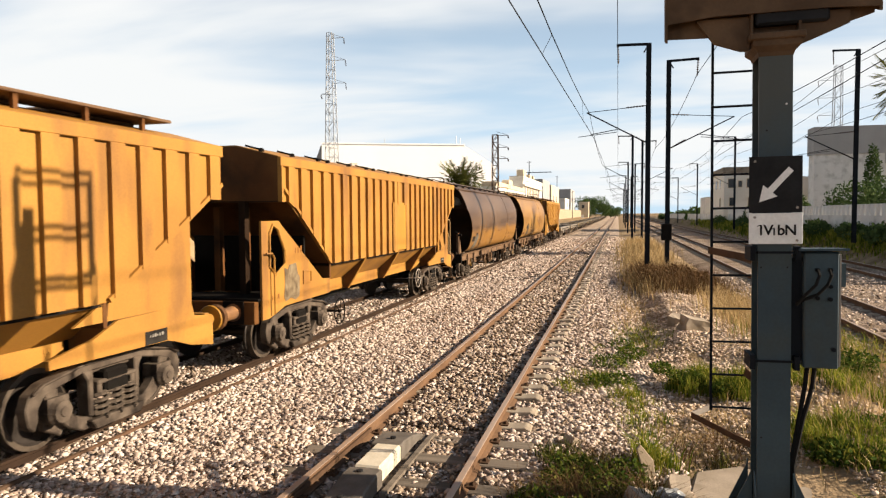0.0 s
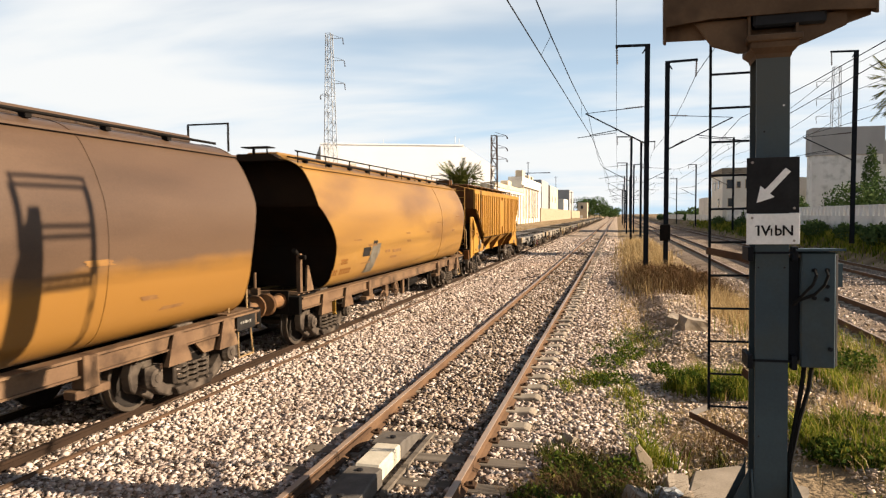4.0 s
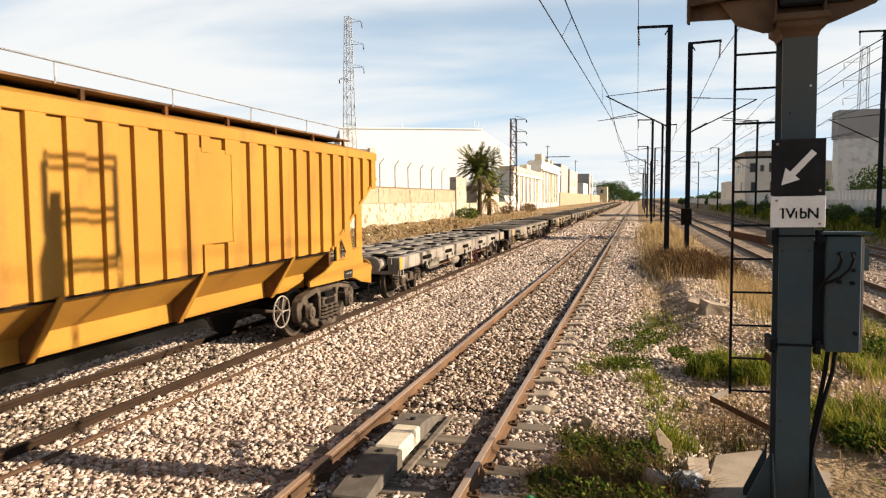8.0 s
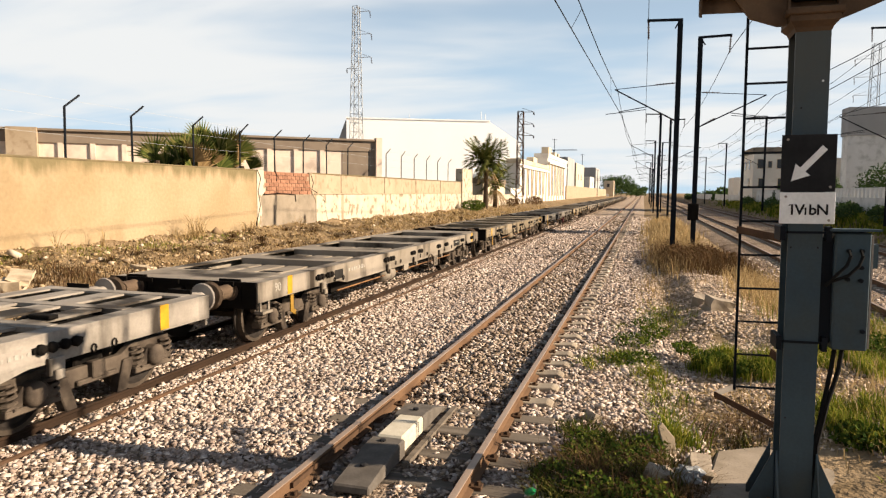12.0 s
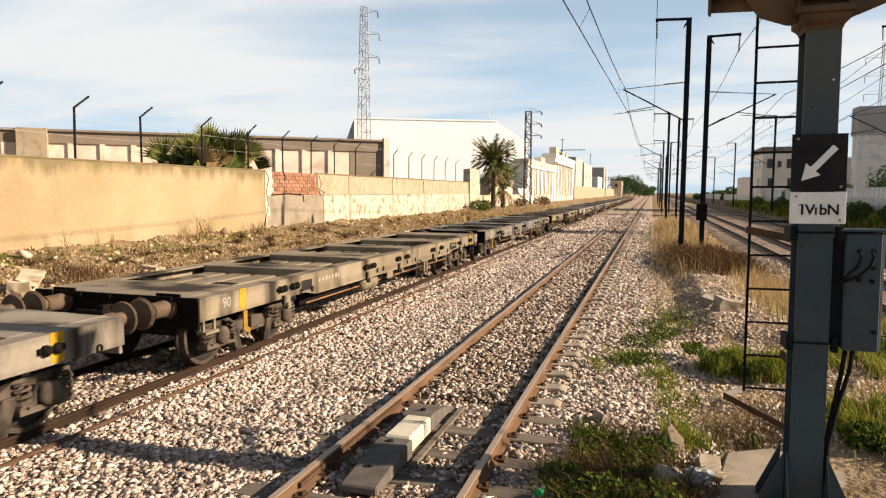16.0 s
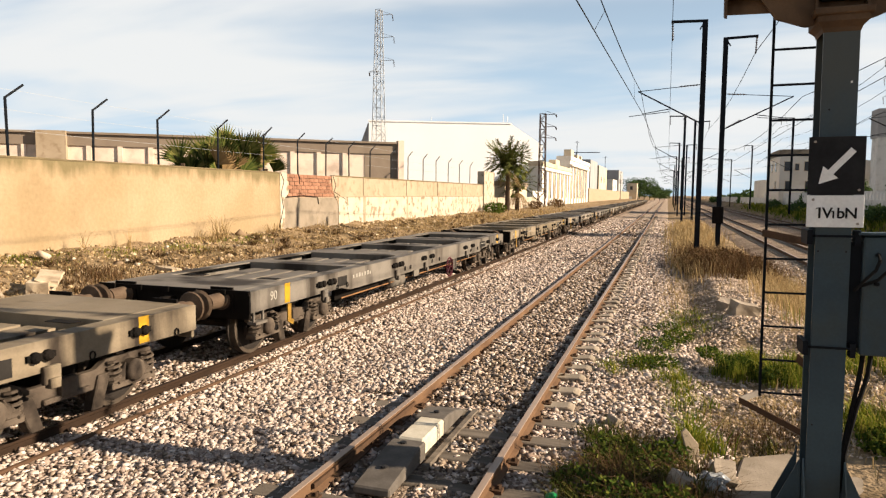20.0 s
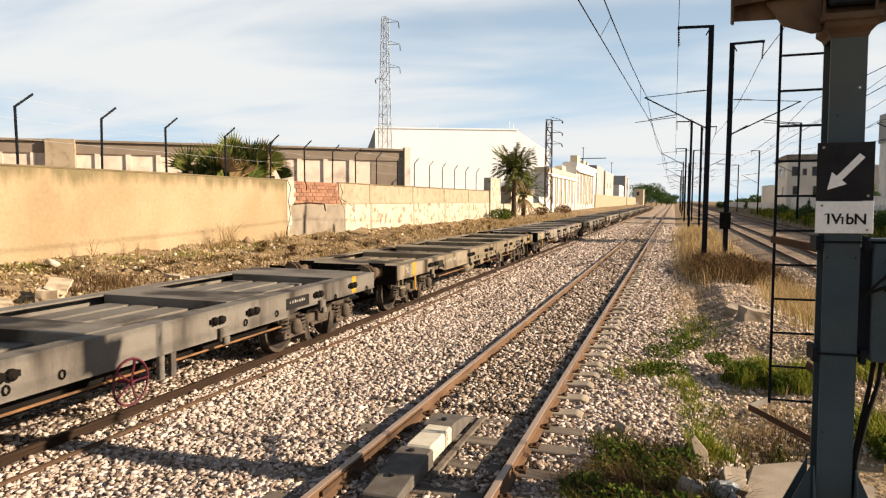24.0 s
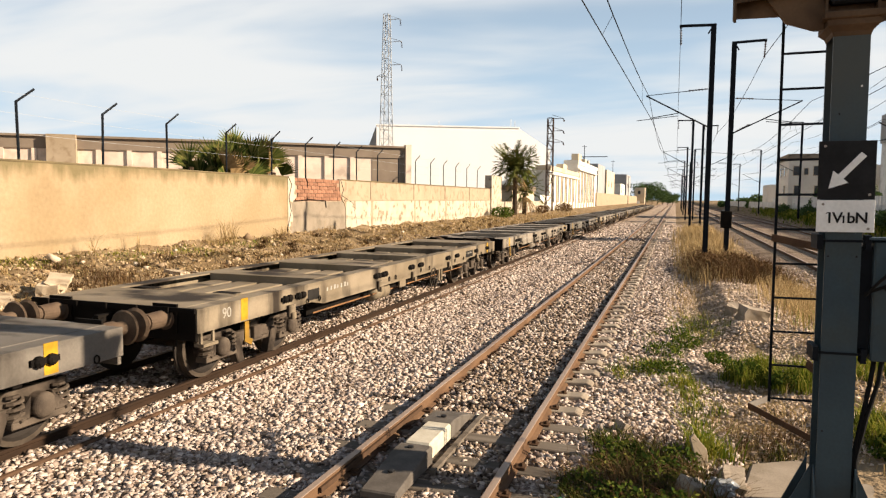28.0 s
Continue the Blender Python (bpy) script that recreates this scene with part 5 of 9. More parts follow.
        part("roof_handrail", bm, M_GRIME_SHADE, e, "dark roof handrail")
    bm = bmesh.new()
    plate(bm, [(-0.62, 3.7), (0.62, 3.7), (0.36, 3.84), (-0.36, 3.84)], "y", 0.66, 0.98)
    part("end_hood", bm, M_END, e)
    bm = bmesh.new()
    if front_rail:
        pipe(bm, [(0.42, 0.8, 3.75), (0.38, 0.8, 4.0), (0.3, 0.8, 4.05), (-0.3, 0.8, 4.05), (-0.38, 0.8, 4.0), (-0.42, 0.8, 3.75)], 0.018, 6)
    else:
        bar(bm, (-0.3, 0.85, 3.98), (0.3, 0.85, 3.98), 0.3, 0.02)
        rod(bm, (-0.1, 0.85, 3.82), (-0.1, 0.85, 3.98), 0.03, 6)
        rod(bm, (0.2, 0.85, 3.82), (0.2, 0.85, 3.98), 0.015, 5)
    part("end_roof_rail", bm, M_GRIME_SHADE, e, "dark roof-end step")
    bm = bmesh.new()
    pipe(bm, [(0.85, 13.9, 3.66), (0.85, 13.9, 4.12), (0.1, 13.9, 4.12), (0.1, 13.9, 3.8)], 0.018, 6)
    part("end_roof_rail", bm, M_GRIME_SHADE, e, "bent tube rail on the roof end")
    # underframe
    for s in (-1, 1):
        bm = bmesh.new()
        a, b = sorted((s * 1.22, s * 1.26))
        plate(bm, [(s * x, z) for x, z in ((1.12, 0.80), (1.30, 0.80), (1.30, 0.825), (1.265, 0.825), (1.265, 1.01), (1.32, 1.01), (1.32, 1.04), (1.12, 1.04))], "y", 0.1, 14.0)
        bmesh.ops.recalc_face_normals(bm, faces=bm.faces)
        part("side_sill", bm, M_SILL_BROWN, e, "dusty channel side sill")
        for y in (1.1, 2.3, 11.8, 13.0):
            # flared saddle bracket from the sill down towards the bogie
            bm = bmesh.new()
            lo = [bm.verts.new((s * x, y + dy, z)) for x, dy, z in ((1.27, -0.26, 0.60), (1.27, 0.26, 0.60), (1.31, 0.10, 1.02), (1.31, -0.10, 1.02))]
            hi = [bm.verts.new((s * x, y + dy, z)) for x, dy, z in ((1.35, -0.26, 0.60), (1.35, 0.26, 0.60), (1.325, 0.10, 1.02), (1.325, -0.10, 1.02))]
            bm.faces.new(lo)
            bm.faces.new(hi[::-1])
            for k in range(4):
                bm.faces.new((lo[k], hi[k], hi[(k + 1) % 4], lo[(k + 1) % 4]))
            part("saddle_bracket", bm, M_SILL_BROWN, e)
        bm = bmesh.new()
        plate(bm, [(0.1, 0.8), (1.0, 0.8), (1.35, 0.56), (1.55, 0.56), (1.75, 0.78), (3.2, 0.78), (3.2, 0.84), (0.1, 0.84)], "x", s * 1.2, s * 1.24)
        part("bogie_guard", bm, M_SILL_BROWN, e)
        bm = bmesh.new()
        plate(bm, [(13.9, 0.8), (13.1, 0.8), (12.8, 0.6), (12.5, 0.6), (12.3, 0.78), (10.9, 0.78), (10.9, 0.84), (13.9, 0.84)], "x", s * 1.2, s * 1.24)
        part("bogie_guard", bm, M_SILL_BROWN, e)
    part("centre_sill", boxes((-0.28, 0.28, 0.1, 14.0, 0.66, 1.0)), M_GRIME_SHADE, e)
    part("hopper_outlet", boxes((-0.6, 0.6, 4.4, 9.6, 0.5, 1.1)), M_GRIME_SHADE, e, bevel=0.06)
    part("end_beam", boxes((-1.28, 1.28, 0.0, 0.12, 0.72, 1.06)), M_GRIME_SHADE, e, bevel=0.01)
    part("end_beam", boxes((-1.28, 1.28, 13.98, 14.1, 0.72, 1.06)), M_GRIME_SHADE, e, bevel=0.01)
    part("end_platform", boxes((-1.2, 1.2, 0.08, 0.9, 1.03, 1.06)), M_GRIME_SHADE, e)
    # added sheet, not a known part: blacks out the recess's far side
    bm = bmesh.new()
    plate(bm, [(0.5, 1.06), (L0 + 0.84, 1.06), (L0 + 0.84, 2.2), (L0 + 0.2, 2.78), (0.5, 2.78)], "x", -1.30, -1.27)
    part("end_screen", bm, M_END, e, "dark sheet added to close the far side of the end recess")
    part("end_platform", boxes((-1.2, 1.2, 13.2, 14.0, 1.03, 1.06)), M_SILL_BROWN, e)
    bm = bmesh.new()
    rod(bm, (0.30, 0.1, 1.05), (0.30, 0.1, 1.5), 0.03, 8)
    box(bm, 0.22, 0.38, 0.06, 0.16, 1.05, 1.2)
    part("brake_pillar", bm, M_SILL_BROWN, e, "short brake pillar on the end platform")
    for y in (0.2, 0.42, 0.64):
        part("platform_slat", boxes((-1.15, 1.15, y, y + 0.1, 1.062, 1.085)), M_SILL_BROWN, e)
    bm = bmesh.new()
    pipe(bm, [(1.1, 13.95, 1.03), (1.1, 13.95, 1.9), (1.02, 13.95, 1.98), (-1.0, 13.95, 1.98)], 0.018, 6)
    pipe(bm, [(1.1, 13.4, 1.03), (1.08, 13.4, 1.72), (1.0, 13.4, 1.78), (-0.9, 13.4, 1.78)], 0.016, 6)
    pipe(bm, [(1.12, 13.7, 1.03), (1.16, 13.95, 0.75), (1.2, 13.95, 0.32), (1.2, 13.5, 0.32), (1.2, 13.5, 0.75)], 0.016, 6)
    part("rear_handrail", bm, M_HANDRAIL, e, "yellowed tube handrail and step")
    part("stanchion", boxes((0.98, 1.06, 0.5, 0.6, 1.03, 1.85)), M_SILL_BROWN, e)
    bm = bmesh.new()
    plate(bm, [(0.92, 1.06), (1.24, 1.06), (1.02, 1.58), (0.96, 1.58)], "x", 0.96, 1.0)
    part("end_gusset", bm, M_SILL_BROWN, e, "triangular end gusset plate")
    if front_rail:
        bm = bmesh.new()
        plate(bm, [(-0.75, 2.95), (0.86, 2.95), (0.95, 3.02), (0.86, 3.22), (0.7, 3.3), (-0.7, 3.3)], "y", L0 + 0.735, L0 + 0.75)
        board = part("end_board", bm, M_PATCH_GREY, e, "dusty grey board on the wagon end")
        for k in range(6):
            part("writing", boxes((-0.5 + 0.2 * k, -0.42 + 0.2 * k, L0 + 0.73, L0 + 0.734, 3.04, 3.22)), M_PANEL_BLACK, board)
    bm = bmesh.new()
    rod(bm, (0.98, 0.52, 1.85), (0.98, 0.4, 1.92), 0.05, 8)
    rod(bm, (1.05, 0.5, 1.78), (1.18, 0.5, 1.78), 0.045, 8)
    part("tail_lamp_bracket", bm, M_GRIME_SHADE, e)
    bm = bmesh.new()
    bar(bm, (1.27, 1.62, 0.80), (1.27, 1.62, 0.55), 0.10, 0.02)
    bar(bm, (1.27, 1.58, 0.56), (1.27, 1.7, 0.50), 0.08, 0.02)
    part("brake_lever", bm, M_BRAKE_YELLOW, e, "yellow brake lever")
    # brake gear
    for y in (5.2, 6.0):
        part("gear_bracket", boxes((1.08, 1.2, y, y + 0.22, 0.45, 0.85)), M_SILL_BROWN, e, bevel=0.01)
    part("gear_bracket", boxes((1.16, 1.2, 7.2, 7.28, 0.4, 0.8)), M_BOGIE, e)
    part("brake_post", boxes((1.16, 1.24, 6.55, 6.7, 0.38, 0.8)), M_SILL_BROWN, e, bevel=0.01)
    handwheel(e, (1.28, 4.76, 0.42), M_SILL_BROWN, 0.24)
    handwheel(e, (1.28, 5.8, 0.58), M_SILL_BROWN, 0.2)
    for y in (3.72, 10.2):
        part("jacking_bracket", boxes((1.16, 1.345, y - 0.12, y + 0.12, 0.66, 1.045), (1.12, 1.30, y - 0.2, y + 0.34, 0.56, 0.66)), M_SILL_BROWN, e, bevel=0.012)
    bm = bmesh.new()
    rod(bm, (0.9, 7.5, 0.6), (0.9, 8.6, 0.6), 0.17, 14)
    part("air_tank", bm, M_GRIME_SHADE, e)
    # repainted patches follow the curve of the side
    def curve_x(z):
        for (a, za), (b, zb) in zip(fine, fine[1:]):
            if za <= z <= zb:
                return a + (b - a) * (z - za) / (zb - za)
        return 1.4
    def curved(name, y0, y1, z0, z1, material, lab, skew=0.0):
        bm = bmesh.new()
        nz = 6
        rows_ = []
        for k in range(nz + 1):
            z = z0 + (z1 - z0) * k / nz
            x = curve_x(z) + 0.008
            rows_.append((bm.verts.new((x, y0 + skew * k / nz + 0.02 * math.sin(k * 2.2), z)), bm.verts.new((x, y1 + skew * k / nz + 0.03 * math.sin(k * 1.7 + 1), z))))
        for (a, b), (c, d) in zip(rows_, rows_[1:]):
            bm.faces.new((a, b, d, c))
        part(name, bm, material, e, lab)
    y, z = patch_at
    curved("black_plate", y - 0.1, y + 0.38, z - 0.19, z + 0.02, M_PANEL_BLACK, "black painted square", 0.04)
    curved("paint_patch", y + 0.2, y + 0.78, z - 0.60, z + 0.08, M_PATCH_GREY, "patch of grey overpaint", 0.36)
    curved("black_plate", y + 0.52, y + 0.80, z + 0.05, z + 0.16, M_PANEL_BLACK, "black painted smear", 0.05)
    g = np.random.default_rng(int(u0))
    for k in range(12):
        ya, za, w, hh = g.uniform(2.0, 12.6), g.uniform(1.3, 2.1 if front_rail else 2.8), g.uniform(0.15, 0.9), g.uniform(0.02, 0.09)
        curved("scuff", ya, ya + w, za, za + hh, M_SCUFF, "brown scuff mark", g.uniform(-0.1, 0.1))
    for k in range(5 if y > 2.5 else 0):
        curved("writing", y - 1.33 + 0.075 * k, y - 1.28 + 0.075 * k, z - 0.29, z - 0.17, M_MARK_BROWN, "")
    for k in range(10 if y > 2.5 else 0):
        if k != 3:
            curved("writing", y - 1.73 + 0.107 * k, y - 1.66 + 0.107 * k, z - 0.51, z - 0.38, M_MARK_BROWN, "")
    part("lettering_panel", boxes((1.30, 1.31, 13.3, 13.85, 0.78, 1.0)), M_PANEL_BLACK, e, "dark panel with white marks")
    bars_of_writing(e, "writing", 1.311, 13.4, 0.88, 0.34, 0.06, 5, M_MARK_WHITE)
    cast_bogie(e, 1.72)
    cast_bogie(e, 12.4)
    buffers(e, 0.0, -1, M_BUFFER)
    buffers(e, 14.1, 1, M_BUFFER)
    return e


def flat_wagon(u0, L, paint, label, plated=True, detail=True, red_wheel=None):
    """Skeleton container flat: two deep side sills, cross members and a slatted deck."""
    e = thing("container_flat", label, "flat wagon", (TRAIN_X, u0, 0), "container flats")
    hw, top = 1.36, 1.12
    for s in (-1, 1):
        bm = bmesh.new()
        a, b = sorted((s * (hw - 0.03), s * hw))
        plate(bm, [(0, 0.80), (2.9, 0.80), (3.3, 0.72), (L - 3.3, 0.72), (L - 2.9, 0.80), (L, 0.80), (L, top), (0, top)], "x", a, b)
        c, d = sorted((s * (hw - 0.26), s * (hw - 0.002)))
        box(bm, c, d, 0, L, top - 0.03, top - 0.004)
        part("side_sill", bm, paint, e, bevel=0.005)
    # plated flats: front beam near black, its shade put into the colour
    part("end_beam", boxes((-hw + 0.03, hw - 0.03, 0.0, 0.05, 0.70, top - 0.03)), paint if not plated else M_GRIME_SHADE, e, bevel=0.008)
    part("end_beam", boxes((-hw + 0.03, hw - 0.03, L - 0.05, L, 0.70, top - 0.03)), paint, e, bevel=0.008)
    part("centre_sill", boxes((-0.3, 0.3, 0.06, L - 0.06, 0.58, 0.80)), M_GRIME_SHADE, e)
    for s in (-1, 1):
        part("inner_longitudinal", boxes((s * 0.98 - 0.03, s * 0.98 + 0.03, 3.3, L - 3.3, 0.46, 0.84)), M_GRIME_SHADE, e)
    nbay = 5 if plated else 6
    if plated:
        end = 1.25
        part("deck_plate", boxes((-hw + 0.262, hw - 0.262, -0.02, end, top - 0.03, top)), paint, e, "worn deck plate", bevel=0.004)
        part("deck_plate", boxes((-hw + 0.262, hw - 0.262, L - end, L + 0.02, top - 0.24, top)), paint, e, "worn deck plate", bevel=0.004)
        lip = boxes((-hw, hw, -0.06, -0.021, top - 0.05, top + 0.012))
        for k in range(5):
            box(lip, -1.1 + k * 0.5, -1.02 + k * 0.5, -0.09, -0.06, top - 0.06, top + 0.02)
        part("end_lip", lip, M_GRIME_SHADE, e)
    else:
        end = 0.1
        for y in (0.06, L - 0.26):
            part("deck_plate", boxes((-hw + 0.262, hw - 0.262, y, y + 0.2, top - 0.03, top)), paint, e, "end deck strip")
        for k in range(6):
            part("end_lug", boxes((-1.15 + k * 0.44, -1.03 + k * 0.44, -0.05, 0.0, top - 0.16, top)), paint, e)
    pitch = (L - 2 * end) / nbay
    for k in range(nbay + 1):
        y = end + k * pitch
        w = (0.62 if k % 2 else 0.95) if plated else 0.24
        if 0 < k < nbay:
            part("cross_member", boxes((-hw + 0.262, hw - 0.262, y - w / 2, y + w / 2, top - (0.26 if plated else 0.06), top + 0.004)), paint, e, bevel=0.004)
        part("cross_beam", boxes((-hw + 0.04, hw - 0.04, y - 0.05, y + 0.05, 0.76, top - 0.25)), M_GRIME_SHADE, e)
    # longitudinal slats, bay by bay, leaving dark gaps
    for k in range(nbay):
        y0, y1 = end + k * pitch, end + (k + 1) * pitch
        g0 = y0 + (0.34 if plated else 0.12)
        g1 = y1 - (0.30 if plated else 0.12)
        if plated:
            spans = [(-1.0, -0.6), (-0.47, -0.06), (0.06, 0.47), (0.6, 1.0)]
        else:
            spans = [(-0.80, -0.50), (-0.18, 0.18), (0.50, 0.80)]
        for a, b in spans:
            if plated:
                w = (b - a) / 2
                bm = boxes((a, b, y0 + 0.06, y1 - 0.06, top - 0.15, top - 0.12), (a + w - 0.02, a + w + 0.02, y0 + 0.3, y1 - 0.3, top - 0.34, top - 0.15))
                part("deck_beam", bm, paint, e)
            else:
                part("deck_beam", boxes((a, b, y0 + 0.1, y1 - 0.1, top - 0.035, top - 0.006)), paint, e)
        if not plated:
            m = (y0 + y1) / 2
            part("cross_rail", boxes((-hw + 0.262, hw - 0.262, m - 0.09, m + 0.09, top - 0.06, top + 0.002)), paint, e)
            for x in (-1.0, 0.55):
                part("container_lug", boxes((x, x + 0.3, y0 + 0.25, y0 + 0.38, top, top + 0.05)), M_GRIME_SHADE, e, bevel=0.01)
        elif k in (0, nbay - 1):
            yy = y0 + 0.12 if k == 0 else y1 - 0.28
            for x in (-0.9, 0.55):
                part("rope_hole", boxes((x, x + 0.38, yy, yy + 0.16, top - 0.004, top + 0.002)), M_GRIME_SHADE, e)
    if detail:
        # container lock brackets along the near side
        ys = [2.1, 2.5, 5.5, 5.85, 7.4, 8.0, L - 5.0, L - 4.2, L - 2.3, L - 1.0] if plated else [2.1, 2.5, 4.4, 4.75, 6.64, 6.94, 9.0, 9.25, L - 2.7, L - 2.4]
        for s in (-1, 1):
            for k, y in enumerate(ys):
                def lock():
                    bm = bmesh.new()
                    for dy in (-0.07, 0.07):
                        lathe(bm, [(0, 0.055), (0.05, 0.055), (0.07, 0.03)], (0, dy, 0), "x", 10)
                        pipe(bm, [(0.04, dy + 0.05 * math.cos(a), 0.05 * math.sin(a)) for a in [j * math.tau / 8 for j in range(9)]], 0.012, 4)
                    box(bm, 0, 0.03, -0.16, 0.16, -0.03, 0.03)
                    return bm
                ob = shared_part("lock", "container_lock", lock, M_GRIME_SHADE, e, (s * hw, y, 0.97))
                if s < 0:
                    ob.rotation_euler = (0, 0, math.pi)
                if k % 2 == 0:
                    def hang():
                        bm = bmesh.new()
                        box(bm, 0, 0.05, -0.1, 0.1, -0.16, 0.02)
                        box(bm, 0.0, 0.09, -0.06, 0.06, -0.2, -0.1)
                        return bm
                    ob = shared_part("hang" + paint.name, "lashing_bracket", hang, paint, e, (s * hw, y + 0.1, 0.84), bevel=0.008)
                    if s < 0:
                        ob.rotation_euler = (0, 0, math.pi)
                def ring():
                    bm = bmesh.new()
                    return pipe(bm, [(0.015, 0.035 * math.cos(a), 0.045 * math.sin(a)) for a in [j * math.tau / 8 for j in range(9)]], 0.009, 4)
                shared_part("ring", "lashing_ring", ring, M_GRIME_SHADE, e, (s * hw, y + 0.62, 0.84))
        for y0, side in ((0.92 if plated else 0.03, 1), (L - 1.0, 1)):
            part("yellow_mark", boxes((hw, hw + 0.004, y0, y0 + 0.16, 0.82, top + 0.01)), M_MARK_YELLOW, e, "yellow end-of-loading stripe")
        for y, w in ((1.27 if not plated else 2.75, 0.38), (L - 3.3, 0.7)):
            part("lettering_panel", boxes((hw + 0.001, hw + 0.006, y, y + w, 0.84, 1.02)), M_PANEL_BLACK if plated else M_PALE_STEEL, e, "painted lettering panel")
        bars_of_writing(e, "writing", hw + 0.007, L - 3.2, 0.93, 0.5, 0.06, 7, M_MARK_WHITE)
        bars_of_writing(e, "writing", hw + 0.001, 3.4, 0.93, 0.9, 0.10, 7, M_MARK_WHITE)
        bars_of_writing(e, "writing", hw + 0.004, 5.5, 0.93, 0.25, 0.05, 4, M_MARK_WHITE)
        if plated:
            bm = bmesh.new()
            bar(bm, (hw + 0.02, 1.02, 0.80), (hw + 0.02, 1.02, 0.55), 0.02, 0.10)
            bar(bm, (hw + 0.02, 0.98, 0.56), (hw + 0.02, 1.14, 0.48), 0.02, 0.08)
            part("brake_lever", bm, M_BRAKE_YELLOW, e, "yellow brake lever")
        else:
            part("number_board", boxes((hw + 0.005, hw + 0.02, 2.53, 3.53, 0.59, 0.85)), M_PATCH_GREY, e, "grey number board with white marks", bevel=0.003)
            bars_of_writing(e, "writing", hw + 0.021, 2.60, 0.66, 0.85, 0.14, 8, M_MARK_WHITE)
        part("side_step", boxes((hw - 0.1, hw + 0.05, 0.05, 0.35, 0.62, 0.66), (hw - 0.03, hw, 0.06, 0.1, 0.64, 0.82), (hw - 0.03, hw, 0.3, 0.34, 0.64, 0.82)), paint, e)
        bm = bmesh.new()
        rod(bm, (1.05, 5.85, 0.55), (1.05, 6.55, 0.55), 0.17, 16)
        part("air_tank", bm, paint, e, "cylindrical air tank", smooth=True)
        bm = bmesh.new()
        rod(bm, (0.9, 3.2, 0.5), (0.9, L - 3.2, 0.5), 0.025, 6)
        rod(bm, (0.5, 3.2, 0.42), (0.5, L - 3.2, 0.42), 0.02, 6)
        part("brake_rod", bm, M_GRIME_SHADE, e)
        bm = bmesh.new()
        rod(bm, (1.2, 3.2, 0.56), (1.2, L - 3.2, 0.56), 0.016, 6)
        part("air_pipe", bm, M_BUFFER, e, "thin pale air pipe under the sill")
        yw = red_wheel or 8.94
        handwheel(e, (hw + 0.02, yw, 0.54), M_WHEEL_RED if red_wheel else M_BOGIE, 0.26)
        if plated:
            for y in (yw + 0.5, yw + 0.7):
                part("gear_post", boxes((hw - 0.08, hw - 0.02, y, y + 0.09, 0.42, 0.74)), paint, e, bevel=0.008)
        else:
            part("gear_post", boxes((hw - 0.08, hw - 0.02, yw - 0.42, yw - 0.3, 0.42, 0.74)), paint, e, bevel=0.008)
        if not plated:
            part("gear_post", boxes((hw - 0.07, hw - 0.01, yw - 0.44, yw - 0.34, 0.28, 0.42)), M_BRAKE_YELLOW, e, "yellow gear post end", bevel=0.008)
        part("hanging_plate", boxes((hw - 0.02, hw + 0.02, 6.7, 7.05, 0.58, 0.74)), paint, e, bevel=0.008)
        if not plated:
            part("gear_case", boxes((hw - 0.35, hw - 0.1, yw - 1.5, yw - 1.25, 0.22, 0.62)), M_GRIME_SHADE, e, bevel=0.02)
        if plated:
            txt = bpy.data.curves.new("load_figure", "FONT")
            txt.body, txt.size, txt.extrude = "90", 0.2, 0.001
            txt.materials.append(M_MARK_WHITE)
            ob = new("load_figure", txt)
            ob.parent = e
            ob.matrix_basis = Matrix.Translation((hw + 0.003, 0.5, 0.92)) @ Euler((radians(90), 0, radians(90))).to_matrix().to_4x4()
    plate_bogie(e, 1.72)
    plate_bogie(e, L - 1.72)
    buffers(e, 0.0, -1, M_BUFFER_DUSTY if plated else M_PALE_STEEL)
    buffers(e, L, 1, M_BUFFER_DUSTY if plated else M_PALE_STEEL)
    return e


TRAIN = [
    (-4.70, hopper(-4.70, M_YELLOW_OLD, "faded orange ribbed hopper wagon with a rusty roof walkway", walk_board=True, railing=False, closed_rear=True)),
    (10.10, hopper(10.10, M_YELLOW_OLD, "orange-yellow ribbed hopper wagon with clamped roof hatches", railing=False, panel=(6.94, 8.04, 1.64, 2.92))),
    (25.42, barrel(25.42, M_BROWN_BARREL, "brown round-sided grain hopper wagon, orange in its lower half", True, (1.95, 1.66))),
    (40.95, barrel(40.95, M_ORANGE_BARREL, "dusty orange round-sided grain hopper wagon", False, (3.25, 1.82))),
    (56.20, hopper(56.20, M_YELLOW, "bright yellow ribbed hopper wagon with an end ladder")),
    (71.50, flat_wagon(71.50, 14.0, M_FLAT_LIGHT, "worn grey skeleton container flat wagon, empty", plated=False, red_wheel=8.2)),
    (86.74, flat_wagon(86.74, 14.7, M_FLAT_TAN, "pale grey container flat wagon with a slatted deck, empty")),
    (102.80, flat_wagon(102.80, 15.05, M_FLAT_BROWN, "dirty olive-tan container flat wagon with a slatted deck, empty")),
    (119.07, flat_wagon(119.07, 16.05, M_FLAT_DARK, "dull grey container flat wagon with a slatted deck, empty", red_wheel=9.5)),
    (136.35, flat_wagon(136.35, 15.05, M_FLAT_BROWN, "dirty olive-tan container flat wagon with a slatted deck, empty")),
]
NEAR_WAGONS = len(TRAIN)
_far = [flat_wagon(152.6, 15.05, M_FLAT_TAN, "pale grey container flat wagon in the rear of the train, empty"),
        flat_wagon(168.9, 15.05, M_FLAT_DARK, "dull grey container flat wagon in the rear of the train, empty")]
TRAIN += [(152.6, _far[0]), (168.9, _far[1])]
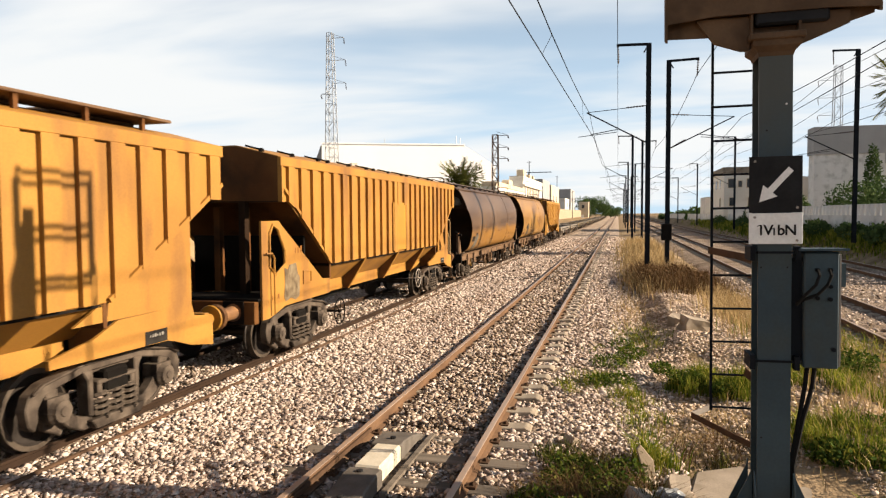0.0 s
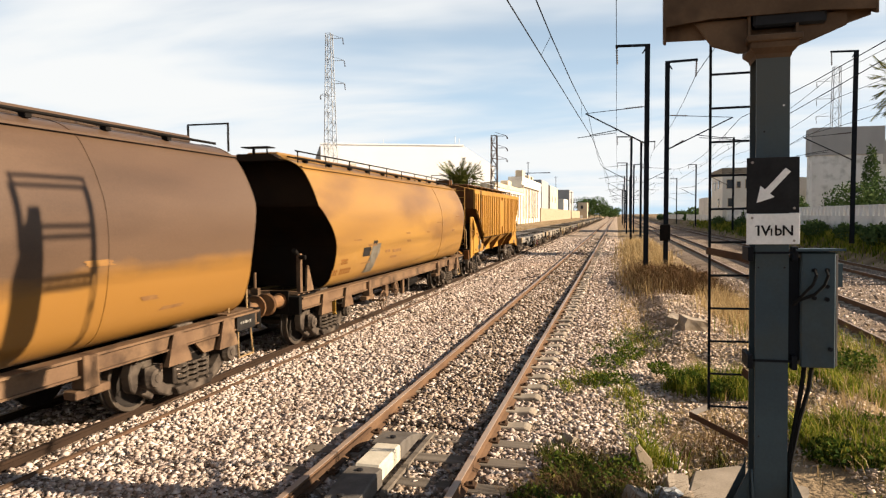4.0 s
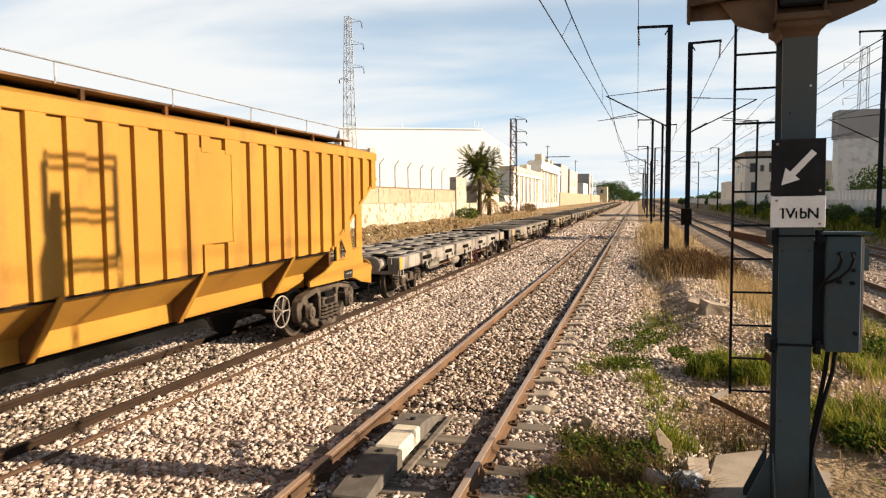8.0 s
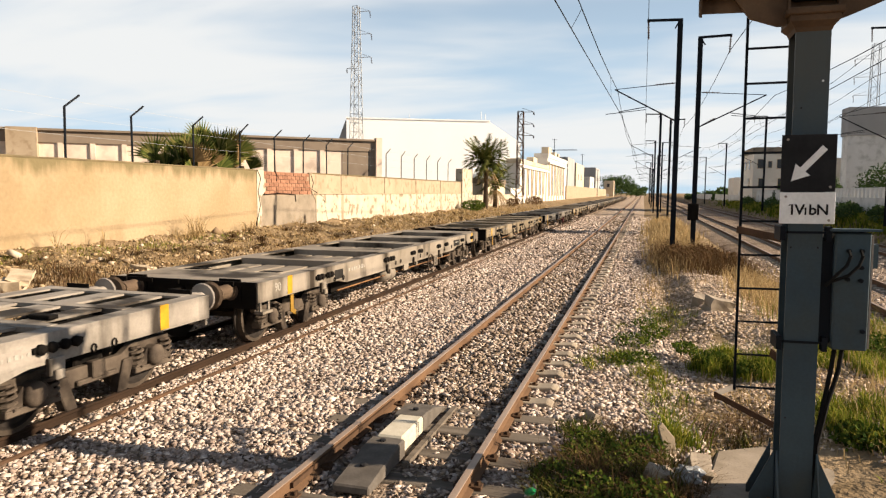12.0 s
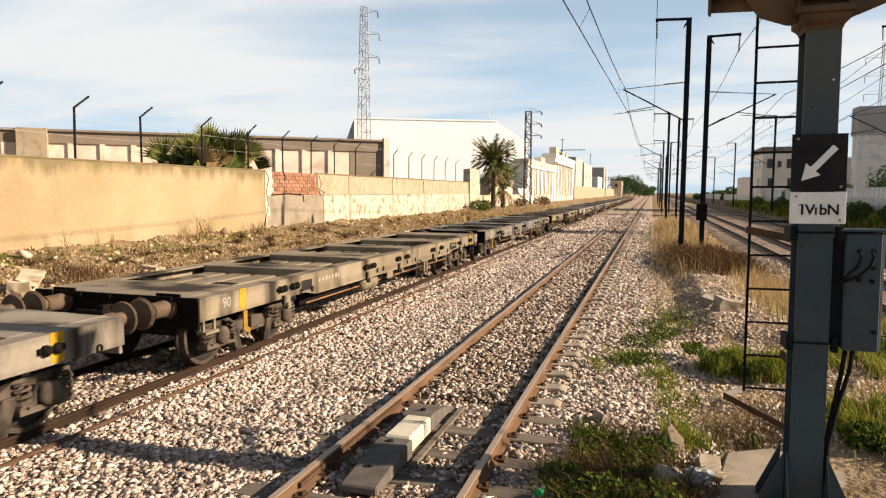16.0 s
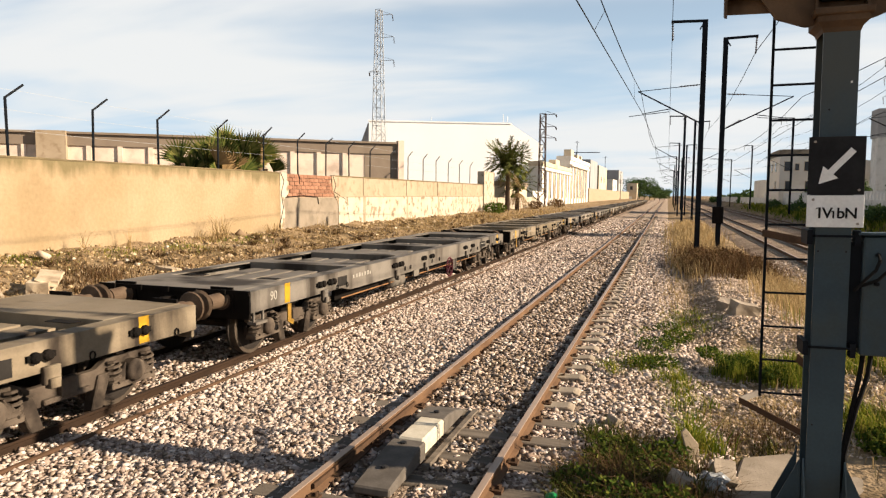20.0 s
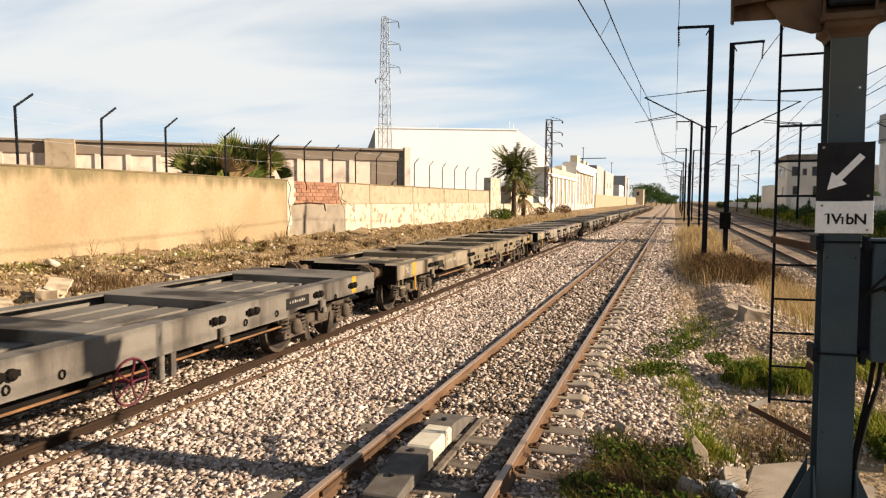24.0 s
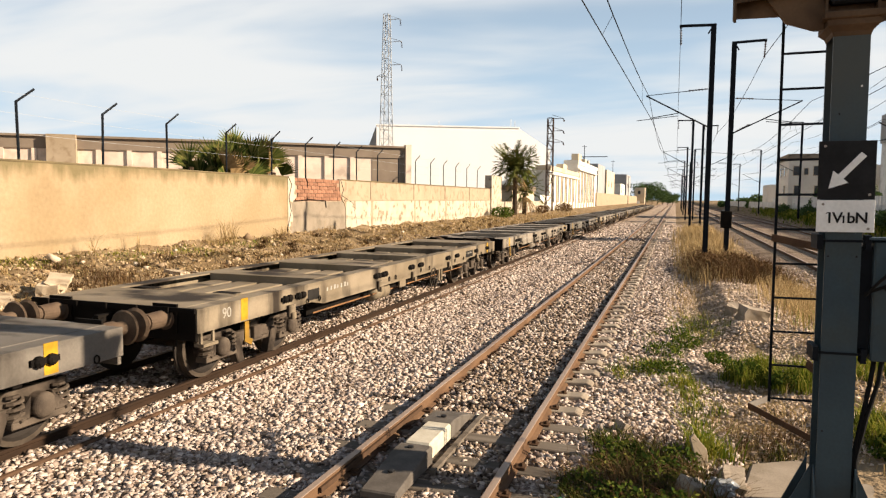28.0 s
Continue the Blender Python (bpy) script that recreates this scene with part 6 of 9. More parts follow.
for k in range(9):
    u = 185.2 + 16.3 * k
    TRAIN.append((u, copy_thing(_far[k % 2], pose(TRAIN_X, u, 0))))


# ---------------------------------------------------------------- signal beside the track
def h_column(bm, x, y, w, d, z0, z1, tf=0.02, tw=0.014):
    """An H-section column: flanges across x, web along y."""
    a, b, c = w / 2, tw / 2, d / 2
    half = [(a, -c), (a, -c + tf), (b, -c + tf), (b, c - tf), (a, c - tf), (a, c)]
    plate(bm, [(x + u, y + v) for u, v in half] + [(x - u, y + v) for u, v in half[::-1]], "z", z0, z1)
    bmesh.ops.recalc_face_normals(bm, faces=bm.faces)
    return bm


def signal():
    e = thing("railway_signal", "grey-green steel railway signal mast with a maintenance cage, ladder and cabinet", "railway signal", (1.362, 6.6, 0))
    e.rotation_euler = (0, radians(-0.63), 0)
    part("mast", h_column(bmesh.new(), 0, 0, 0.268, 0.30, -0.22, 4.0), M_SIGNAL, e)
    part("base_plate", boxes((-0.26, 0.26, -0.26, 0.26, -0.22, -0.19)), M_SIGNAL, e)
    for x in (-0.165, 0.155):
        for t in (-1, 1):
            bm = bmesh.new()
            plate(bm, [(t * a, b) for a, b in ((0.16, -0.19), (0.34, -0.19), (0.34, -0.12), (0.17, 0.32), (0.16, 0.32))], "x", x, x + 0.012)
            part("base_gusset", bm, M_SIGNAL, e, "welded base gusset")
    for y in (-0.1, 0.1):
        for t in (-1, 1):
            bm = bmesh.new()
            plate(bm, [(t * a, b) for a, b in ((0.16, -0.19), (0.36, -0.19), (0.36, -0.12), (0.17, 0.30))], "y", y, y + 0.012)
            part("base_gusset", bm, M_SIGNAL, e, "welded base gusset")
    for x in (-0.22, 0.22):
        for y in (-0.24, 0.24):
            bm = bmesh.new()
            rod(bm, (x, y, -0.19), (x, y, -0.08), 0.018, 6)
            lathe(bm, [(0, 0.03), (0.03, 0.03)], (x, y, -0.19), "z", 6)
            part("anchor_bolt", bm, M_RUSTY, e)
    # bands round the mast
    for z in (1.29, 2.24):
        bm = bmesh.new()
        box(bm, -0.165, 0.165, -0.162, -0.152, z, z + 0.02)
        box(bm, -0.20, -0.158, -0.18, 0.1, z - 0.06, z + 0.06)
        box(bm, 0.158, 0.20, -0.18, -0.08, z - 0.06, z + 0.06)
        part("clamp_band", bm, M_DARKSTEEL, e)
    # neck and cage
    bm = bmesh.new()
    rows = [(0.136, 3.93), (0.148, 3.965), (0.19, 4.01), (0.19, 4.06)]
    for (a, za), (b, zb) in zip(rows, rows[1:]):
        lo = [bm.verts.new((sx * a, sy * (a + 0.016), za)) for sx, sy in ((-1, -1), (1, -1), (1, 1), (-1, 1))]
        hi = [bm.verts.new((sx * b, sy * (b + 0.016), zb)) for sx, sy in ((-1, -1), (1, -1), (1, 1), (-1, 1))]
        for k in range(4):
            bm.faces.new((lo[k], lo[(k + 1) % 4], hi[(k + 1) % 4], hi[k]))
    part("neck", bm, M_CAGE, e, "flared mast head")
    part("collar", boxes((-0.22, 0.22, -0.23, 0.23, 4.06, 4.12)), M_CAGE, e, bevel=0.01)
    # wide signal head, open underneath, with ribs
    x0, x1, y0, y1 = -0.90, 0.80, -0.16, -0.02
    for a, b, za in ((x0, x0 + 0.02, 4.10), (x1 - 0.02, x1, 4.24)):
        bm = bmesh.new()
        plate(bm, [(y0, za), (y1, za + 0.05), (y1, 5.45), (y0, 5.45)], "x", a, b)
        part("head_side", bm, M_CAGE, e, "weathered sheet-steel side of the signal head")
    for y, low in ((y0, [(x0 + 0.021, 4.26), (-0.5, 4.30), (0.4, 4.30), (x1 - 0.021, 4.28)]), (y1 - 0.02, [(x0 + 0.021, 4.16), (-0.53, 4.15), (-0.45, 4.11), (-0.26, 4.03), (0.18, 4.06), (0.46, 4.16), (x1 - 0.021, 4.26)])):
        bm = bmesh.new()
        plate(bm, low + [(x1 - 0.021, 5.45), (x0 + 0.021, 5.45)], "y", y, y + 0.02)
        part("head_face", bm, M_CAGE, e, "weathered sheet-steel face of the signal head")
    # dark brackets that carry the head, one to each side of the mast
    for pts in ([(-0.64, 4.29), (-0.49, 4.08), (-0.27, 4.0), (-0.2, 4.01), (-0.2, 4.29)], [(0.2, 4.03), (0.26, 4.05), (0.46, 4.13), (0.58, 4.18), (0.58, 4.29), (0.2, 4.29)]):
        bm = bmesh.new()
        plate(bm, pts, "y", -0.10, -0.06)
        part("head_bracket", bm, M_CAGE, e, "brown sloping head bracket")
    for x in (-0.2, 0.18):
        part("head_rib", boxes((x, x + 0.02, -0.135, -0.041, 4.06, 4.4)), M_CAGE, e)
    part("head_floor", boxes((x0 + 0.022, x1 - 0.022, y0 + 0.022, y1 - 0.022, 4.44, 4.47)), M_CAGE, e)
    part("lamp_hood", boxes((-0.16, 0.42, y0 + 0.022, y1 - 0.022, 4.20, 4.42)), M_BLACK, e, "black lamp hood", bevel=0.02)
    # railed platform behind the head
    for x in (-0.13, 0.10):
        part("platform_edge", boxes((x, x + 0.04, -0.019, 0.80, 5.02, 5.06)), M_CAGE, e)
    part("platform_edge", boxes((-0.09, 0.10, 0.76, 0.80, 5.02, 5.06)), M_CAGE, e)
    for k in range(5):
        part("grating_bar", boxes((-0.09, 0.10, 0.2 + 0.12 * k, 0.212 + 0.12 * k, 5.03, 5.05)), M_CAGE, e)
    for x in (-0.13, 0.13):
        bm = bmesh.new()
        pipe(bm, [(x, -0.16, 5.45), (x, -0.16, 6.14), (x, 0.80, 6.14), (x, 0.80, 5.04)], 0.028, 6)
        rod(bm, (x, -0.16, 5.57), (x, 0.80, 5.57), 0.026, 6)
        part("platform_railing", bm, M_CAGE, e)
    # ladder on the far side
    bm = bmesh.new()
    bar(bm, (-0.40, 0.80, 0.58), (-0.385, 0.80, 5.02), 0.024, 0.024)
    part("ladder_stile", bm, M_DARKSTEEL, e, "thin dark ladder stile")
    bm = bmesh.new()
    bar(bm, (0.02, 0.80, 0.58), (0.035, 0.80, 5.02), 0.024, 0.024)
    part("ladder_stile", bm, M_DARKSTEEL, e, "thin dark ladder stile")
    for k in range(13):
        z = 0.615 + 0.338 * k
        bm = bmesh.new()
        rod(bm, (-0.40 + 0.0005 * k, 0.80, z), (0.03, 0.80, z), 0.012, 5)
        part("ladder_rung", bm, M_DARKSTEEL, e)
    for p, q, w in (((-0.05, 0.1, 0.42), (-0.58, 0.86, 0.50), 0.06), ((-0.05, 0.1, 2.16), (-0.42, 0.82, 2.22), 0.07), ((-0.05, 0.1, 1.02), (-0.16, 0.3, 1.1), 0.08), ((-0.58, 0.86, 0.50), (-0.38, 0.98, 0.56), 0.06)):
        bm = bmesh.new()
        bar(bm, p, q, 0.012, w)
        part("ladder_bracket", bm, M_PALE_STEEL if p[0] < -0.5 else M_RUSTY, e, "steel ladder bracket")
    # plates
    part("arrow_board", boxes((-0.215, 0.205, -0.19, -0.182, 2.595, 3.075)), M_BLACK, e, "black enamel board", bevel=0.002)
    bm = bmesh.new()
    a, b = Vector((0.115, 2.965)), Vector((-0.135, 2.685))
    d = (b - a).normalized()
    nrm = Vector((-d.y, d.x))
    m = a + d * 0.245
    pts = [a + nrm * 0.026, m + nrm * 0.026, m + nrm * 0.075, b, m - nrm * 0.075, m - nrm * 0.026, a - nrm * 0.026]
    plate(bm, [(p.x, p.y) for p in pts], "y", -0.195, -0.1905)
    part("arrow", bm, M_WHITE, e, "white slanting arrow")
    part("number_plate", boxes((-0.215, 0.210, -0.19, -0.182, 2.325, 2.59)), M_WHITE, e, "white enamel plate", bevel=0.002)
    for body, size, x in (("1", 0.125, -0.150), ("V", 0.125, -0.098), ("1", 0.085, -0.036), ("b", 0.125, 0.008), ("N", 0.125, 0.066)):
        txt = bpy.data.curves.new("plate_letter", "FONT")
        txt.body, txt.size, txt.extrude, txt.offset = body, size, 0.001, 0.0024
        txt.materials.append(M_BLACK)
        ob = new("plate_letter", txt)
        ob.parent = e
        ob.matrix_basis = Matrix.Translation((x, -0.193, 2.402)) @ Euler((radians(90), 0, 0)).to_matrix().to_4x4()
    for fx, top, w in ((-0.128, 2.492, 0.019), (-0.020, 2.463, 0.014)):
        bm = bmesh.new()
        plate(bm, [(fx, top), (fx - w, top - w * 0.55), (fx - w, top - w * 0.95), (fx, top - w * 0.5)], "y", -0.194, -0.192)
        part("plate_letter_flag", bm, M_BLACK, e)
    for px, pz in ((-0.17, 3.035), (0.165, 2.635), (-0.17, 2.555), (0.165, 2.355)):
        bm = bmesh.new()
        rod(bm, (px, -0.19, pz), (px, -0.2, pz), 0.011, 8)
        part("plate_bolt", bm, M_PALE_STEEL, e)
    for px, pz in ((-0.11, 2.12), (0.1, 2.12), (-0.1, 0.62), (-0.07, 3.3)):
        bm = bmesh.new()
        rod(bm, (px, -0.148, pz), (px, -0.153, pz), 0.008, 6)
        part("mast_hole", bm, M_BLACK, e)
    # white disc painted for bright sky seen through a mast hole
    bm = bmesh.new()
    rod(bm, (0.085, -0.148, 3.52), (0.085, -0.153, 3.52), 0.009, 8)
    part("mast_bolt", bm, M_WHITE, e, "small white disc for sky seen through a mast hole")
    # cabinet
    c = part("cabinet", boxes((0.23, 0.505, -0.16, 0.16, 1.25, 2.25)), M_SIGNAL, e, "grey sheet-steel relay cabinet", bevel=0.012)
    bm = bmesh.new()
    plate(bm, [(-0.22, 2.265), (0.24, 2.25), (0.24, 2.27), (-0.22, 2.285)], "x", 0.18, 0.56)
    part("cabinet_roof", bm, M_SIGNAL, c)
    part("cabinet_spine", boxes((0.14, 0.23, -0.1, 0.1, 1.3, 2.2)), M_DARKSTEEL, c)
    part("door_edge", boxes((0.506, 0.52, -0.15, 0.15, 1.27, 2.23)), M_PALE_STEEL, c)
    part("door_flap", boxes((0.521, 0.57, -0.1, 0.1, 1.95, 2.15)), M_SIGNAL, c)
    for px, pz in ((0.33, 1.86), (0.43, 1.96), (0.43, 1.85), (0.33, 2.1), (0.43, 2.1), (0.46, 1.42)):
        bm = bmesh.new()
        rod(bm, (px, -0.16, pz), (px, -0.19, pz), 0.018, 8)
        part("cable_gland", bm, M_DARKSTEEL, c)
    for k, px in enumerate((0.33, 0.42)):
        bm = bmesh.new()
        pipe(bm, [(px, -0.19, 2.1), (px, -0.24, 2.06), (px - 0.03, -0.25, 1.98), (px - 0.10, -0.24, 1.90), (0.16, -0.2, 1.80 + 0.02 * k)], 0.013, 6)
        part("jumper_cable", bm, M_CABLE, c)
    for k, px in enumerate((0.30, 0.36)):
        bm = bmesh.new()
        pipe(bm, [(px, 0, 1.25), (px - 0.02, 0.0, 1.05), (px - 0.07 - 0.03 * k, -0.02, 0.75), (px - 0.14 - 0.04 * k, -0.05, 0.35), (px - 0.17, -0.08, -0.2)], 0.019, 6)
        part("down_cable", bm, M_CABLE, c)


signal()
bm = bmesh.new()
plate(bm, [(0.62, 6.1), (2.2, 5.9), (2.25, 7.3), (1.35, 8.05), (0.85, 7.75), (0.7, 7.0)], "z", -0.5, -0.205)
solid("signal_plinth", bm, M_PLINTH, "broken pale concrete plinth under the signal", "plinth", bevel=0.03)


# ---------------------------------------------------------------- overhead line
def insulator(bm, p, q, n=7, r=0.055):
    p, q = Vector(p), Vector(q)
    rod(bm, p, q, 0.02, 6)
    for k in range(n):
        c = p.lerp(q, (k + 0.7) / (n + 0.4))
        d = (q - p).normalized() * 0.02
        rod(bm, c - d, c + d, r, 8, r * 0.5)


def line_mast(x, y, z0, z1, way, label, weights=False, reach=2.5):
    """A steel mast with a bracket arm for the feeder and a hinged cantilever; way is the side it reaches to."""
    e = thing("catenary_mast", label, "catenary mast", (x, y, z0), "overhead line masts")
    h = z1 - z0
    part("mast", h_column(bmesh.new(), 0, 0, 0.2, 0.22, -0.3, h, 0.014, 0.012), M_DARKSTEEL, e)
    bm = bmesh.new()
    bar(bm, (-way * 0.1, 0, h - 0.02), (way * 1.3, 0, h + 0.02), 0.08, 0.10)
    bar(bm, (way * 0.2, 0, h - 0.35), (way * 0.02, 0, h - 0.05), 0.05, 0.05)
    part("feeder_arm", bm, M_DARKSTEEL, e)
    bm = bmesh.new()
    insulator(bm, (way * 1.25, 0, h), (way * 1.22, 0, h - 0.75))
    part("feeder_insulator", bm, M_INSUL, e, "brown disc insulator string")
    zt, zs = 7.08 - z0, 5.5 - z0
    tip = (way * reach, 0, 6.88 - z0)
    bm = bmesh.new()
    bar(bm, (0, 0, zs), tip, 0.05, 0.05)
    rod(bm, (0, 0, zt), tip, 0.015, 5)
    bar(bm, (way * reach * 0.93, 0, 5.95 - z0), (way * reach * 0.45, 0, 6.15 - z0), 0.03, 0.03)
    bar(bm, (way * reach * 0.5, 0, 6.02 - z0), (way * (reach + 0.35), 0, 5.86 - z0), 0.025, 0.025)
    part("cantilever", bm, M_DARKSTEEL, e, "slanting cantilever arm")
    bm = bmesh.new()
    insulator(bm, (way * 0.15, 0, zt - 0.01), (way * 0.9, 0, zt - 0.06), 6, 0.05)
    part("tie_insulator", bm, M_INSUL, e)
    bm = bmesh.new()
    insulator(bm, (way * 0.12, 0, zs + 0.07), (way * 0.75, 0, zs + 0.42), 6, 0.055)
    part("strut_insulator", bm, M_INSUL, e)
    if weights:
        part("balance_weight", boxes((-0.28, 0.18, -0.35, -0.12, 1.35 - z0, 2.1 - z0)), M_GRIME_SHADE, e, "stack of black balance weights", bevel=0.02)
    return e


def wire(name, pts, r=0.012):
    bm = bmesh.new()
    pipe(bm, pts, r, 4)
    return solid(name, bm, M_CABLE, "thin dark overhead wire", "overhead wire", "overhead wires")


A_YS = [30.0, 65.0, 98.0, 132.0, 168.0, 205.0]
for k, y in enumerate(A_YS):
    line_mast(1.22 + 0.06 * k, y, 0, 9.62, -1, "dark steel overhead-line mast beside the weedy verge", reach=2.52)
B_YS = [33.0, 69.0, 100.0, 134.0, 170.0, 207.0]
for k, y in enumerate(B_YS):
    line_mast(2.22 + 0.05 * k, y, 0, 9.5, 1, "dark steel overhead-line mast with balance weights" if k == 0 else "dark steel overhead-line mast", weights=k == 0, reach=2.8)
for k, (x, y) in enumerate(((12.9, 43.0), (12.9, 84.0), (12.9, 122.0), (12.9, 160.0))):
    line_mast(x, y, 1.15 - 0.2 * k, 11.6 - 0.4 * k, -1, "dark steel overhead-line mast at the boundary wall", reach=2.6)


def catenary(sup, near_m, near_c, at_m, at_c, name="messenger_wire"):
    """Sagging messenger, level contact wire and droppers; both wires swing from side to side from mast to mast."""
    spans = [(-12.0, sup[0])] + list(zip(sup, sup[1:]))
    mes, con = [], []
    for i, (a, b) in enumerate(spans):
        m0, c0 = (near_m, near_c) if i == 0 else (at_m, at_c + 0.3 * ((i + 1) % 2))
        m1, c1 = at_m, at_c + 0.3 * (i % 2)
        for k in range(8):
            t = k / 8
            y = a + (b - a) * t
            mes.append((m0 + (m1 - m0) * t, y, 6.85 - 2.6 * t * (1 - t) * min(1.0, (b - a) / 40)))
            con.append((c0 + (c1 - c0) * t, y, 5.86))
    wire(name, mes, 0.012)
    wire("contact_wire", con, 0.011)
    for i in range(3, 30, 2):
        wire("dropper_wire", [mes[i], con[i]], 0.006)


catenary(A_YS, -1.52, -2.30, -1.18, -1.03)
catenary(B_YS, 5.9, 5.6, 5.35, 5.5)
for x, sup in ((-0.03, A_YS), (3.45, B_YS)):
    pts = []
    for a, b in zip([-12.0] + sup, sup):
        for k in range(6):
            t = k / 6
            pts.append((x, a + (b - a) * t, 8.85 - 2.0 * t * (1 - t)))
    wire("feeder_wire", pts, 0.014)
for x, z in ((11.6, 10.2), (11.9, 9.0), (12.6, 8.2), (10.4, 7.0)):
    pts = []
    for a, b in ((-10.0, 43.0), (43.0, 84.0), (84.0, 122.0)):
        for k in range(6):
            t = k / 6
            pts.append((x, a + (b - a) * t, z - 2.4 * t * (1 - t)))
    wire("feeder_wire", pts, 0.013)


# ---------------------------------------------------------------- east boundary and buildings
def east_wall():
    e = thing("wall_east", "pale trackside wall topped with spaced white panels", "wall", kind="structure")
    part("wall_base", boxes((16.0, 16.25, 20, 260, 0.2, 2.35)), M_BLOCKWALL, e)
    y = 30.0
    me = mesh_of("top_panel", boxes((16.02, 16.22, 0, 0.62, 2.35, 3.1)), M_BLOCKWALL, 0.02)
    while y < 130:
        ob = new("top_panel", me)
        ob.location = (0, y, 0)
        ob.parent = e
        y += 0.98


def block_building(name, label, x0, x1, y0, y1, z1, wall, wins=(), parapet=None, z0=0.0):
    """A flat-roofed block; wins are (face, along, z, width, height) openings with recessed panes."""
    e = thing(name, label, "building")
    part("wall", boxes((x0, x1, y0, y1, z0, z1)), wall, e)
    if parapet:
        part("parapet", boxes((x0 - 0.15, x1 + 0.15, y0 - 0.15, y1 + 0.15, z1 - parapet[0], z1 + 0.25)), parapet[1], e)
    part("roof", boxes((x0 + 0.3, x1 - 0.3, y0 + 0.3, y1 - 0.3, z1 + (0.26 if parapet else 0.01), z1 + (0.30 if parapet else 0.06))), M_RENDER_GREY, e)
    for face, a, z, w, h in wins:
        if face == "y":
            f = part("window", boxes((a - 0.08, a + w + 0.08, y0 - 0.06, y0 + 0.02, z - 0.08, z + h + 0.08)), M_HOUSE_C, e)
            part("pane", boxes((a, a + w, y0 - 0.075, y0 - 0.062, z, z + h)), M_WINDOW, f)
        else:
            xx = x1 if face == "x1" else x0
            s = 1 if face == "x1" else -1
            lo, hi = sorted((xx - s * 0.02, xx + s * 0.06))
            f = part("window", boxes((lo, hi, a - 0.08, a + w + 0.08, z - 0.08, z + h + 0.08)), M_HOUSE_C, e)
            lo, hi = sorted((xx + s * 0.062, xx + s * 0.075))
            part("pane", boxes((lo, hi, a, a + w, z, z + h)), M_WINDOW, f)
    return e


east_wall()
block_building("tall_silo_building", "tall grey and white windowless industrial block", 22.6, 30.0, 90, 92.5, 12.4, M_BLOCKWALL, parapet=(3.0, M_HOUSE_G))
block_building("low_industrial_block", "lower white industrial block with a grey top band", 30.6, 48, 92, 96, 10.9, M_BLOCKWALL, parapet=(2.6, M_HOUSE_G))
block_building("white_villa", "white three-storey house with dark windows", 15.4, 20.6, 110, 122, 9.1, M_HOUSE_W,
               [("y", 16.0, 6.3, 0.8, 1.3), ("y", 18.6, 6.3, 0.9, 1.3), ("y", 16.2, 3.6, 0.7, 1.2), ("y", 18.8, 3.4, 0.9, 1.4), ("y", 17.4, 6.4, 0.5, 0.9), ("x0", 113, 6.3, 1.0, 1.3), ("x0", 117, 6.3, 1.0, 1.3), ("x0", 113, 3.5, 1.0, 1.3)], parapet=(0.6, M_RENDER_GREY))
block_building("white_annex", "small white flat-roofed annex", 21.0, 24.5, 100, 108, 7.3, M_HOUSE_W, [("y", 22.0, 4.5, 0.9, 1.1)])
block_building("small_white_house", "small white house behind the trackside wall", 16.5, 24.0, 142, 150, 5.6, M_HOUSE_W, [("y", 18.0, 3.2, 0.9, 1.2), ("y", 20.5, 3.2, 0.9, 1.2)])
block_building("grey_depot", "long low grey depot behind the wall", 30, 60, 150, 170, 8.0, M_BLOCKWALL)


def lattice(name, label, x, y, z0, z1, w0, w1, arms, steps, material, r=0.05, category="lattice tower"):
    """A four-legged lattice mast with side arms at the given heights."""
    e = thing(name, label, category, (x, y, 0))
    for sx in (-1, 1):
        for sy in (-1, 1):
            bm = bmesh.new()
            rod(bm, (sx * w0, sy * w0, z0), (sx * w1, sy * w1, z1), r, 4)
            part("leg", bm, material, e)
    bm = bmesh.new()
    for k in range(steps):
        t0, t1 = k / steps, (k + 1) / steps
        wa, wb = w0 + (w1 - w0) * t0, w0 + (w1 - w0) * t1
        za, zb = z0 + (z1 - z0) * t0, z0 + (z1 - z0) * t1
        for s in (-1, 1):
            f = 1 if k % 2 else -1
            rod(bm, (-f * wa, s * wa, za), (f * wb, s * wb, zb), r * 0.6, 4)
            rod(bm, (s * wa, f * wa, za), (s * wb, -f * wb, zb), r * 0.6, 4)
            rod(bm, (-wb, s * wb, zb), (wb, s * wb, zb), r * 0.6, 4)
    part("bracing", bm, material, e)
    for z, reach, drop in arms:
        s = 1 if reach > 0 else -1
        bm = bmesh.new()
        rod(bm, (s * w1 * 0.5, 0, z), (reach, 0, z), r * 0.8, 4)
        rod(bm, (s * w1 * 0.5, 0, z + abs(reach) * 0.3), (reach, 0, z), r * 0.5, 4)
        a = part("arm", bm, material, e)
        if drop:
            bm = bmesh.new()
            insulator(bm, (reach, 0, z - 0.05), (reach + 0.1, 0, z - drop), 6, 0.11)
            part("insulator", bm, M_INSUL, a)
    return e


lattice("lattice_pylon", "pale lattice pylon behind the boundary wall", 30.5, 110, 0, 23.5, 0.75, 0.45, [(21.5, -2.6, 1.0), (19.0, -2.6, 1.0), (16.5, -2.6, 1.0), (14.0, 2.4, 1.0)], 16, M_GALV)


# ---------------------------------------------------------------- boundary wall on the bank
WX = -16.0


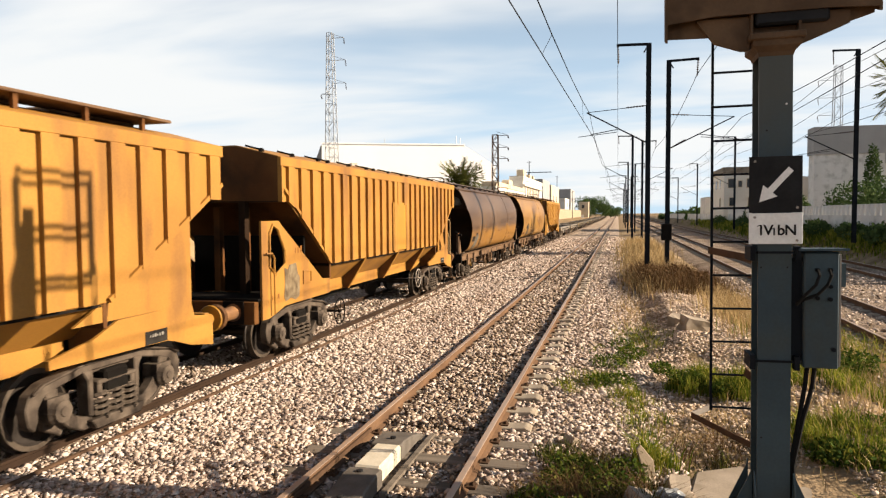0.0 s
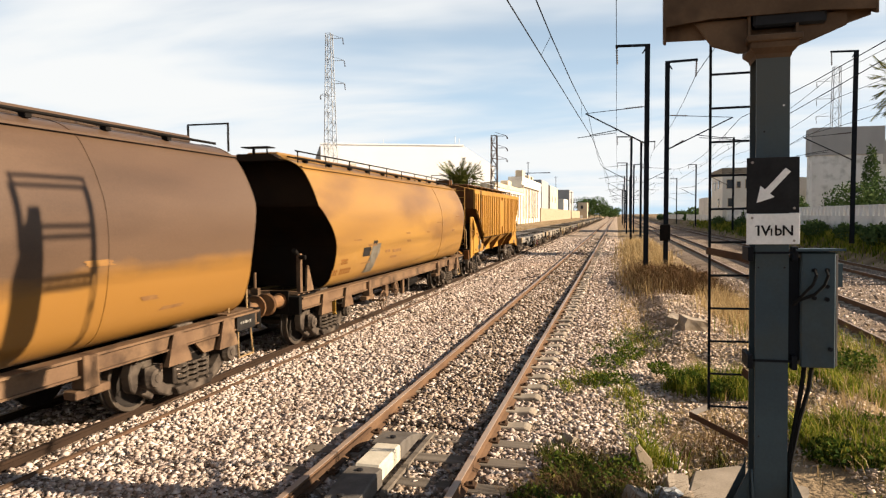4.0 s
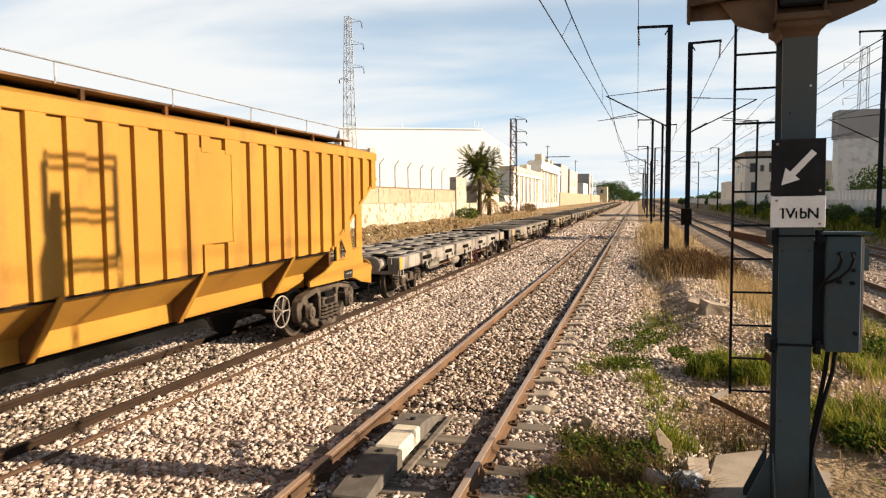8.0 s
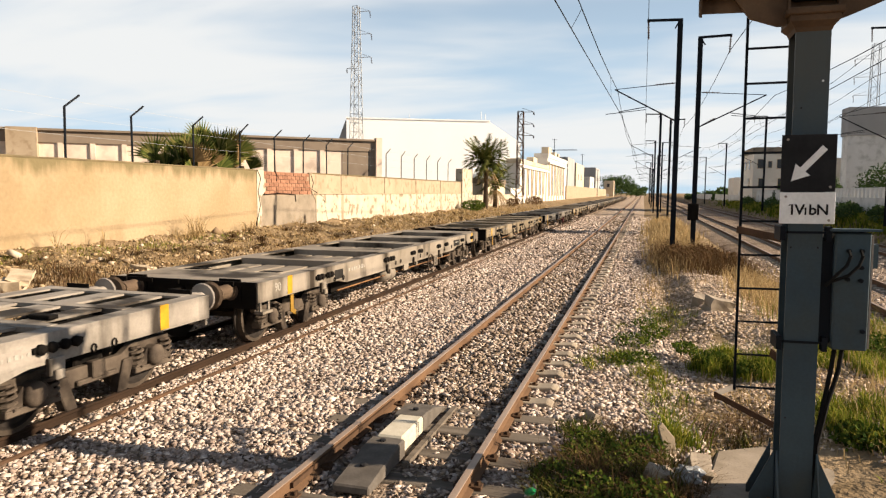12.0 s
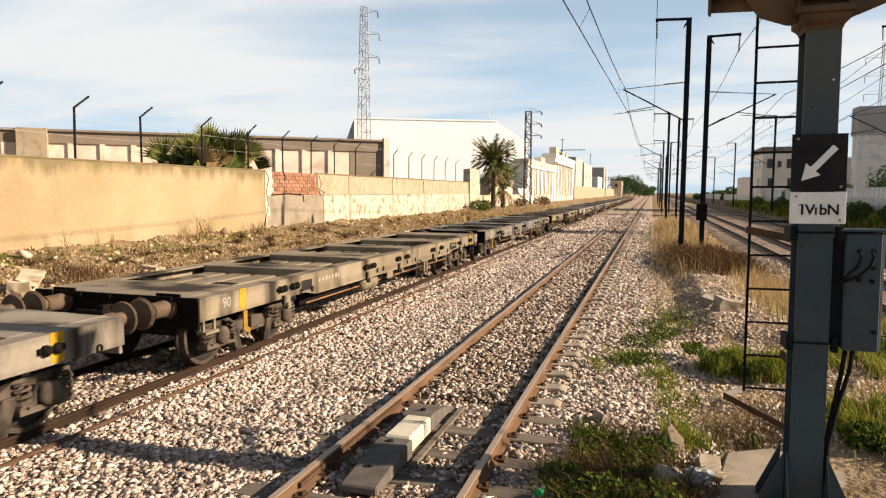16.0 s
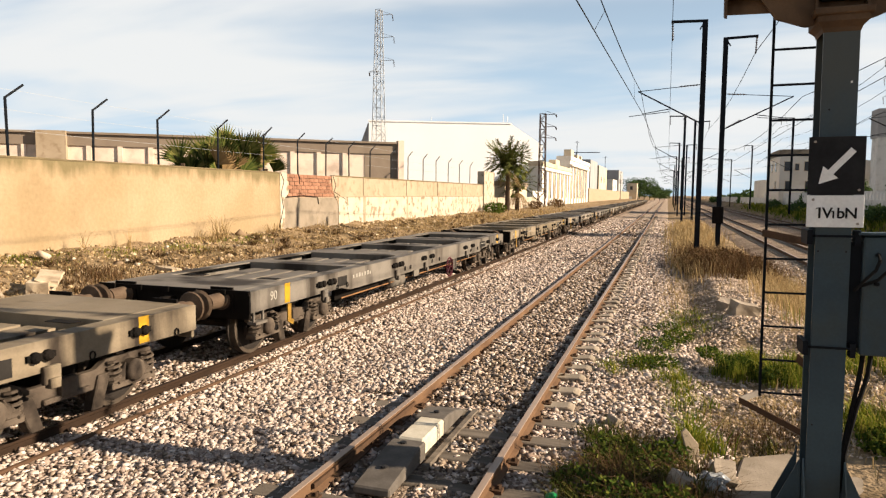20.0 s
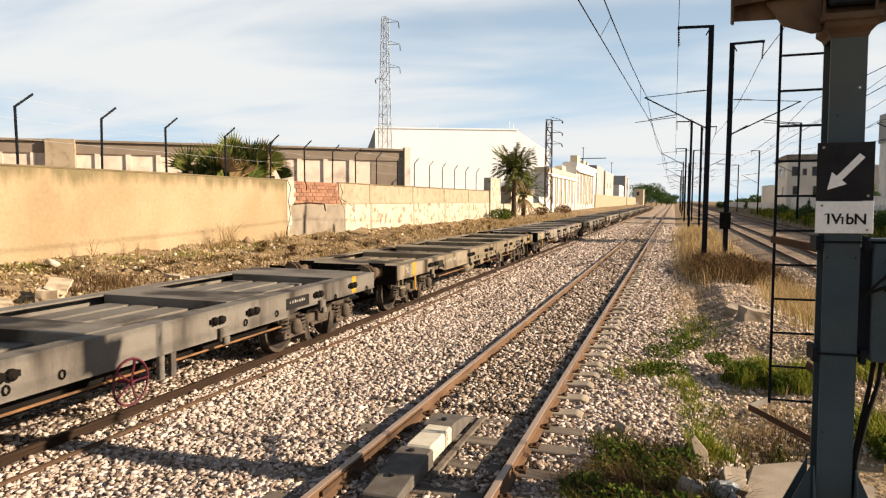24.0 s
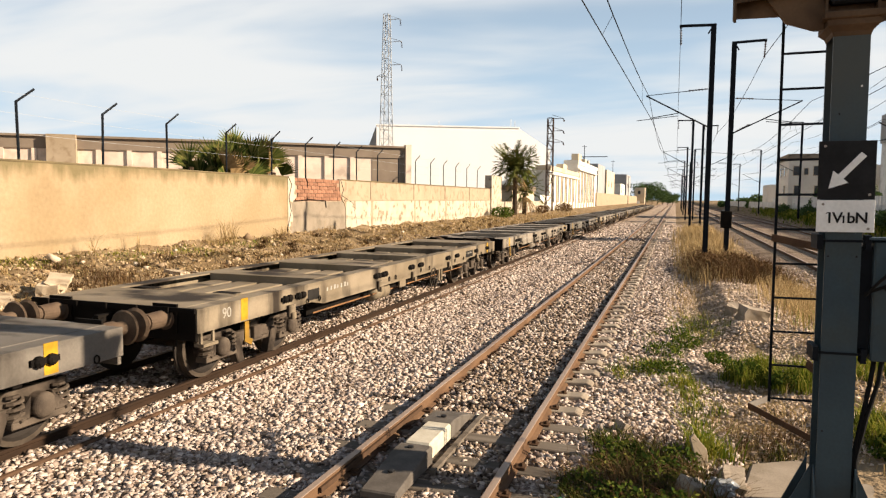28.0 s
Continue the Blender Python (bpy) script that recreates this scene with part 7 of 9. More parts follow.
def west_wall():
    e = thing("wall_west", "ochre plaster boundary wall with a broken brick patch and peeling whitewash", "wall", kind="structure")
    top = 3.40
    # plastered length, with a slightly uneven top
    bm = bmesh.new()
    ys = [-40 + 1.0 * k for k in range(66)] + [26.05]
    f = [[bm.verts.new((x, y, z)) for x, z in ((WX - 0.25, 0.3), (WX, 0.3), (WX + 0.012 * noise.noise((y * 0.5, 0, 1)), top - 0.03), (WX - 0.25, top - 0.03))] for y in ys]
    for a, b in zip(f, f[1:]):
        for k in range(4):
            bm.faces.new((a[k], a[(k + 1) % 4], b[(k + 1) % 4], b[k]))
    bm.faces.new(f[-1])
    bm.faces.new(f[0][::-1])
    part("plaster_length", bm, M_PLASTER, e, "ochre plaster face")
    bm = bmesh.new()
    f = []
    for y in ys:
        d = 0.03 * noise.noise((y * 1.3, 3, 1)) + 0.015 * noise.noise((y * 4.1, 5, 1))
        f.append([bm.verts.new(p) for p in ((WX - 0.27, y, top - 0.02), (WX - 0.002, y, top - 0.05), (WX + 0.012, y, top - 0.02 + d), (WX - 0.03, y, top + 0.02 + d), (WX - 0.27, y, top + 0.01))])
    for a, b in zip(f, f[1:]):
        for k in range(5):
            bm.faces.new((a[k], a[(k + 1) % 5], b[(k + 1) % 5], b[k]))
    bm.faces.new(f[-1])
    part("rounded_top", bm, M_COPING, e, "mossy uneven wall top")
    # whitewashed length beyond the crack
    part("upper_face", boxes((WX - 0.25, WX, 31.2, 60.4, 2.36, 3.36)), M_WHITEWASH, e, "peeling cream upper face")
    part("lower_face", boxes((WX - 0.25, WX + 0.03, 31.6, 60.4, 0.4, 2.34)), M_WHITEWASH2, e, "flaking whitewashed lower face")
    part("ledge", boxes((WX - 0.02, WX + 0.07, 31.4, 60.4, 2.33, 2.40)), M_WHITEWASH, e)
    part("thin_coping", boxes((WX - 0.27, WX + 0.03, 31.2, 60.4, 3.36, 3.42)), M_COPING, e)
    for y in (34.6, 41.2, 47.5, 53.8):
        part("wall_pier", boxes((WX, WX + 0.035, y, y + 0.32, 0.4, 3.36)), M_WHITEWASH, e)
    # bare patch: grey render below, bricks above
    part("render_patch", boxes((WX - 0.25, WX - 0.01, 26.1, 31.6, 0.4, 2.30)), M_RENDER_GREY, e, "grey cement patch")
    part("brick_backing", boxes((WX - 0.25, WX - 0.04, 26.1, 31.2, 2.30, 3.36)), M_MORTAR, e)
    bm = bmesh.new()
    plate(bm, [(26.06, 0.4), (26.25, 0.4), (26.45, 1.6), (26.3, 2.2), (26.75, 2.5), (26.6, 3.4), (26.06, 3.4)], "x", WX - 0.02, WX + 0.02)
    part("plaster_edge", bm, M_WHITEWASH2, e, "broken pale plaster edge")
    bm = bmesh.new()
    plate(bm, [(30.9, 3.4), (31.3, 3.4), (33.2, 3.4), (33.0, 2.4), (32.6, 1.5), (31.9, 1.2), (31.5, 2.1), (30.95, 2.7)], "x", WX - 0.02, WX + 0.016)
    part("plaster_edge", bm, M_WHITEWASH, e, "broken pale plaster edge")
    bm = bmesh.new()
    pipe(bm, [(WX + 0.021, 26.08, 3.4), (WX + 0.021, 26.35, 3.05), (WX + 0.021, 26.12, 2.5), (WX + 0.021, 26.3, 1.9), (WX + 0.021, 25.98, 1.1), (WX + 0.021, 26.05, 0.6)], 0.022, 4)
    pipe(bm, [(WX + 0.02, 26.5, 2.34), (WX + 0.02, 28.0, 2.40), (WX + 0.02, 29.4, 2.34), (WX + 0.02, 29.5, 2.0)], 0.022, 4)
    pipe(bm, [(WX + 0.02, 31.0, 3.38), (WX + 0.02, 31.3, 2.9), (WX + 0.02, 31.1, 2.6), (WX + 0.02, 32.4, 2.2), (WX + 0.02, 32.7, 1.5), (WX + 0.02, 32.9, 0.9)], 0.018, 4)
    pipe(bm, [(WX + 0.02, 27.6, 3.38), (WX + 0.02, 27.75, 3.15), (WX + 0.02, 27.7, 2.95)], 0.02, 4)
    part("crack", bm, M_GRIME_SHADE, e, "dark jagged crack")
    part("gate_pier", boxes((WX - 0.5, WX + 0.15, 60.4, 64.2, 0.4, 4.6)), M_WHITEWASH2, e, "tall whitewashed pier")
    part("low_wall", boxes((WX - 0.3, WX, 64.2, 88.0, 0.4, 2.2)), M_WHITEWASH2, e, "low whitewashed wall")
    part("low_wall", boxes((WX - 1.0, WX - 0.6, 88.0, 97.0, 0.2, 3.0)), M_HOUSE_W, e)
    part("far_wall", boxes((WX - 1.2, WX - 0.9, 158, 330, 0.2, 4.0)), M_WHITEWASH, e, "long cream far wall")
    return e


WEST_WALL = west_wall()


def fence_posts():
    """Cranked steel posts along the top of the wall, with three strands of wire."""
    ys = [16.05, 18.77, 21.95, 25.0, 27.8, 30.5, 33.1, 35.8, 38.9, 41.8, 44.7, 47.5, 50.4, 53.4, 56.5]
    ys = [2.0, 4.9, 7.7, 10.5, 13.3] + ys
    for k, y in enumerate(ys):
        bm = bmesh.new()
        lean = 0.03 * math.sin(k * 2.7)
        rod(bm, (WX - 0.12, y, 3.3), (WX - 0.12, y + lean, 4.92), 0.035, 6)
        rod(bm, (WX - 0.12, y + lean, 4.90), (WX + 0.02, y + lean + 0.42, 5.27), 0.03, 6)
        solid("fence_post", bm, M_DARKSTEEL, "dark cranked steel fence post on the wall top", "fence post", "wall-top fence posts")
    for z, dx, dy in ((4.1, -0.12, 0), (4.6, -0.12, 0), (5.1, -0.04, 0.25)):
        bm = bmesh.new()
        pipe(bm, [(WX + dx, y + dy, z - 0.02 * (k % 2)) for k, y in enumerate(ys)], 0.004, 3)
        solid("fence_wire", bm, M_GALV, "thin strand of fence wire on the wall", "fence wire", "fence wires")


fence_posts()


def panel_wall():
    """The inner compound wall: brown cap and pale panels between pilasters, running back at an angle."""
    e = thing("compound_wall", "pale panelled compound wall with a brown cap", "wall", kind="structure")
    a, b = Vector((-50.0, 21.6)), Vector((-17.9, 45.0))
    d = (b - a).normalized()
    n = Vector((d.y, -d.x))
    L = (b - a).length
    ang = math.atan2(d.y, d.x)
    def strip(name, s0, s1, z0, z1, o0, o1, m, label=""):
        ob = part(name, boxes((s0, s1, -o1, -o0, z0, z1)), m, e, label)
        ob.location, ob.rotation_euler = (a.x, a.y, 0), (0, 0, ang)
        return ob
    strip("wall_body", 0, L, 0.5, 5.55, -0.3, 0.0, M_WALL_PINK)
    strip("cap_band", 0, L, 5.25, 5.95, 0.0, 0.10, M_WALL_BROWN, "brown cap band")
    strip("cap_lip", 0, L, 5.95, 6.08, -0.35, 0.25, M_WALL_BROWN)
    strip("plinth_band", 0, L, 3.1, 3.5, 0.0, 0.08, M_WALL_BROWN)
    s = 0.6
    while s < L - 3.0:
        strip("pilaster", s, s + 0.28, 3.5, 5.25, 0.0, 0.12, M_WALL_PINK)
        s += 1.75
    strip("end_pier", L - 0.25, L + 0.15, 0.5, 6.2, -0.35, 0.3, M_WALL_PINK)
    strip("dark_bay", L - 2.6, L - 0.25, 3.5, 5.25, 0.0, 0.03, M_WALL_BROWN)
    strip("gate_pier", L - 22.5, L - 20.9, 0.5, 6.1, 0.0, 0.5, M_WHITEWASH, "cream gate pier")
    return e


panel_wall()

# ---------------------------------------------------------------- warehouse and houses along the line
def warehouse():
    """A big white shed whose front is turned a little towards the tracks."""
    e = thing("white_warehouse", "large white flat-sided warehouse with a low gable", "warehouse", (-40.7, 90, 0))
    e.rotation_euler = (0, 0, math.atan2(8.4, 18.8))
    L = math.hypot(18.8, 8.4)
    E = 25.3
    bm = bmesh.new()
    plate(bm, [(0, 0), (E, 0), (E, 9.7), (L, 12.68), (0, 12.68)], "y", 0, 0.3)
    part("front_wall", bm, M_SHED, e)
    bm = bmesh.new()
    plate(bm, [(0.302, 0), (32, 0), (32, 9.2), (0.302, 9.5)], "x", E - 0.3, E - 0.002)
    part("side_wall", bm, M_SHED, e)
    bm = bmesh.new()
    plate(bm, [(0.3, 0), (32, 0), (32, 9.4), (0.3, 12.6)], "x", 0, 0.3)
    part("side_wall", bm, M_SHED, e)
    bm = bmesh.new()
    plate(bm, [(-1.2, 0), (-0.02, 0), (-0.02, 12.5), (-0.15, 12.5), (-1.2, 9.6)], "y", 1.0, 1.5)
    part("side_fin", bm, M_HOUSE_G, e, "grey pointed side fin")
    bm = bmesh.new()
    plate(bm, [(0.3, 12.55), (32, 9.3), (32, 9.2), (0.3, 12.45)], "x", 0.31, L - 0.31)
    part("roof", bm, M_SHED, e)
    bm = bmesh.new()
    plate(bm, [(L - 0.3, 12.6), (E, 9.64), (E, 9.54), (L - 0.3, 12.5)], "y", 0.302, 9.0)
    part("roof_slope", bm, M_SHED, e)
    part("roof_rim", boxes((-0.1, L + 0.1, -0.1, 0.35, 12.68, 12.85)), M_SHED, e)
    for x, h in ((L - 1.0, 1.3), (L - 0.4, 1.0), (9.0, 0.7)):
        bm = bmesh.new()
        rod(bm, (x, 1.0, 12.3), (x, 1.0, 12.85 + h), 0.05, 5)
        part("roof_mast", bm, M_GALV, e)


warehouse()
h1 = block_building("stepped_white_house", "white house with a stepped front facing the tracks", -18.9, -17.0, 97, 127, 7.0, M_HOUSE_W,
               [("x1", 100 + 4.2 * k, 2.0, 0.8, 4.2) for k in range(6)], parapet=(0.4, M_HOUSE_C))
h2 = block_building("taller_white_house", "taller white house with a roof terrace", -19.6, -17.2, 127.5, 160, 9.4, M_HOUSE_W,
               [("x1", 130 + 4.4 * k, 1.8, 0.9, 6.0) for k in range(6)], parapet=(0.5, M_HOUSE_W))
for h, rows in ((h1, ((-18.6, -17.4, 112, 116, 7.31, 8.2),)), (h2, ((-19.2, -17.8, 133, 137, 9.71, 11.2), (-19.0, -18.2, 146, 149, 9.71, 10.9), (-19.1, -18.4, 154, 155.4, 9.71, 11.0)))):
    for r in rows:
        part("stair_hut", boxes(r), M_HOUSE_C, h, "cream rooftop stair hut", bevel=0.05)
for h, y0, n, z in ((h1, 98.6, 7, 6.0), (h2, 128.6, 7, 7.8)):
    for k in range(n):
        part("pilaster", boxes((-17.0 if h is h1 else -17.2, -16.85 if h is h1 else -17.05, y0 + 4.2 * k, y0 + 0.5 + 4.2 * k, 0.2, z)), M_HOUSE_C, h)
    part("cornice", boxes((-17.3, -16.7, y0 - 1.4, y0 + 28.0, z, z + 0.35)), M_HOUSE_W, h, bevel=0.04)
block_building("grey_block", "dark grey unfinished block behind the wall", -21.5, -17.8, 168, 185, 11.0, M_HOUSE_G, [("y", -20.8, 7.2, 0.8, 1.3)])
block_building("cream_house", "cream house behind the far wall", -22, -17.8, 190, 215, 10.5, M_HOUSE_C, [("y", -20.5, 6.2, 0.9, 1.4), ("x1", 196, 6.0, 1.2, 1.6), ("x1", 205, 6.0, 1.2, 1.6)])
block_building("small_cream_house", "small cream house at the end of the wall", -21, -17.5, 236, 256, 7.8, M_HOUSE_W, [("x1", 240, 4.8, 1.3, 1.6), ("x1", 247, 4.8, 1.3, 1.6)])
block_building("far_grey_house", "distant grey house beside the trees", -24, -18.2, 275, 300, 12.2, M_HOUSE_G, [("x1", 280, 7, 1.5, 1.8), ("x1", 288, 7, 1.5, 1.8)])
block_building("far_white_house", "distant white house beside the line", -18.0, -13.5, 330, 345, 8.0, M_HOUSE_C, [("y", -16.6, 5.0, 1.2, 1.6)])
block_building("brick_lean_to", "low lean-to roof behind the palm", -18.4, -16.6, 72, 84, 3.7, M_HOUSE_C, parapet=(0.25, M_WALL_BROWN))
bm = bmesh.new()
bar(bm, (-20, 150, 11.6), (-14, 150, 11.6), 0.15, 0.15)
rod(bm, (-19, 150, 10), (-19, 150, 11.6), 0.08, 5)
solid("roof_frame", bm, M_DARKSTEEL, "dark steel frame on the house roof", "roof frame")
bm = bmesh.new()
box(bm, -15.4, -14.2, 300, 300.3, 0.2, 2.0)
solid("white_sign_board", bm, M_WHITE, "small white board beside the line", "sign board")

lattice("transmission_tower", "tall grey lattice transmission tower with insulator arms", -37.0, 85, 1.0, 26.6, 0.85, 0.34,
        [(25.9, 1.9, 0.9), (23.0, 2.1, 0.9), (20.0, 2.1, 0.9), (18.6, -1.4, 0.6)], 22, M_GALV, 0.062)
lattice("lattice_pole", "dark lattice power pole beside the palm", -15.1, 86, 1.0, 12.6, 0.42, 0.34,
        [(12.5, 1.6, 0.4), (11.0, 1.6, 0.4), (9.6, 1.6, 0.4)], 12, M_RUSTY, 0.06, "power pole")
for k, (x, y, h) in enumerate(((-22.0, 175, 16), (-16.5, 260, 11), (-19.5, 228, 15), (-9.5, 240, 8))):
    bm = bmesh.new()
    rod(bm, (x, y, 0), (x, y, h), 0.12, 6, 0.08)
    bar(bm, (x - 0.6, y, h - 0.3), (x + 0.6, y, h - 0.3), 0.08, 0.08)
    solid("utility_pole", bm, M_DARKSTEEL, "distant thin utility pole among the houses", "utility pole", "utility poles")


# ---------------------------------------------------------------- plants and litter
RNG = np.random.default_rng(7)


def ground_many(xs, ys):
    return np.array([max(ground_z(float(x), float(y)), -0.20 if -9.2 < x < 0.4 else -9) for x, y in zip(xs, ys)])


def blades(spots):
    """Bent grass blades. Each spot: x, y, spread in x, spread in y, how many, height, width, lean."""
    V, Fc, base = [], [], 0
    for x, y, sx, sy, n, h, w, lean in spots:
        px, py = RNG.normal(x, sx, n), RNG.normal(y, sy, n)
        pz = ground_many(px, py) - 0.02
        a = RNG.uniform(0, math.tau, n)
        hh = h * RNG.uniform(0.45, 1.2, n)
        ww = w * RNG.uniform(0.6, 1.3, n)
        le = lean * hh * RNG.uniform(0.2, 1.2, n)
        ca, sa = np.cos(a), np.sin(a)
        P = np.stack([px, py, pz], 1)
        side = np.stack([-sa * ww, ca * ww, 0 * ww], 1)
        mid = P + np.stack([ca * le * 0.3, sa * le * 0.3, hh * 0.6], 1)
        tip = P + np.stack([ca * le, sa * le, hh * RNG.uniform(0.75, 1.0, n)], 1)
        V.append(np.stack([P - side, P + side, mid - side * 0.7, mid + side * 0.7, tip], 1).reshape(-1, 3))
        i = base + 5 * np.arange(n)[:, None]
        Fc.append(np.concatenate([i + np.array([[0, 1, 3]]), i + np.array([[0, 3, 2]]), i + np.array([[2, 3, 4]])], 0))
        base += 5 * n
    return np.concatenate(V), np.concatenate(Fc)


def leaf_cloud(balls, size, flat=0.0):
    """Small two-triangle leaves filling lumps. Each ball: x, y, z, rx, ry, rz, how many."""
    V, Fc, base = [], [], 0
    for x, y, z, rx, ry, rz, n in balls:
        d = RNG.normal(size=(n, 3))
        d /= np.linalg.norm(d, axis=1)[:, None]
        r = RNG.uniform(0.45, 1.05, n)[:, None] ** 0.6
        P = np.array([x, y, z]) + d * r * np.array([rx, ry, rz])
        u = RNG.normal(size=(n, 3))
        u /= np.linalg.norm(u, axis=1)[:, None]
        w = np.cross(u, RNG.normal(size=(n, 3)))
        w /= np.linalg.norm(w, axis=1)[:, None]
        s = size * RNG.uniform(0.6, 1.4, n)[:, None]
        V.append(np.stack([P, P + (u * 0.5 + w * 0.28) * s, P + u * s, P + (u * 0.5 - w * 0.28) * s], 1).reshape(-1, 3))
        i = base + 4 * np.arange(n)[:, None]
        Fc.append(np.concatenate([i + np.array([[0, 1, 2]]), i + np.array([[0, 2, 3]])], 0))
        base += 4 * n
    return np.concatenate(V), np.concatenate(Fc)


def stuff(name, vf, material, label, category):
    return tagged(new(name, raw_mesh(name, *vf, material)), label, category, kind="stuff")


def tufts(areas):
    """Uneven clumps. Each area: x, y, half width, half depth, clumps, blades a clump, height, width, lean."""
    rows = []
    for x, y, rx, ry, n, m, h, w, lean in areas:
        for k in range(n):
            a, q, f = RNG.uniform(0, math.tau), RNG.uniform(0, 1) ** 0.5, RNG.uniform(0.45, 1.3)
            rows.append((x + rx * q * math.cos(a), y + ry * q * math.sin(a), 0.035 + 0.03 * f, 0.045 + 0.04 * f, int(m * f), h * f, w, lean))
    return rows


# fresh grass and weeds round the signal
stuff("green_grass", blades(tufts([
    (-0.30, 11.2, 0.55, 0.9, 26, 34, 0.20, 0.006, 1.0), (-0.10, 13.4, 0.5, 1.6, 14, 24, 0.14, 0.006, 1.1),
    (0.48, 7.8, 0.16, 0.3, 9, 60, 0.34, 0.008, 0.8), (0.45, 9.2, 0.35, 0.5, 9, 30, 0.16, 0.006, 1.0), (2.7, 7.2, 0.4, 0.5, 8, 30, 0.16, 0.006, 1.2), (3.4, 7.8, 0.6, 0.8, 14, 30, 0.2, 0.006, 1.0), (1.15, 11.4, 0.4, 0.5, 34, 60, 0.30, 0.006, 0.6), (1.85, 11.0, 0.45, 0.5, 34, 60, 0.30, 0.006, 0.6),
    (2.6, 8.6, 0.6, 0.7, 46, 50, 0.26, 0.007, 0.8), (3.2, 11.6, 0.9, 1.2, 70, 50, 0.32, 0.007, 0.7), (0.75, 15.2, 0.5, 0.9, 10, 20, 0.14, 0.006, 0.9), (0.3, 10.3, 0.4, 0.6, 16, 30, 0.18, 0.006, 0.9)]) + [
    (4.2, 15.0, 0.6, 1.3, 2200, 0.45, 0.008, 0.6), (0.45, 15.8, 0.25, 1.0, 700, 0.15, 0.007, 0.8),
    (-14.9, 15.4, 0.4, 0.5, 260, 0.15, 0.01, 1.2), (-15.0, 12.6, 0.4, 1.0, 420, 0.15, 0.01, 1.2), (-14.4, 17.8, 0.4, 0.7, 300, 0.16, 0.01, 0.9), (-14.6, 21.0, 0.4, 1.0, 300, 0.16, 0.01, 0.9), (14.5, 44, 0.5, 8, 2600, 0.5, 0.03, 0.7), (14.6, 70, 0.5, 14, 2600, 0.55, 0.05, 0.7), (14.6, 105, 0.5, 18, 1800, 0.6, 0.08, 0.7)]),
    M_GREENGRASS, "patches of short fresh green grass", "grass")
stuff("low_weeds", blades(tufts([
    (-0.45, 7.3, 0.45, 0.7, 30, 34, 0.22, 0.007, 1.1), (0.10, 6.8, 0.45, 0.6, 26, 34, 0.24, 0.007, 1.1), (-0.35, 6.2, 0.6, 0.5, 32, 30, 0.2, 0.007, 1.2), (1.0, 8.0, 0.3, 0.3, 8, 24, 0.2, 0.006, 1.2)])),
    M_DARKWEED, "low dark green weeds among the stones", "weeds")
stuff("yellow_grass", blades([
    (4.2, 13.5, 0.6, 1.5, 2600, 0.45, 0.006, 0.5), (2.9, 18.3, 0.35, 1.6, 1500, 0.45, 0.006, 0.6), (3.3, 21.5, 0.4, 1.8, 1200, 0.5, 0.007, 0.6),
    (1.4, 36.0, 0.5, 5.0, 3000, 0.7, 0.012, 0.5), (1.7, 50.0, 0.7, 8.0, 2600, 0.8, 0.02, 0.5), (1.0, 27.5, 0.4, 2.0, 1300, 0.5, 0.01, 0.5),
    (1.0, 9.5, 0.25, 0.5, 200, 0.14, 0.004, 1.6), (0.85, 8.7, 0.22, 0.3, 260, 0.16, 0.004, 1.6), (3.3, 9.8, 0.7, 0.9, 500, 0.30, 0.006, 0.8), (1.5, 9.2, 0.2, 0.3, 200, 0.2, 0.004, 1.4), (-0.1, 9.6, 0.35, 0.7, 250, 0.12, 0.004, 1.0),
    (3.0, 8.6, 0.6, 0.7, 600, 0.22, 0.005, 0.9), (4.6, 22.0, 0.5, 3.0, 1300, 0.4, 0.008, 0.6), (0.4, 20.0, 0.3, 2.5, 800, 0.2, 0.006, 0.8),
    (-13.5, 20.0, 1.2, 6.0, 1300, 0.15, 0.010, 1.4), (-14.0, 34.0, 1.0, 7.0, 1300, 0.16, 0.012, 1.4), (-13.5, 50.0, 1.2, 8.0, 2000, 0.3, 0.02, 0.8),
    (-12.5, 75.0, 1.4, 10.0, 1600, 0.35, 0.03, 0.8), (-13.2, 14.0, 1.3, 4.0, 3200, 0.10, 0.010, 2.4), (-13.2, 24.0, 1.3, 6.0, 4200, 0.11, 0.012, 2.4), (-13.2, 40.0, 1.3, 9.0, 3600, 0.12, 0.018, 2.4), (-15.2, 20.8, 0.10, 0.20, 90, 1.0, 0.008, 1.2), (-15.2, 20.2, 0.15, 0.35, 110, 0.45, 0.009, 1.6), (-15.5, 15.0, 0.03, 0.06, 16, 0.9, 0.008, 1.3), (-15.5, 16.7, 0.04, 0.04, 14, 0.7, 0.008, 0.5), (-15.4, 24.7, 0.15, 0.3, 70, 0.5, 0.009, 1.5), (-15.4, 28.6, 0.15, 0.4, 60, 0.45, 0.009, 1.5)]
    + tufts([(-13.0, 14.0, 2.4, 5.0, 50, 30, 0.15, 0.012, 2.6), (-13.0, 24.0, 2.4, 6.0, 70, 30, 0.16, 0.013, 2.6), (-13.0, 38.0, 2.4, 9.0, 90, 26, 0.18, 0.016, 2.4), (-13.0, 56.0, 2.4, 10.0, 70, 20, 0.24, 0.022, 2.0), (0.9, 8.7, 0.6, 0.8, 14, 18, 0.14, 0.004, 1.8)])),
    M_DRYGRASS, "dry straw-coloured grass", "dry grass")
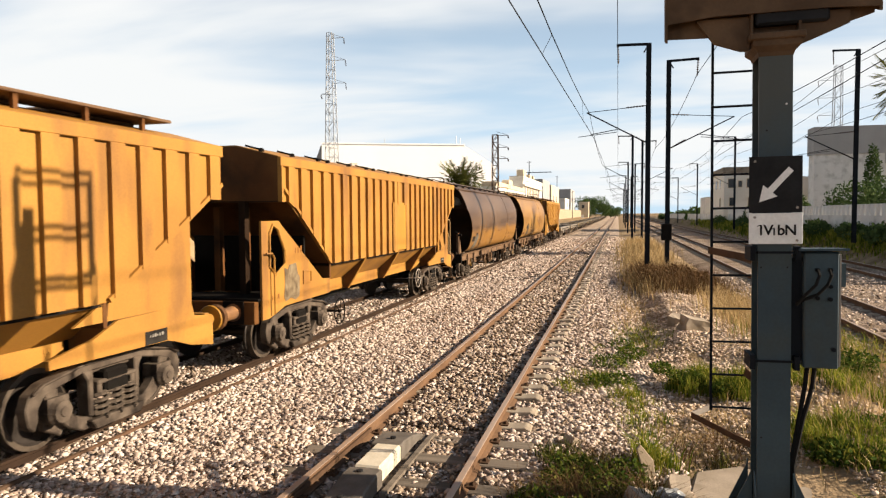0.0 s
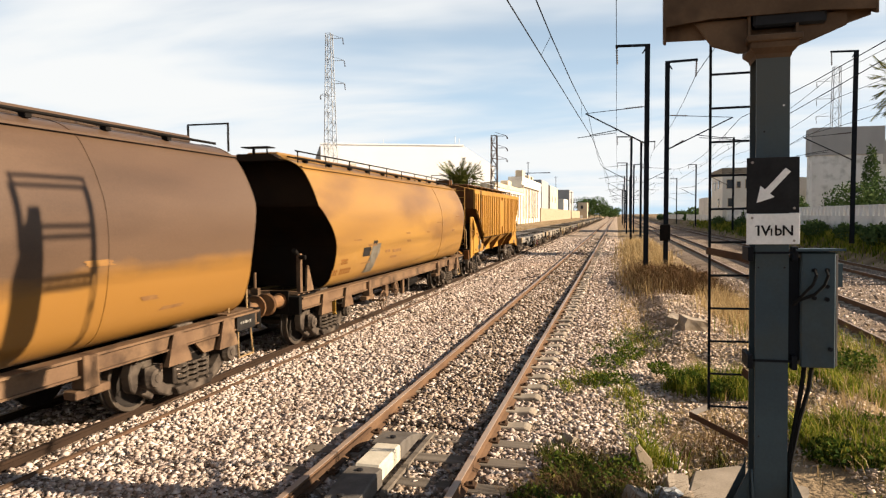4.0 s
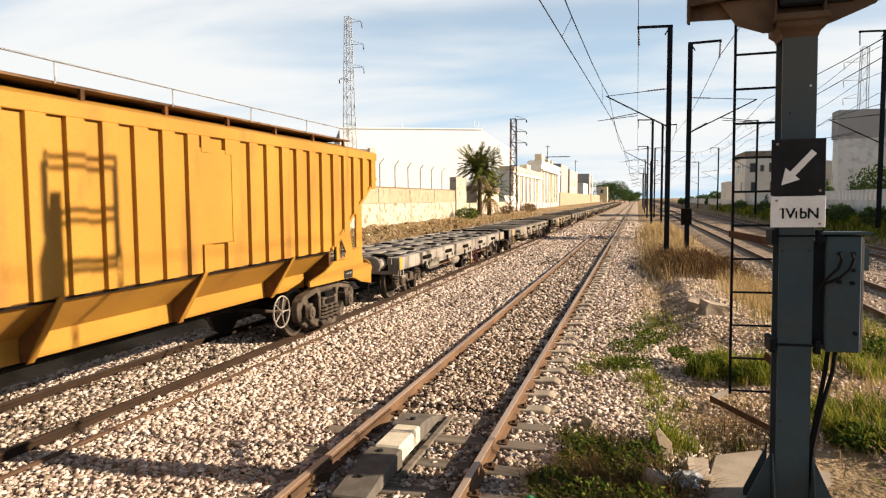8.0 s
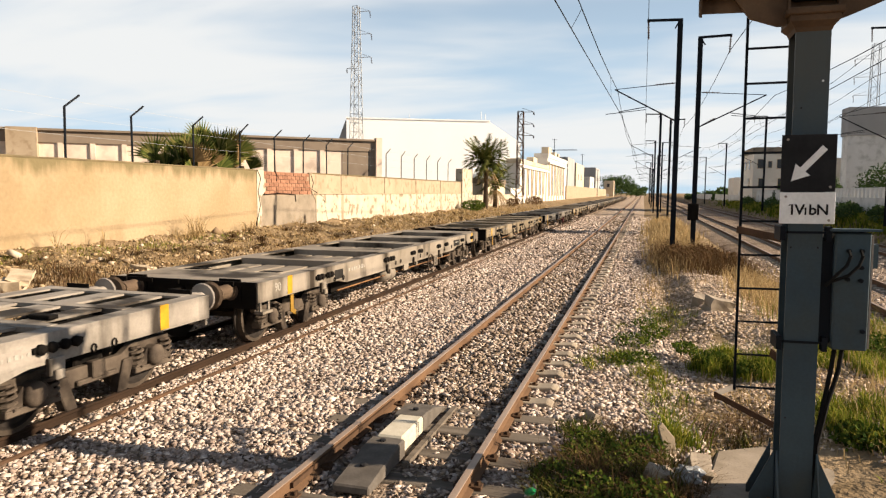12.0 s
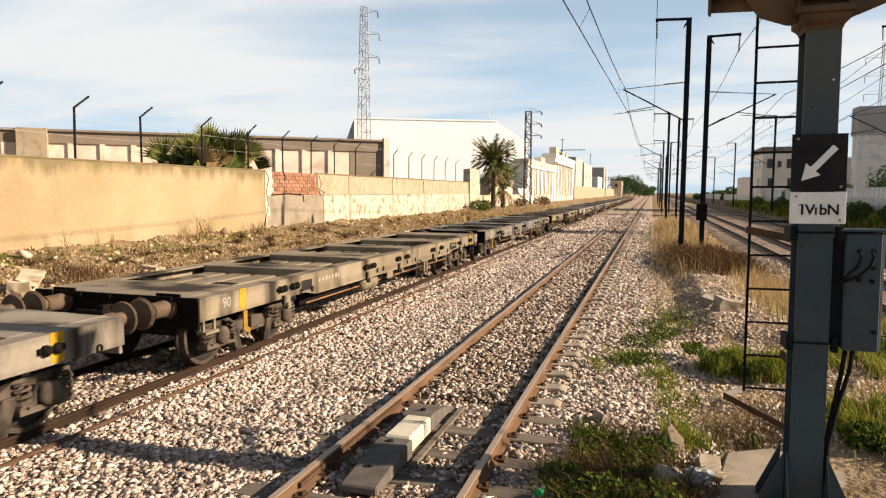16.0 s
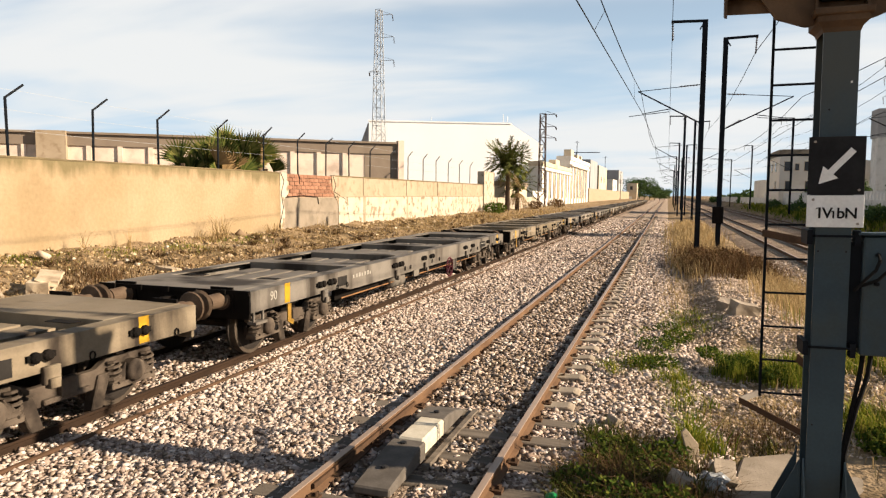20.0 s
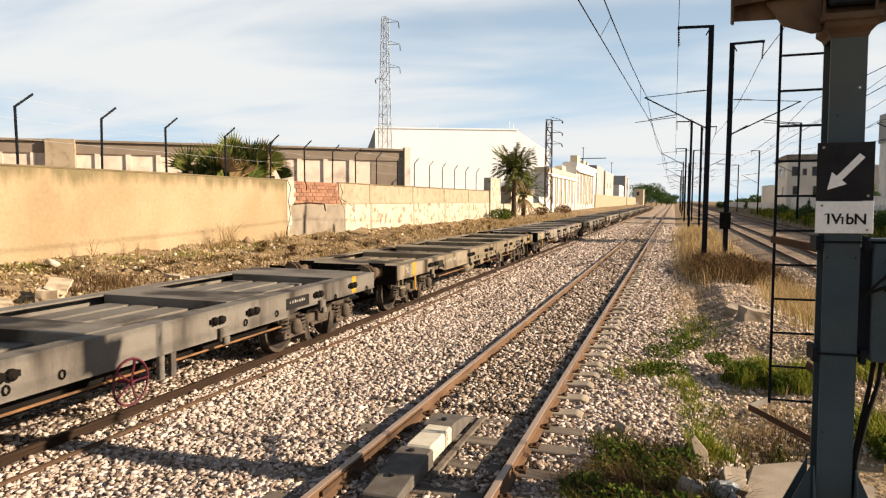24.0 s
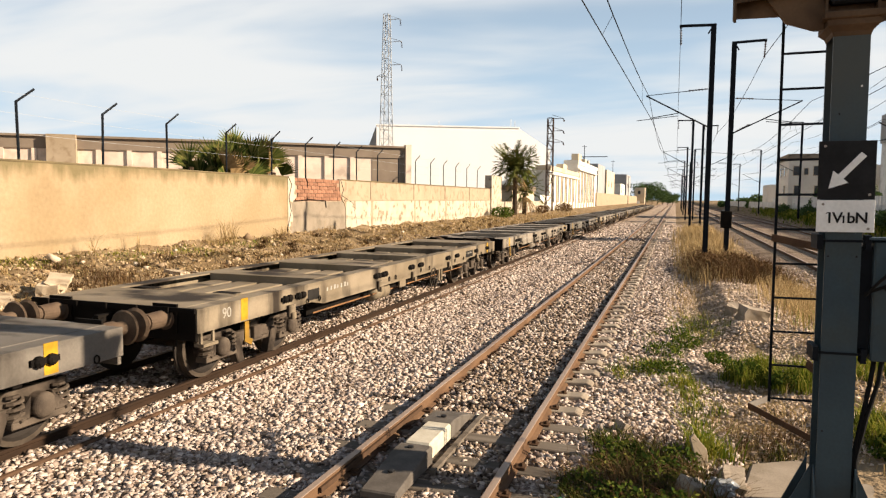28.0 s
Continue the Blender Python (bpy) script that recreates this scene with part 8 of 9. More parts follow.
stuff("brown_weeds", blades([
    (1.3, 28.0, 0.4, 2.2, 2600, 0.75, 0.007, 0.9), (2.2, 26.5, 0.5, 1.8, 2600, 0.85, 0.007, 0.9), (2.9, 25.5, 0.4, 1.2, 1500, 0.75, 0.006, 0.9), (1.1, 33.5, 0.3, 2.6, 1600, 0.6, 0.008, 0.8), (-13.2, 16.0, 1.2, 4.0, 700, 0.15, 0.008, 1.3), (-13.4, 30.0, 1.2, 7.0, 900, 0.16, 0.012, 1.3), 
    (1.2, 8.5, 0.15, 0.2, 120, 0.24, 0.004, 1.2), (0.0, 7.2, 0.30, 0.4, 600, 0.20, 0.004, 1.5), (-0.3, 7.9, 0.2, 0.3, 400, 0.16, 0.004, 1.3),
    (-0.45, 16.5, 0.12, 0.4, 160, 0.16, 0.005, 0.8), (-0.55, 12.4, 0.1, 0.2, 120, 0.14, 0.005, 0.8),
    (-11.6, 18.0, 0.5, 6.0, 1500, 0.28, 0.01, 0.9), (-12.6, 12.6, 0.4, 0.5, 420, 0.4, 0.008, 0.9)]
    + tufts([(-12.6, 14.0, 2.2, 4.5, 26, 60, 0.18, 0.010, 1.8), (-12.8, 26.0, 2.2, 8.0, 40, 50, 0.2, 0.012, 1.8), (-13.0, 44.0, 2.2, 10.0, 40, 40, 0.24, 0.018, 1.6), (-0.2, 6.5, 0.8, 0.7, 60, 26, 0.28, 0.004, 1.6), (1.0, 8.3, 0.4, 0.3, 8, 24, 0.24, 0.004, 1.6)])),
    M_BROWNWEED, "dry brown weeds and dead stalks", "dead weeds")


def bush(name, label, balls, size, material, category="bush"):
    """A leafy bush or weed on a few stems."""
    b0 = balls[0]
    e = thing(name, label, category, (b0[0], b0[1], ground_z(b0[0], b0[1])))
    z0 = ground_z(b0[0], b0[1])
    bm = bmesh.new()
    for x, y, z, rx, ry, rz, n in balls:
        rod(bm, (0, 0, -0.05), (x - b0[0], y - b0[1], z - z0), max(0.008, rx * 0.05), 5, max(0.004, rx * 0.02))
    part("stem", bm, M_BARK, e)
    rel = [(x - b0[0], y - b0[1], z - z0, rx, ry, rz, n) for x, y, z, rx, ry, rz, n in balls]
    ob = new("foliage", raw_mesh("foliage", *leaf_cloud(rel, size), material))
    ob.parent = e
    return e


bush("leafy_weed", "low leafy green weed on the stony verge", [(-0.28, 11.3, -0.13, 0.28, 0.3, 0.10, 420), (0.05, 11.5, -0.12, 0.25, 0.3, 0.10, 360)], 0.05, M_LEAF, "weed")
bush("leafy_weed", "spreading green weed at the foot of the signal", [(-0.45, 7.2, -0.10, 0.28, 0.3, 0.13, 650), (-0.1, 6.9, -0.10, 0.26, 0.3, 0.14, 600), (0.15, 7.3, -0.1, 0.2, 0.25, 0.12, 380)], 0.05, M_LEAF, "weed")
bush("leafy_weed", "dark straggling weed on the ballast shoulder", [(-0.72, 6.35, -0.12, 0.24, 0.26, 0.12, 420), (-0.35, 6.1, -0.10, 0.28, 0.26, 0.15, 520), (0.1, 6.05, -0.08, 0.26, 0.24, 0.14, 460), (-0.55, 6.9, -0.12, 0.2, 0.3, 0.1, 300)], 0.05, M_LEAF, "weed")
bush("leafy_weed", "bright green leafy weed beside the cabinet cables", [(2.75, 9.1, -0.05, 0.3, 0.3, 0.16, 700), (3.2, 9.3, -0.05, 0.35, 0.3, 0.17, 700), (2.5, 8.2, -0.08, 0.3, 0.25, 0.12, 500)], 0.06, M_LEAF, "weed")
bush("leafy_weed", "dark green leafy clump in yellow grass", [(3.4, 12.4, 0.05, 0.5, 0.45, 0.22, 900), (3.9, 12.8, 0.05, 0.4, 0.4, 0.2, 700)], 0.07, M_LEAF, "weed")
bush("leafy_weed", "low bright green weed in pale stones", [(1.1, 11.3, 0.0, 0.3, 0.35, 0.10, 700), (1.6, 10.8, 0.0, 0.26, 0.3, 0.09, 500), (0.75, 12.0, -0.02, 0.2, 0.3, 0.08, 350)], 0.055, M_LEAF, "weed")
bush("leafy_weed", "dark green weed patch on the stony shoulder", [(-0.1, 12.8, -0.12, 0.35, 0.5, 0.08, 600), (0.3, 13.6, -0.1, 0.3, 0.5, 0.08, 450)], 0.05, M_LEAF, "weed")
bush("leafy_weed", "broad green weed beside the concrete plinth", [(2.35, 8.2, -0.05, 0.3, 0.3, 0.14, 600), (2.9, 8.0, -0.05, 0.35, 0.35, 0.14, 700), (3.5, 8.6, -0.02, 0.35, 0.35, 0.15, 600)], 0.065, M_LEAF, "weed")
bush("leafy_weed", "dark low weed on the ballast edge", [(0.1, 14.6, -0.13, 0.3, 0.5, 0.09, 350)], 0.05, M_LEAF, "weed")
bush("dry_bush", "rust-brown dead thicket on the verge below the masts", [(2.1, 26.3, 0.25, 0.7, 1.3, 0.42, 2600), (1.25, 28.2, 0.15, 0.45, 1.6, 0.38, 2000), (2.9, 25.4, 0.15, 0.5, 0.9, 0.36, 1400), (1.7, 24.9, 0.05, 0.5, 0.8, 0.3, 1200), (1.2, 32.0, 0.1, 0.4, 1.8, 0.35, 1200)], 0.10, M_BROWNWEED)
bush("wall_shrub", "round green shrub at the foot of the wall", [(-14.8, 59.5, 1.3, 0.9, 1.2, 0.5, 700), (-14.6, 61.0, 1.3, 0.7, 1.0, 0.45, 500)], 0.16, M_LEAF)
bush("wall_shrub", "dusty brown shrub beside the lattice pole", [(-14.8, 80.0, 1.3, 0.8, 1.6, 0.5, 600)], 0.18, M_BROWNWEED)
bush("wall_shrub", "dark shrub beside the low wall", [(-15.0, 96.0, 1.2, 1.0, 2.2, 0.8, 600), (-15.0, 100.0, 1.2, 0.8, 2.2, 0.7, 500)], 0.2, M_BROWNWEED)
for k, (x, y, z, r, n) in enumerate(((14.6, 44, 1.3, 1.0, 900), (14.9, 50, 1.3, 1.2, 900), (14.6, 57, 1.4, 1.3, 900), (14.8, 66, 1.4, 1.4, 900), (14.4, 76, 1.5, 1.6, 800), (14.8, 90, 1.4, 1.8, 800), (14.6, 108, 1.5, 2.0, 700))):
    bush("verge_shrub", "dark green scrub along the east wall", [(x, y, z, 0.8, r * 1.8, 0.6, n), (x + 0.5, y + r, z, 0.6, r, 0.5, n // 2)], 0.22, M_TREE)
for k, (x, y, z, rx, rz) in enumerate(((21.0, 70, 3.4, 2.6, 2.0), (24.5, 72, 3.8, 3.0, 2.2), (28.0, 74, 3.6, 3.0, 2.2), (18.5, 82, 3.2, 1.6, 1.6), (32.0, 78, 4.0, 3.0, 2.6), (17.8, 118, 3.4, 1.6, 1.4), (17.6, 96, 3.0, 1.2, 1.4))):
    bush("garden_tree", "dark green garden tree behind the wall", [(x, y, z, rx, rx, rz, 1500), (x + 1.2, y + 1, z - 0.7, rx * 0.7, rx, rz * 0.7, 700), (x - 1.0, y - 0.6, z - 0.9, rx * 0.7, rx, rz * 0.7, 700)], 0.3, M_TREE, "tree")
bush("cypress", "tall dark cypress beside the grey block", [(25.6, 80, 5.5, 0.75, 0.75, 4.0, 2600)], 0.25, M_TREE, "tree")


def far_tree(x, y, h, w, label):
    e = thing("tree", label, "tree", (x, y, 0), "distant trees")
    bm = bmesh.new()
    rod(bm, (0, 0, -0.2), (0.1, 0, h * 0.5), 0.2, 6, 0.12)
    for k in range(4):
        a = k * 1.7
        rod(bm, (0.1, 0, h * 0.4), (w * 0.5 * math.cos(a), w * 0.5 * math.sin(a), h * 0.72), 0.09, 5, 0.04)
    part("trunk", bm, M_BARK, e)
    balls = []
    for k in range(11):
        a = RNG.uniform(0, math.tau)
        q = RNG.uniform(0.1, 0.6)
        balls.append((w * q * math.cos(a), w * q * math.sin(a), h * RNG.uniform(0.28, 0.82), w * 0.36, w * 0.36, h * 0.2, 230))
    ob = new("crown", raw_mesh("crown", *leaf_cloud(balls, 0.55), M_TREE))
    ob.parent = e


for x, y, h, w in ((-14, 372, 13, 7), (-11.5, 376, 12, 7), (-9, 380, 11, 7), (-6.5, 388, 9.5, 6), (-17, 362, 12, 7), (-4, 396, 7.5, 6), (-1.5, 410, 6, 6), (20, 190, 4.2, 5), (27, 200, 5, 6), (36, 210, 5, 6),
                   (16, 240, 2.8, 4), (24, 260, 3.4, 5), (34, 350, 4.5, 8), (48, 280, 5, 8), (17, 172, 2.8, 3)):
    far_tree(x, y, h, w, "distant dark green tree beside the railway")


# ---------------------------------------------------------------- palms
def frond(V, Fc, root, yaw, rise, length, droop, leaf, pairs=30):
    """One feather frond: an arching midrib with narrow leaflets along it."""
    d = np.array([math.cos(yaw), math.sin(yaw), 0.0])
    side = np.array([-d[1], d[0], 0.0])
    pts = []
    for k in range(pairs + 1):
        t = k / pairs
        pts.append(root + d * (length * (t - 0.18 * t * t)) + np.array([0, 0, length * (rise * t - droop * t * t)]))
    b = len(V)
    for k in range(pairs):
        p, q = pts[k], pts[k + 1]
        tang = (q - p) / np.linalg.norm(q - p)
        l = leaf * (0.45 + 0.75 * math.sin(math.pi * min(0.97, 0.12 + 0.86 * k / pairs)))
        for s in (-1, 1):
            tip = p + (side * s * 0.8 + tang * 0.75 + np.array([0, 0, 0.18 - 0.55 * abs(math.sin(k * 12.9))])) * l
            w = tang * 0.05 * length / 3.0
            V += [p - w, p + w, tip]
            Fc.append((b, b + 1, b + 2))
            b += 3
        if k < pairs - 2:
            wv = side * 0.025
            V += [p - wv, p + wv, pts[k + 2]]
            Fc.append((b, b + 1, b + 2))
            b += 3


def palm_tree(x, y, z0, h, n, length, label, skirt=14):
    e = thing("palm_tree", label, "palm tree", (x, y, z0))
    bm = bmesh.new()
    prof = []
    for k in range(18):
        t = k / 17
        prof.append((h * t, (0.24 - 0.06 * t) * (1 + 0.12 * (k % 2)) + 0.18 * max(0, t - 0.8)))
    lathe(bm, prof, (0, 0, -0.1), "z", 10)
    part("trunk", bm, M_BARK, e, "rough ringed palm trunk")
    V, Fc = [], []
    for k in range(n):
        t = k / n
        frond(V, Fc, np.array([0, 0, h - 0.1]), k * 2.4 + 0.3 * math.sin(k), 1.45 - 1.35 * t, length * (0.8 + 0.12 * ((k * 7) % 5) / 5 + 0.12 * t), 0.42 + 0.22 * t, 0.5)
    ob = new("crown", raw_mesh("crown", np.array(V), np.array(Fc), M_PALM))
    ob.parent = e
    V, Fc = [], []
    for k in range(skirt):
        frond(V, Fc, np.array([0, 0, h - 0.5]), k * 2.4, -0.2, length * 0.55, 0.75, 0.3, 20)
    ob = new("dry_skirt", raw_mesh("dry_skirt", np.array(V), np.array(Fc), M_PALM_DRY))
    ob.parent = tagged(e)
    tagged(ob, "dry hanging fronds")
    return e


palm_tree(-15.0, 66.2, 0.85, 4.5, 84, 3.1, "date palm with a full green crown beside the wall")
palm_tree(-15.0, 70.8, 0.85, 2.4, 26, 3.0, "shorter dusty palm leaning by the date palm", 20)
palm_tree(18.6, 50.5, 0.9, 9.3, 46, 3.4, "tall date palm beyond the east wall")


def fan_palms():
    """A clump of fan palms that tops the plaster wall."""
    e = thing("fan_palm_clump", "clump of spiky fan palms behind the plaster wall", "palm bush", (-17.3, 24.0, 0.9))
    for k in range(6):
        bm = bmesh.new()
        rod(bm, (0.1 * math.sin(k * 3), -2.6 + 1.1 * k, 0), (0.1 * math.sin(k * 3), -2.6 + 1.1 * k, 2.7), 0.1, 6)
        part("trunk", bm, M_BARK, e)
    for name, m, n, seed in (("fan_leaves", M_PALM, 90, 3), ("dry_fan_leaves", M_PALM_DRY, 16, 5)):
        g = np.random.default_rng(seed)
        V, Fc = [], []
        for k in range(n):
            yy = g.uniform(-2.0, 2.2)
            c = np.array([g.uniform(-0.6, 0.7), yy, 1.75 + g.uniform(-0.1, 0.6) + 0.5 * math.exp(-((yy - 0.9) / 1.0) ** 2)])
            a, el = g.uniform(0, math.tau), g.uniform(0.75, 1.5)
            f = np.array([math.cos(a) * math.cos(el), math.sin(a) * math.cos(el), math.sin(el)])
            c2 = c + f * g.uniform(0.5, 0.9)
            s = np.cross(f, g.normal(size=3))
            s /= np.linalg.norm(s)
            L = g.uniform(0.75, 1.15)
            for j in range(15):
                th = (j - 7) / 7 * 0.95
                dirv = f * math.cos(th) + s * math.sin(th)
                w = (s * math.cos(th) - f * math.sin(th)) * 0.045
                b = len(V)
                mid = c2 + dirv * L * 0.55
                V += [c2, mid - w, mid + w, c2 + dirv * L * g.uniform(0.85, 1.1) + np.array([0, 0, -0.06])]
                Fc += [(b, b + 1, b + 2), (b + 1, b + 3, b + 2)]
            w = s * 0.015
            b = len(V)
            V += [c - w, c + w, c2]
            Fc.append((b, b + 1, b + 2))
        ob = new(name, raw_mesh(name, np.array(V), np.array(Fc), m))
        ob.parent = e


fan_palms()


# ---------------------------------------------------------------- stones, rubble, litter
BASE_V = np.array([(-1, -1, -1), (1, -1, -1), (1, 1, -1), (-1, 1, -1), (-1, -1, 1), (1, -1, 1), (1, 1, 1), (-1, 1, 1)], float)
BASE_F = np.array([(0, 3, 2), (0, 2, 1), (4, 5, 6), (4, 6, 7), (0, 1, 5), (0, 5, 4), (1, 2, 6), (1, 6, 5), (2, 3, 7), (2, 7, 6), (3, 0, 4), (3, 4, 7)])


def stones(px, py, pz, size):
    """Angular stones: jittered, squashed, turned blocks."""
    n = len(px)
    v = BASE_V[None] + RNG.uniform(-0.7, 0.7, (n, 8, 3))
    v *= RNG.uniform(0.34, 1.12, (n, 1, 3)) * (size * 0.5)[:, None, None]
    q = RNG.normal(size=(n, 4))
    q /= np.linalg.norm(q, axis=1)[:, None]
    w, x, y, z = q.T
    R = np.stack([np.stack([1 - 2 * (y * y + z * z), 2 * (x * y - z * w), 2 * (x * z + y * w)], 1),
                  np.stack([2 * (x * y + z * w), 1 - 2 * (x * x + z * z), 2 * (y * z - x * w)], 1),
                  np.stack([2 * (x * z - y * w), 2 * (y * z + x * w), 1 - 2 * (x * x + y * y)], 1)], 1)
    v = np.einsum("nij,nkj->nki", R, v) * np.array([1.0, 1.0, 0.62]) + np.stack([px, py, pz], 1)[:, None]
    f = BASE_F[None] + 8 * np.arange(n)[:, None, None]
    return v.reshape(-1, 3), f.reshape(-1, 3)


def keep_clear(px, py):
    """Stones lie beside the rails, not on them, and leave the sleeper ends and the contact box bare."""
    ok = np.ones(len(px), bool)
    for c in (TRACK_X, TRAIN_X, EAST_X, EAST2_X):
        for s in (-1, 1):
            ok &= np.abs(px - c - s * HALF_GAUGE) > 0.085
    ph = np.abs(((py - 2.48 + 0.345) % 0.69) - 0.345)
    ends = (px > -1.40) & (px < -0.93) & (ph < 0.15) & (py < 95)
    ok &= ~ends
    inner = (px > TRACK_X - 0.62) & (px < TRACK_X + 0.66) & (ph < 0.10) & (py < 7.9)
    ok &= ~(inner & (RNG.uniform(0, 1, len(px)) < 0.8))
    outer = (px > -3.5) & (px < -3.06) & (ph < 0.10) & (py < 9.5)
    ok &= ~(outer & (RNG.uniform(0, 1, len(px)) < 0.6))
    ok &= ~((px > -2.70) & (px < -2.14) & (py > 5.4) & (py < 8.1))
    weeds = ((px + 0.1) / 0.75) ** 2 + ((py - 6.7) / 1.2) ** 2 < 1
    ok &= ~(weeds & (RNG.uniform(0, 1, len(px)) < 0.6))
    return ok


def scatter_bed(x0, x1, y0, y1, per_m2, lo, hi, lift):
    n = int((x1 - x0) * (y1 - y0) * per_m2)
    px, py = RNG.uniform(x0, x1, n), RNG.uniform(y0, y1, n)
    k = keep_clear(px, py)
    px, py = px[k], py[k]
    sz = RNG.uniform(lo, hi, len(px)) * RNG.choice([0.7, 1.0, 1.25], len(px), p=[0.3, 0.5, 0.2])
    edge = np.where(px > 3, 0.0, np.clip((px + 0.15) / 0.75, 0, 1))
    pz = -0.178 - 0.06 * edge + 0.07 * np.exp(-((px - TRAIN_X) / 1.7) ** 4) + RNG.uniform(-0.012, lift, len(px))
    pz += 0.055 * ((px > -3.75) & (px < -1.62) & (py > 8.4)) * RNG.uniform(0.4, 1.1, len(px))
    return px, py, pz, sz


def ballast_stones():
    parts_, dark = [], []
    for args in ((-9.4, 0.75, -9.0, 2.6, 80, 0.06, 0.09, 0.02), (3.9, 13.2, 10.0, 34.0, 26, 0.06, 0.10, 0.02), (-6.6, 0.75, 2.6, 9.5, 860, 0.036, 0.066, 0.022), (-8.9, -6.6, 4.0, 9.5, 420, 0.042, 0.072, 0.02), (-8.9, 0.85, 9.5, 16, 560, 0.042, 0.07, 0.022), (-9.4, 0.9, 16, 27, 250, 0.052, 0.082, 0.02), (-9.4, 0.9, 27, 46, 90, 0.07, 0.105, 0.02), (-9.4, 0.9, 46, 80, 16, 0.12, 0.18, 0.02)):
        px, py, pz, sz = scatter_bed(*args)
        oily = (np.abs(px - TRACK_X) < 0.70) & (RNG.uniform(0, 1, len(px)) < 0.5) | (np.abs(px - TRAIN_X) < 0.68) & (RNG.uniform(0, 1, len(px)) < 0.25)
        oily |= (RNG.uniform(0, 1, len(px)) < np.where((px > -1.45) & (px < 2), 0.24, 0.10))
        for m, bag in ((~oily, parts_), (oily, dark)):
            bag.append(stones(px[m], py[m], pz[m], sz[m]))
    for bag, m, name, label in ((parts_, M_STONES, "ballast_stones", "loose pale crushed-limestone ballast"), (dark, M_STONES_DARK, "oily_ballast_stones", "brown oil-stained ballast stones")):
        off, V, Fc = 0, [], []
        for v, f in bag:
            V.append(v)
            Fc.append(f + off)
            off += len(v)
        stuff(name, (np.concatenate(V), np.concatenate(Fc)), m, label, "ballast stones")


ballast_stones()


def verge_stones():
    n = 90000
    px, py = RNG.uniform(0.3, 4.6, n), 4.0 + 26 * RNG.uniform(0, 1, n) ** 1.2
    dens = np.exp(-((px - 1.5) / 1.6) ** 2)
    for gx, gy, gr in ((1.1, 11.3, 0.5), (1.75, 11.0, 0.5), (3.3, 11.8, 0.8), (2.6, 8.6, 0.5), (4.2, 14.5, 1.2), (0.5, 8.1, 0.3), (3.0, 18.5, 0.8)):
        dens *= 1 - 0.85 * np.exp(-(((px - gx) / gr) ** 2 + ((py - gy) / gr) ** 2))
    k = (RNG.uniform(0, 1, n) < dens) & ~((px > 0.6) & (px < 2.4) & (py > 5.8) & (py < 8.0))
    px, py = px[k], py[k]
    sz = 0.016 + 0.05 * RNG.uniform(0, 1, len(px)) ** 2.5
    stuff("verge_stones", stones(px, py, ground_many(px, py) + 0.005, sz), M_VERGE, "pale stones spilled over the verge", "stones")
    n = 20000
    px, py = RNG.uniform(-15.9, -9.7, n), 6 + 64 * RNG.uniform(0, 1, n) ** 1.5
    sz = 0.03 + 0.10 * RNG.uniform(0, 1, n) ** 2.5
    stuff("earth_clods", stones(px, py, ground_many(px, py) + sz * 0.05, sz), M_CLODS, "crumbly ochre earth and small stones on the bank", "earth")
    n = 850
    px, py = RNG.uniform(-15.7, -9.9, n), 6 + 60 * RNG.uniform(0, 1, n) ** 1.4
    sz = 0.04 + 0.26 * RNG.uniform(0, 1, n) ** 5.0
    stuff("rubble", stones(px, py, ground_many(px, py) + sz * 0.12, sz), M_RUBBLE, "broken rubble and stones strewn over the bank", "rubble")


verge_stones()


def lump(name, at, size, turn, material, label, category="concrete lump", group=""):
    """A broken block with chipped corners."""
    bm = bmesh.new()
    bmesh.ops.create_cube(bm, size=1.0)
    bmesh.ops.subdivide_edges(bm, edges=bm.edges[:], cuts=2, use_grid_fill=True)
    for v in bm.verts:
        d = 0.10 * noise.noise_vector(v.co * 2.3 + Vector(at))
        v.co = Vector((v.co.x * size[0], v.co.y * size[1], v.co.z * size[2])) + Vector((d.x * size[0], d.y * size[1], d.z * size[2]))
    ob = solid(name, bm, material, label, category, group)
    ob.matrix_basis = pose(*at, *turn)
    return ob


for at, size, turn in (((-12.0, 10.5), (0.4, 0.4, 0.42), (6, 4, 30)), ((-12.05, 10.75), (0.42, 0.75, 0.12), (10, 8, 40)), ((-12.3, 9.6), (0.5, 1.1, 0.18), (4, 9, 60)), ((-12.3, 14.6), (0.32, 0.68, 0.2), (3, 4, 75)), ((-12.1, 15.3), (0.12, 0.6, 0.1), (2, 3, 85))):
    lump("concrete_block", (*at, ground_z(*at) + size[2] * (0.4 if size[1] != 0.75 else 3.4)), size, turn, M_BLOCK, "pale broken concrete block on the dry bank", group="broken blocks")
lump("concrete_block", (1.62, 15.6, ground_z(1.62, 15.6) + 0.1), (0.5, 0.36, 0.32), (8, 12, 25), M_PLINTH, "grey broken concrete block on the verge", group="broken blocks")
lump("concrete_block", (1.3, 16.3, ground_z(1.3, 16.3) + 0.08), (0.3, 0.25, 0.26), (14, -10, 65), M_PLINTH, "grey broken concrete block on the verge", group="broken blocks")
lump("ballast_lump", (0.25, 6.55, -0.12), (0.26, 0.22, 0.2), (10, 20, 40), M_PLINTH, "pale lump of stone among weeds", "stone", "loose stones")
lump("ballast_lump", (0.62, 7.0, -0.14), (0.2, 0.25, 0.14), (30, 10, 10), M_PLINTH, "pale lump of stone among weeds", "stone", "loose stones")
lump("ballast_lump", (-0.5, 8.2, -0.13), (0.16, 0.14, 0.12), (10, 25, 60), M_PLINTH, "pale lump of stone among weeds", "stone", "loose stones")
bm = bmesh.new()
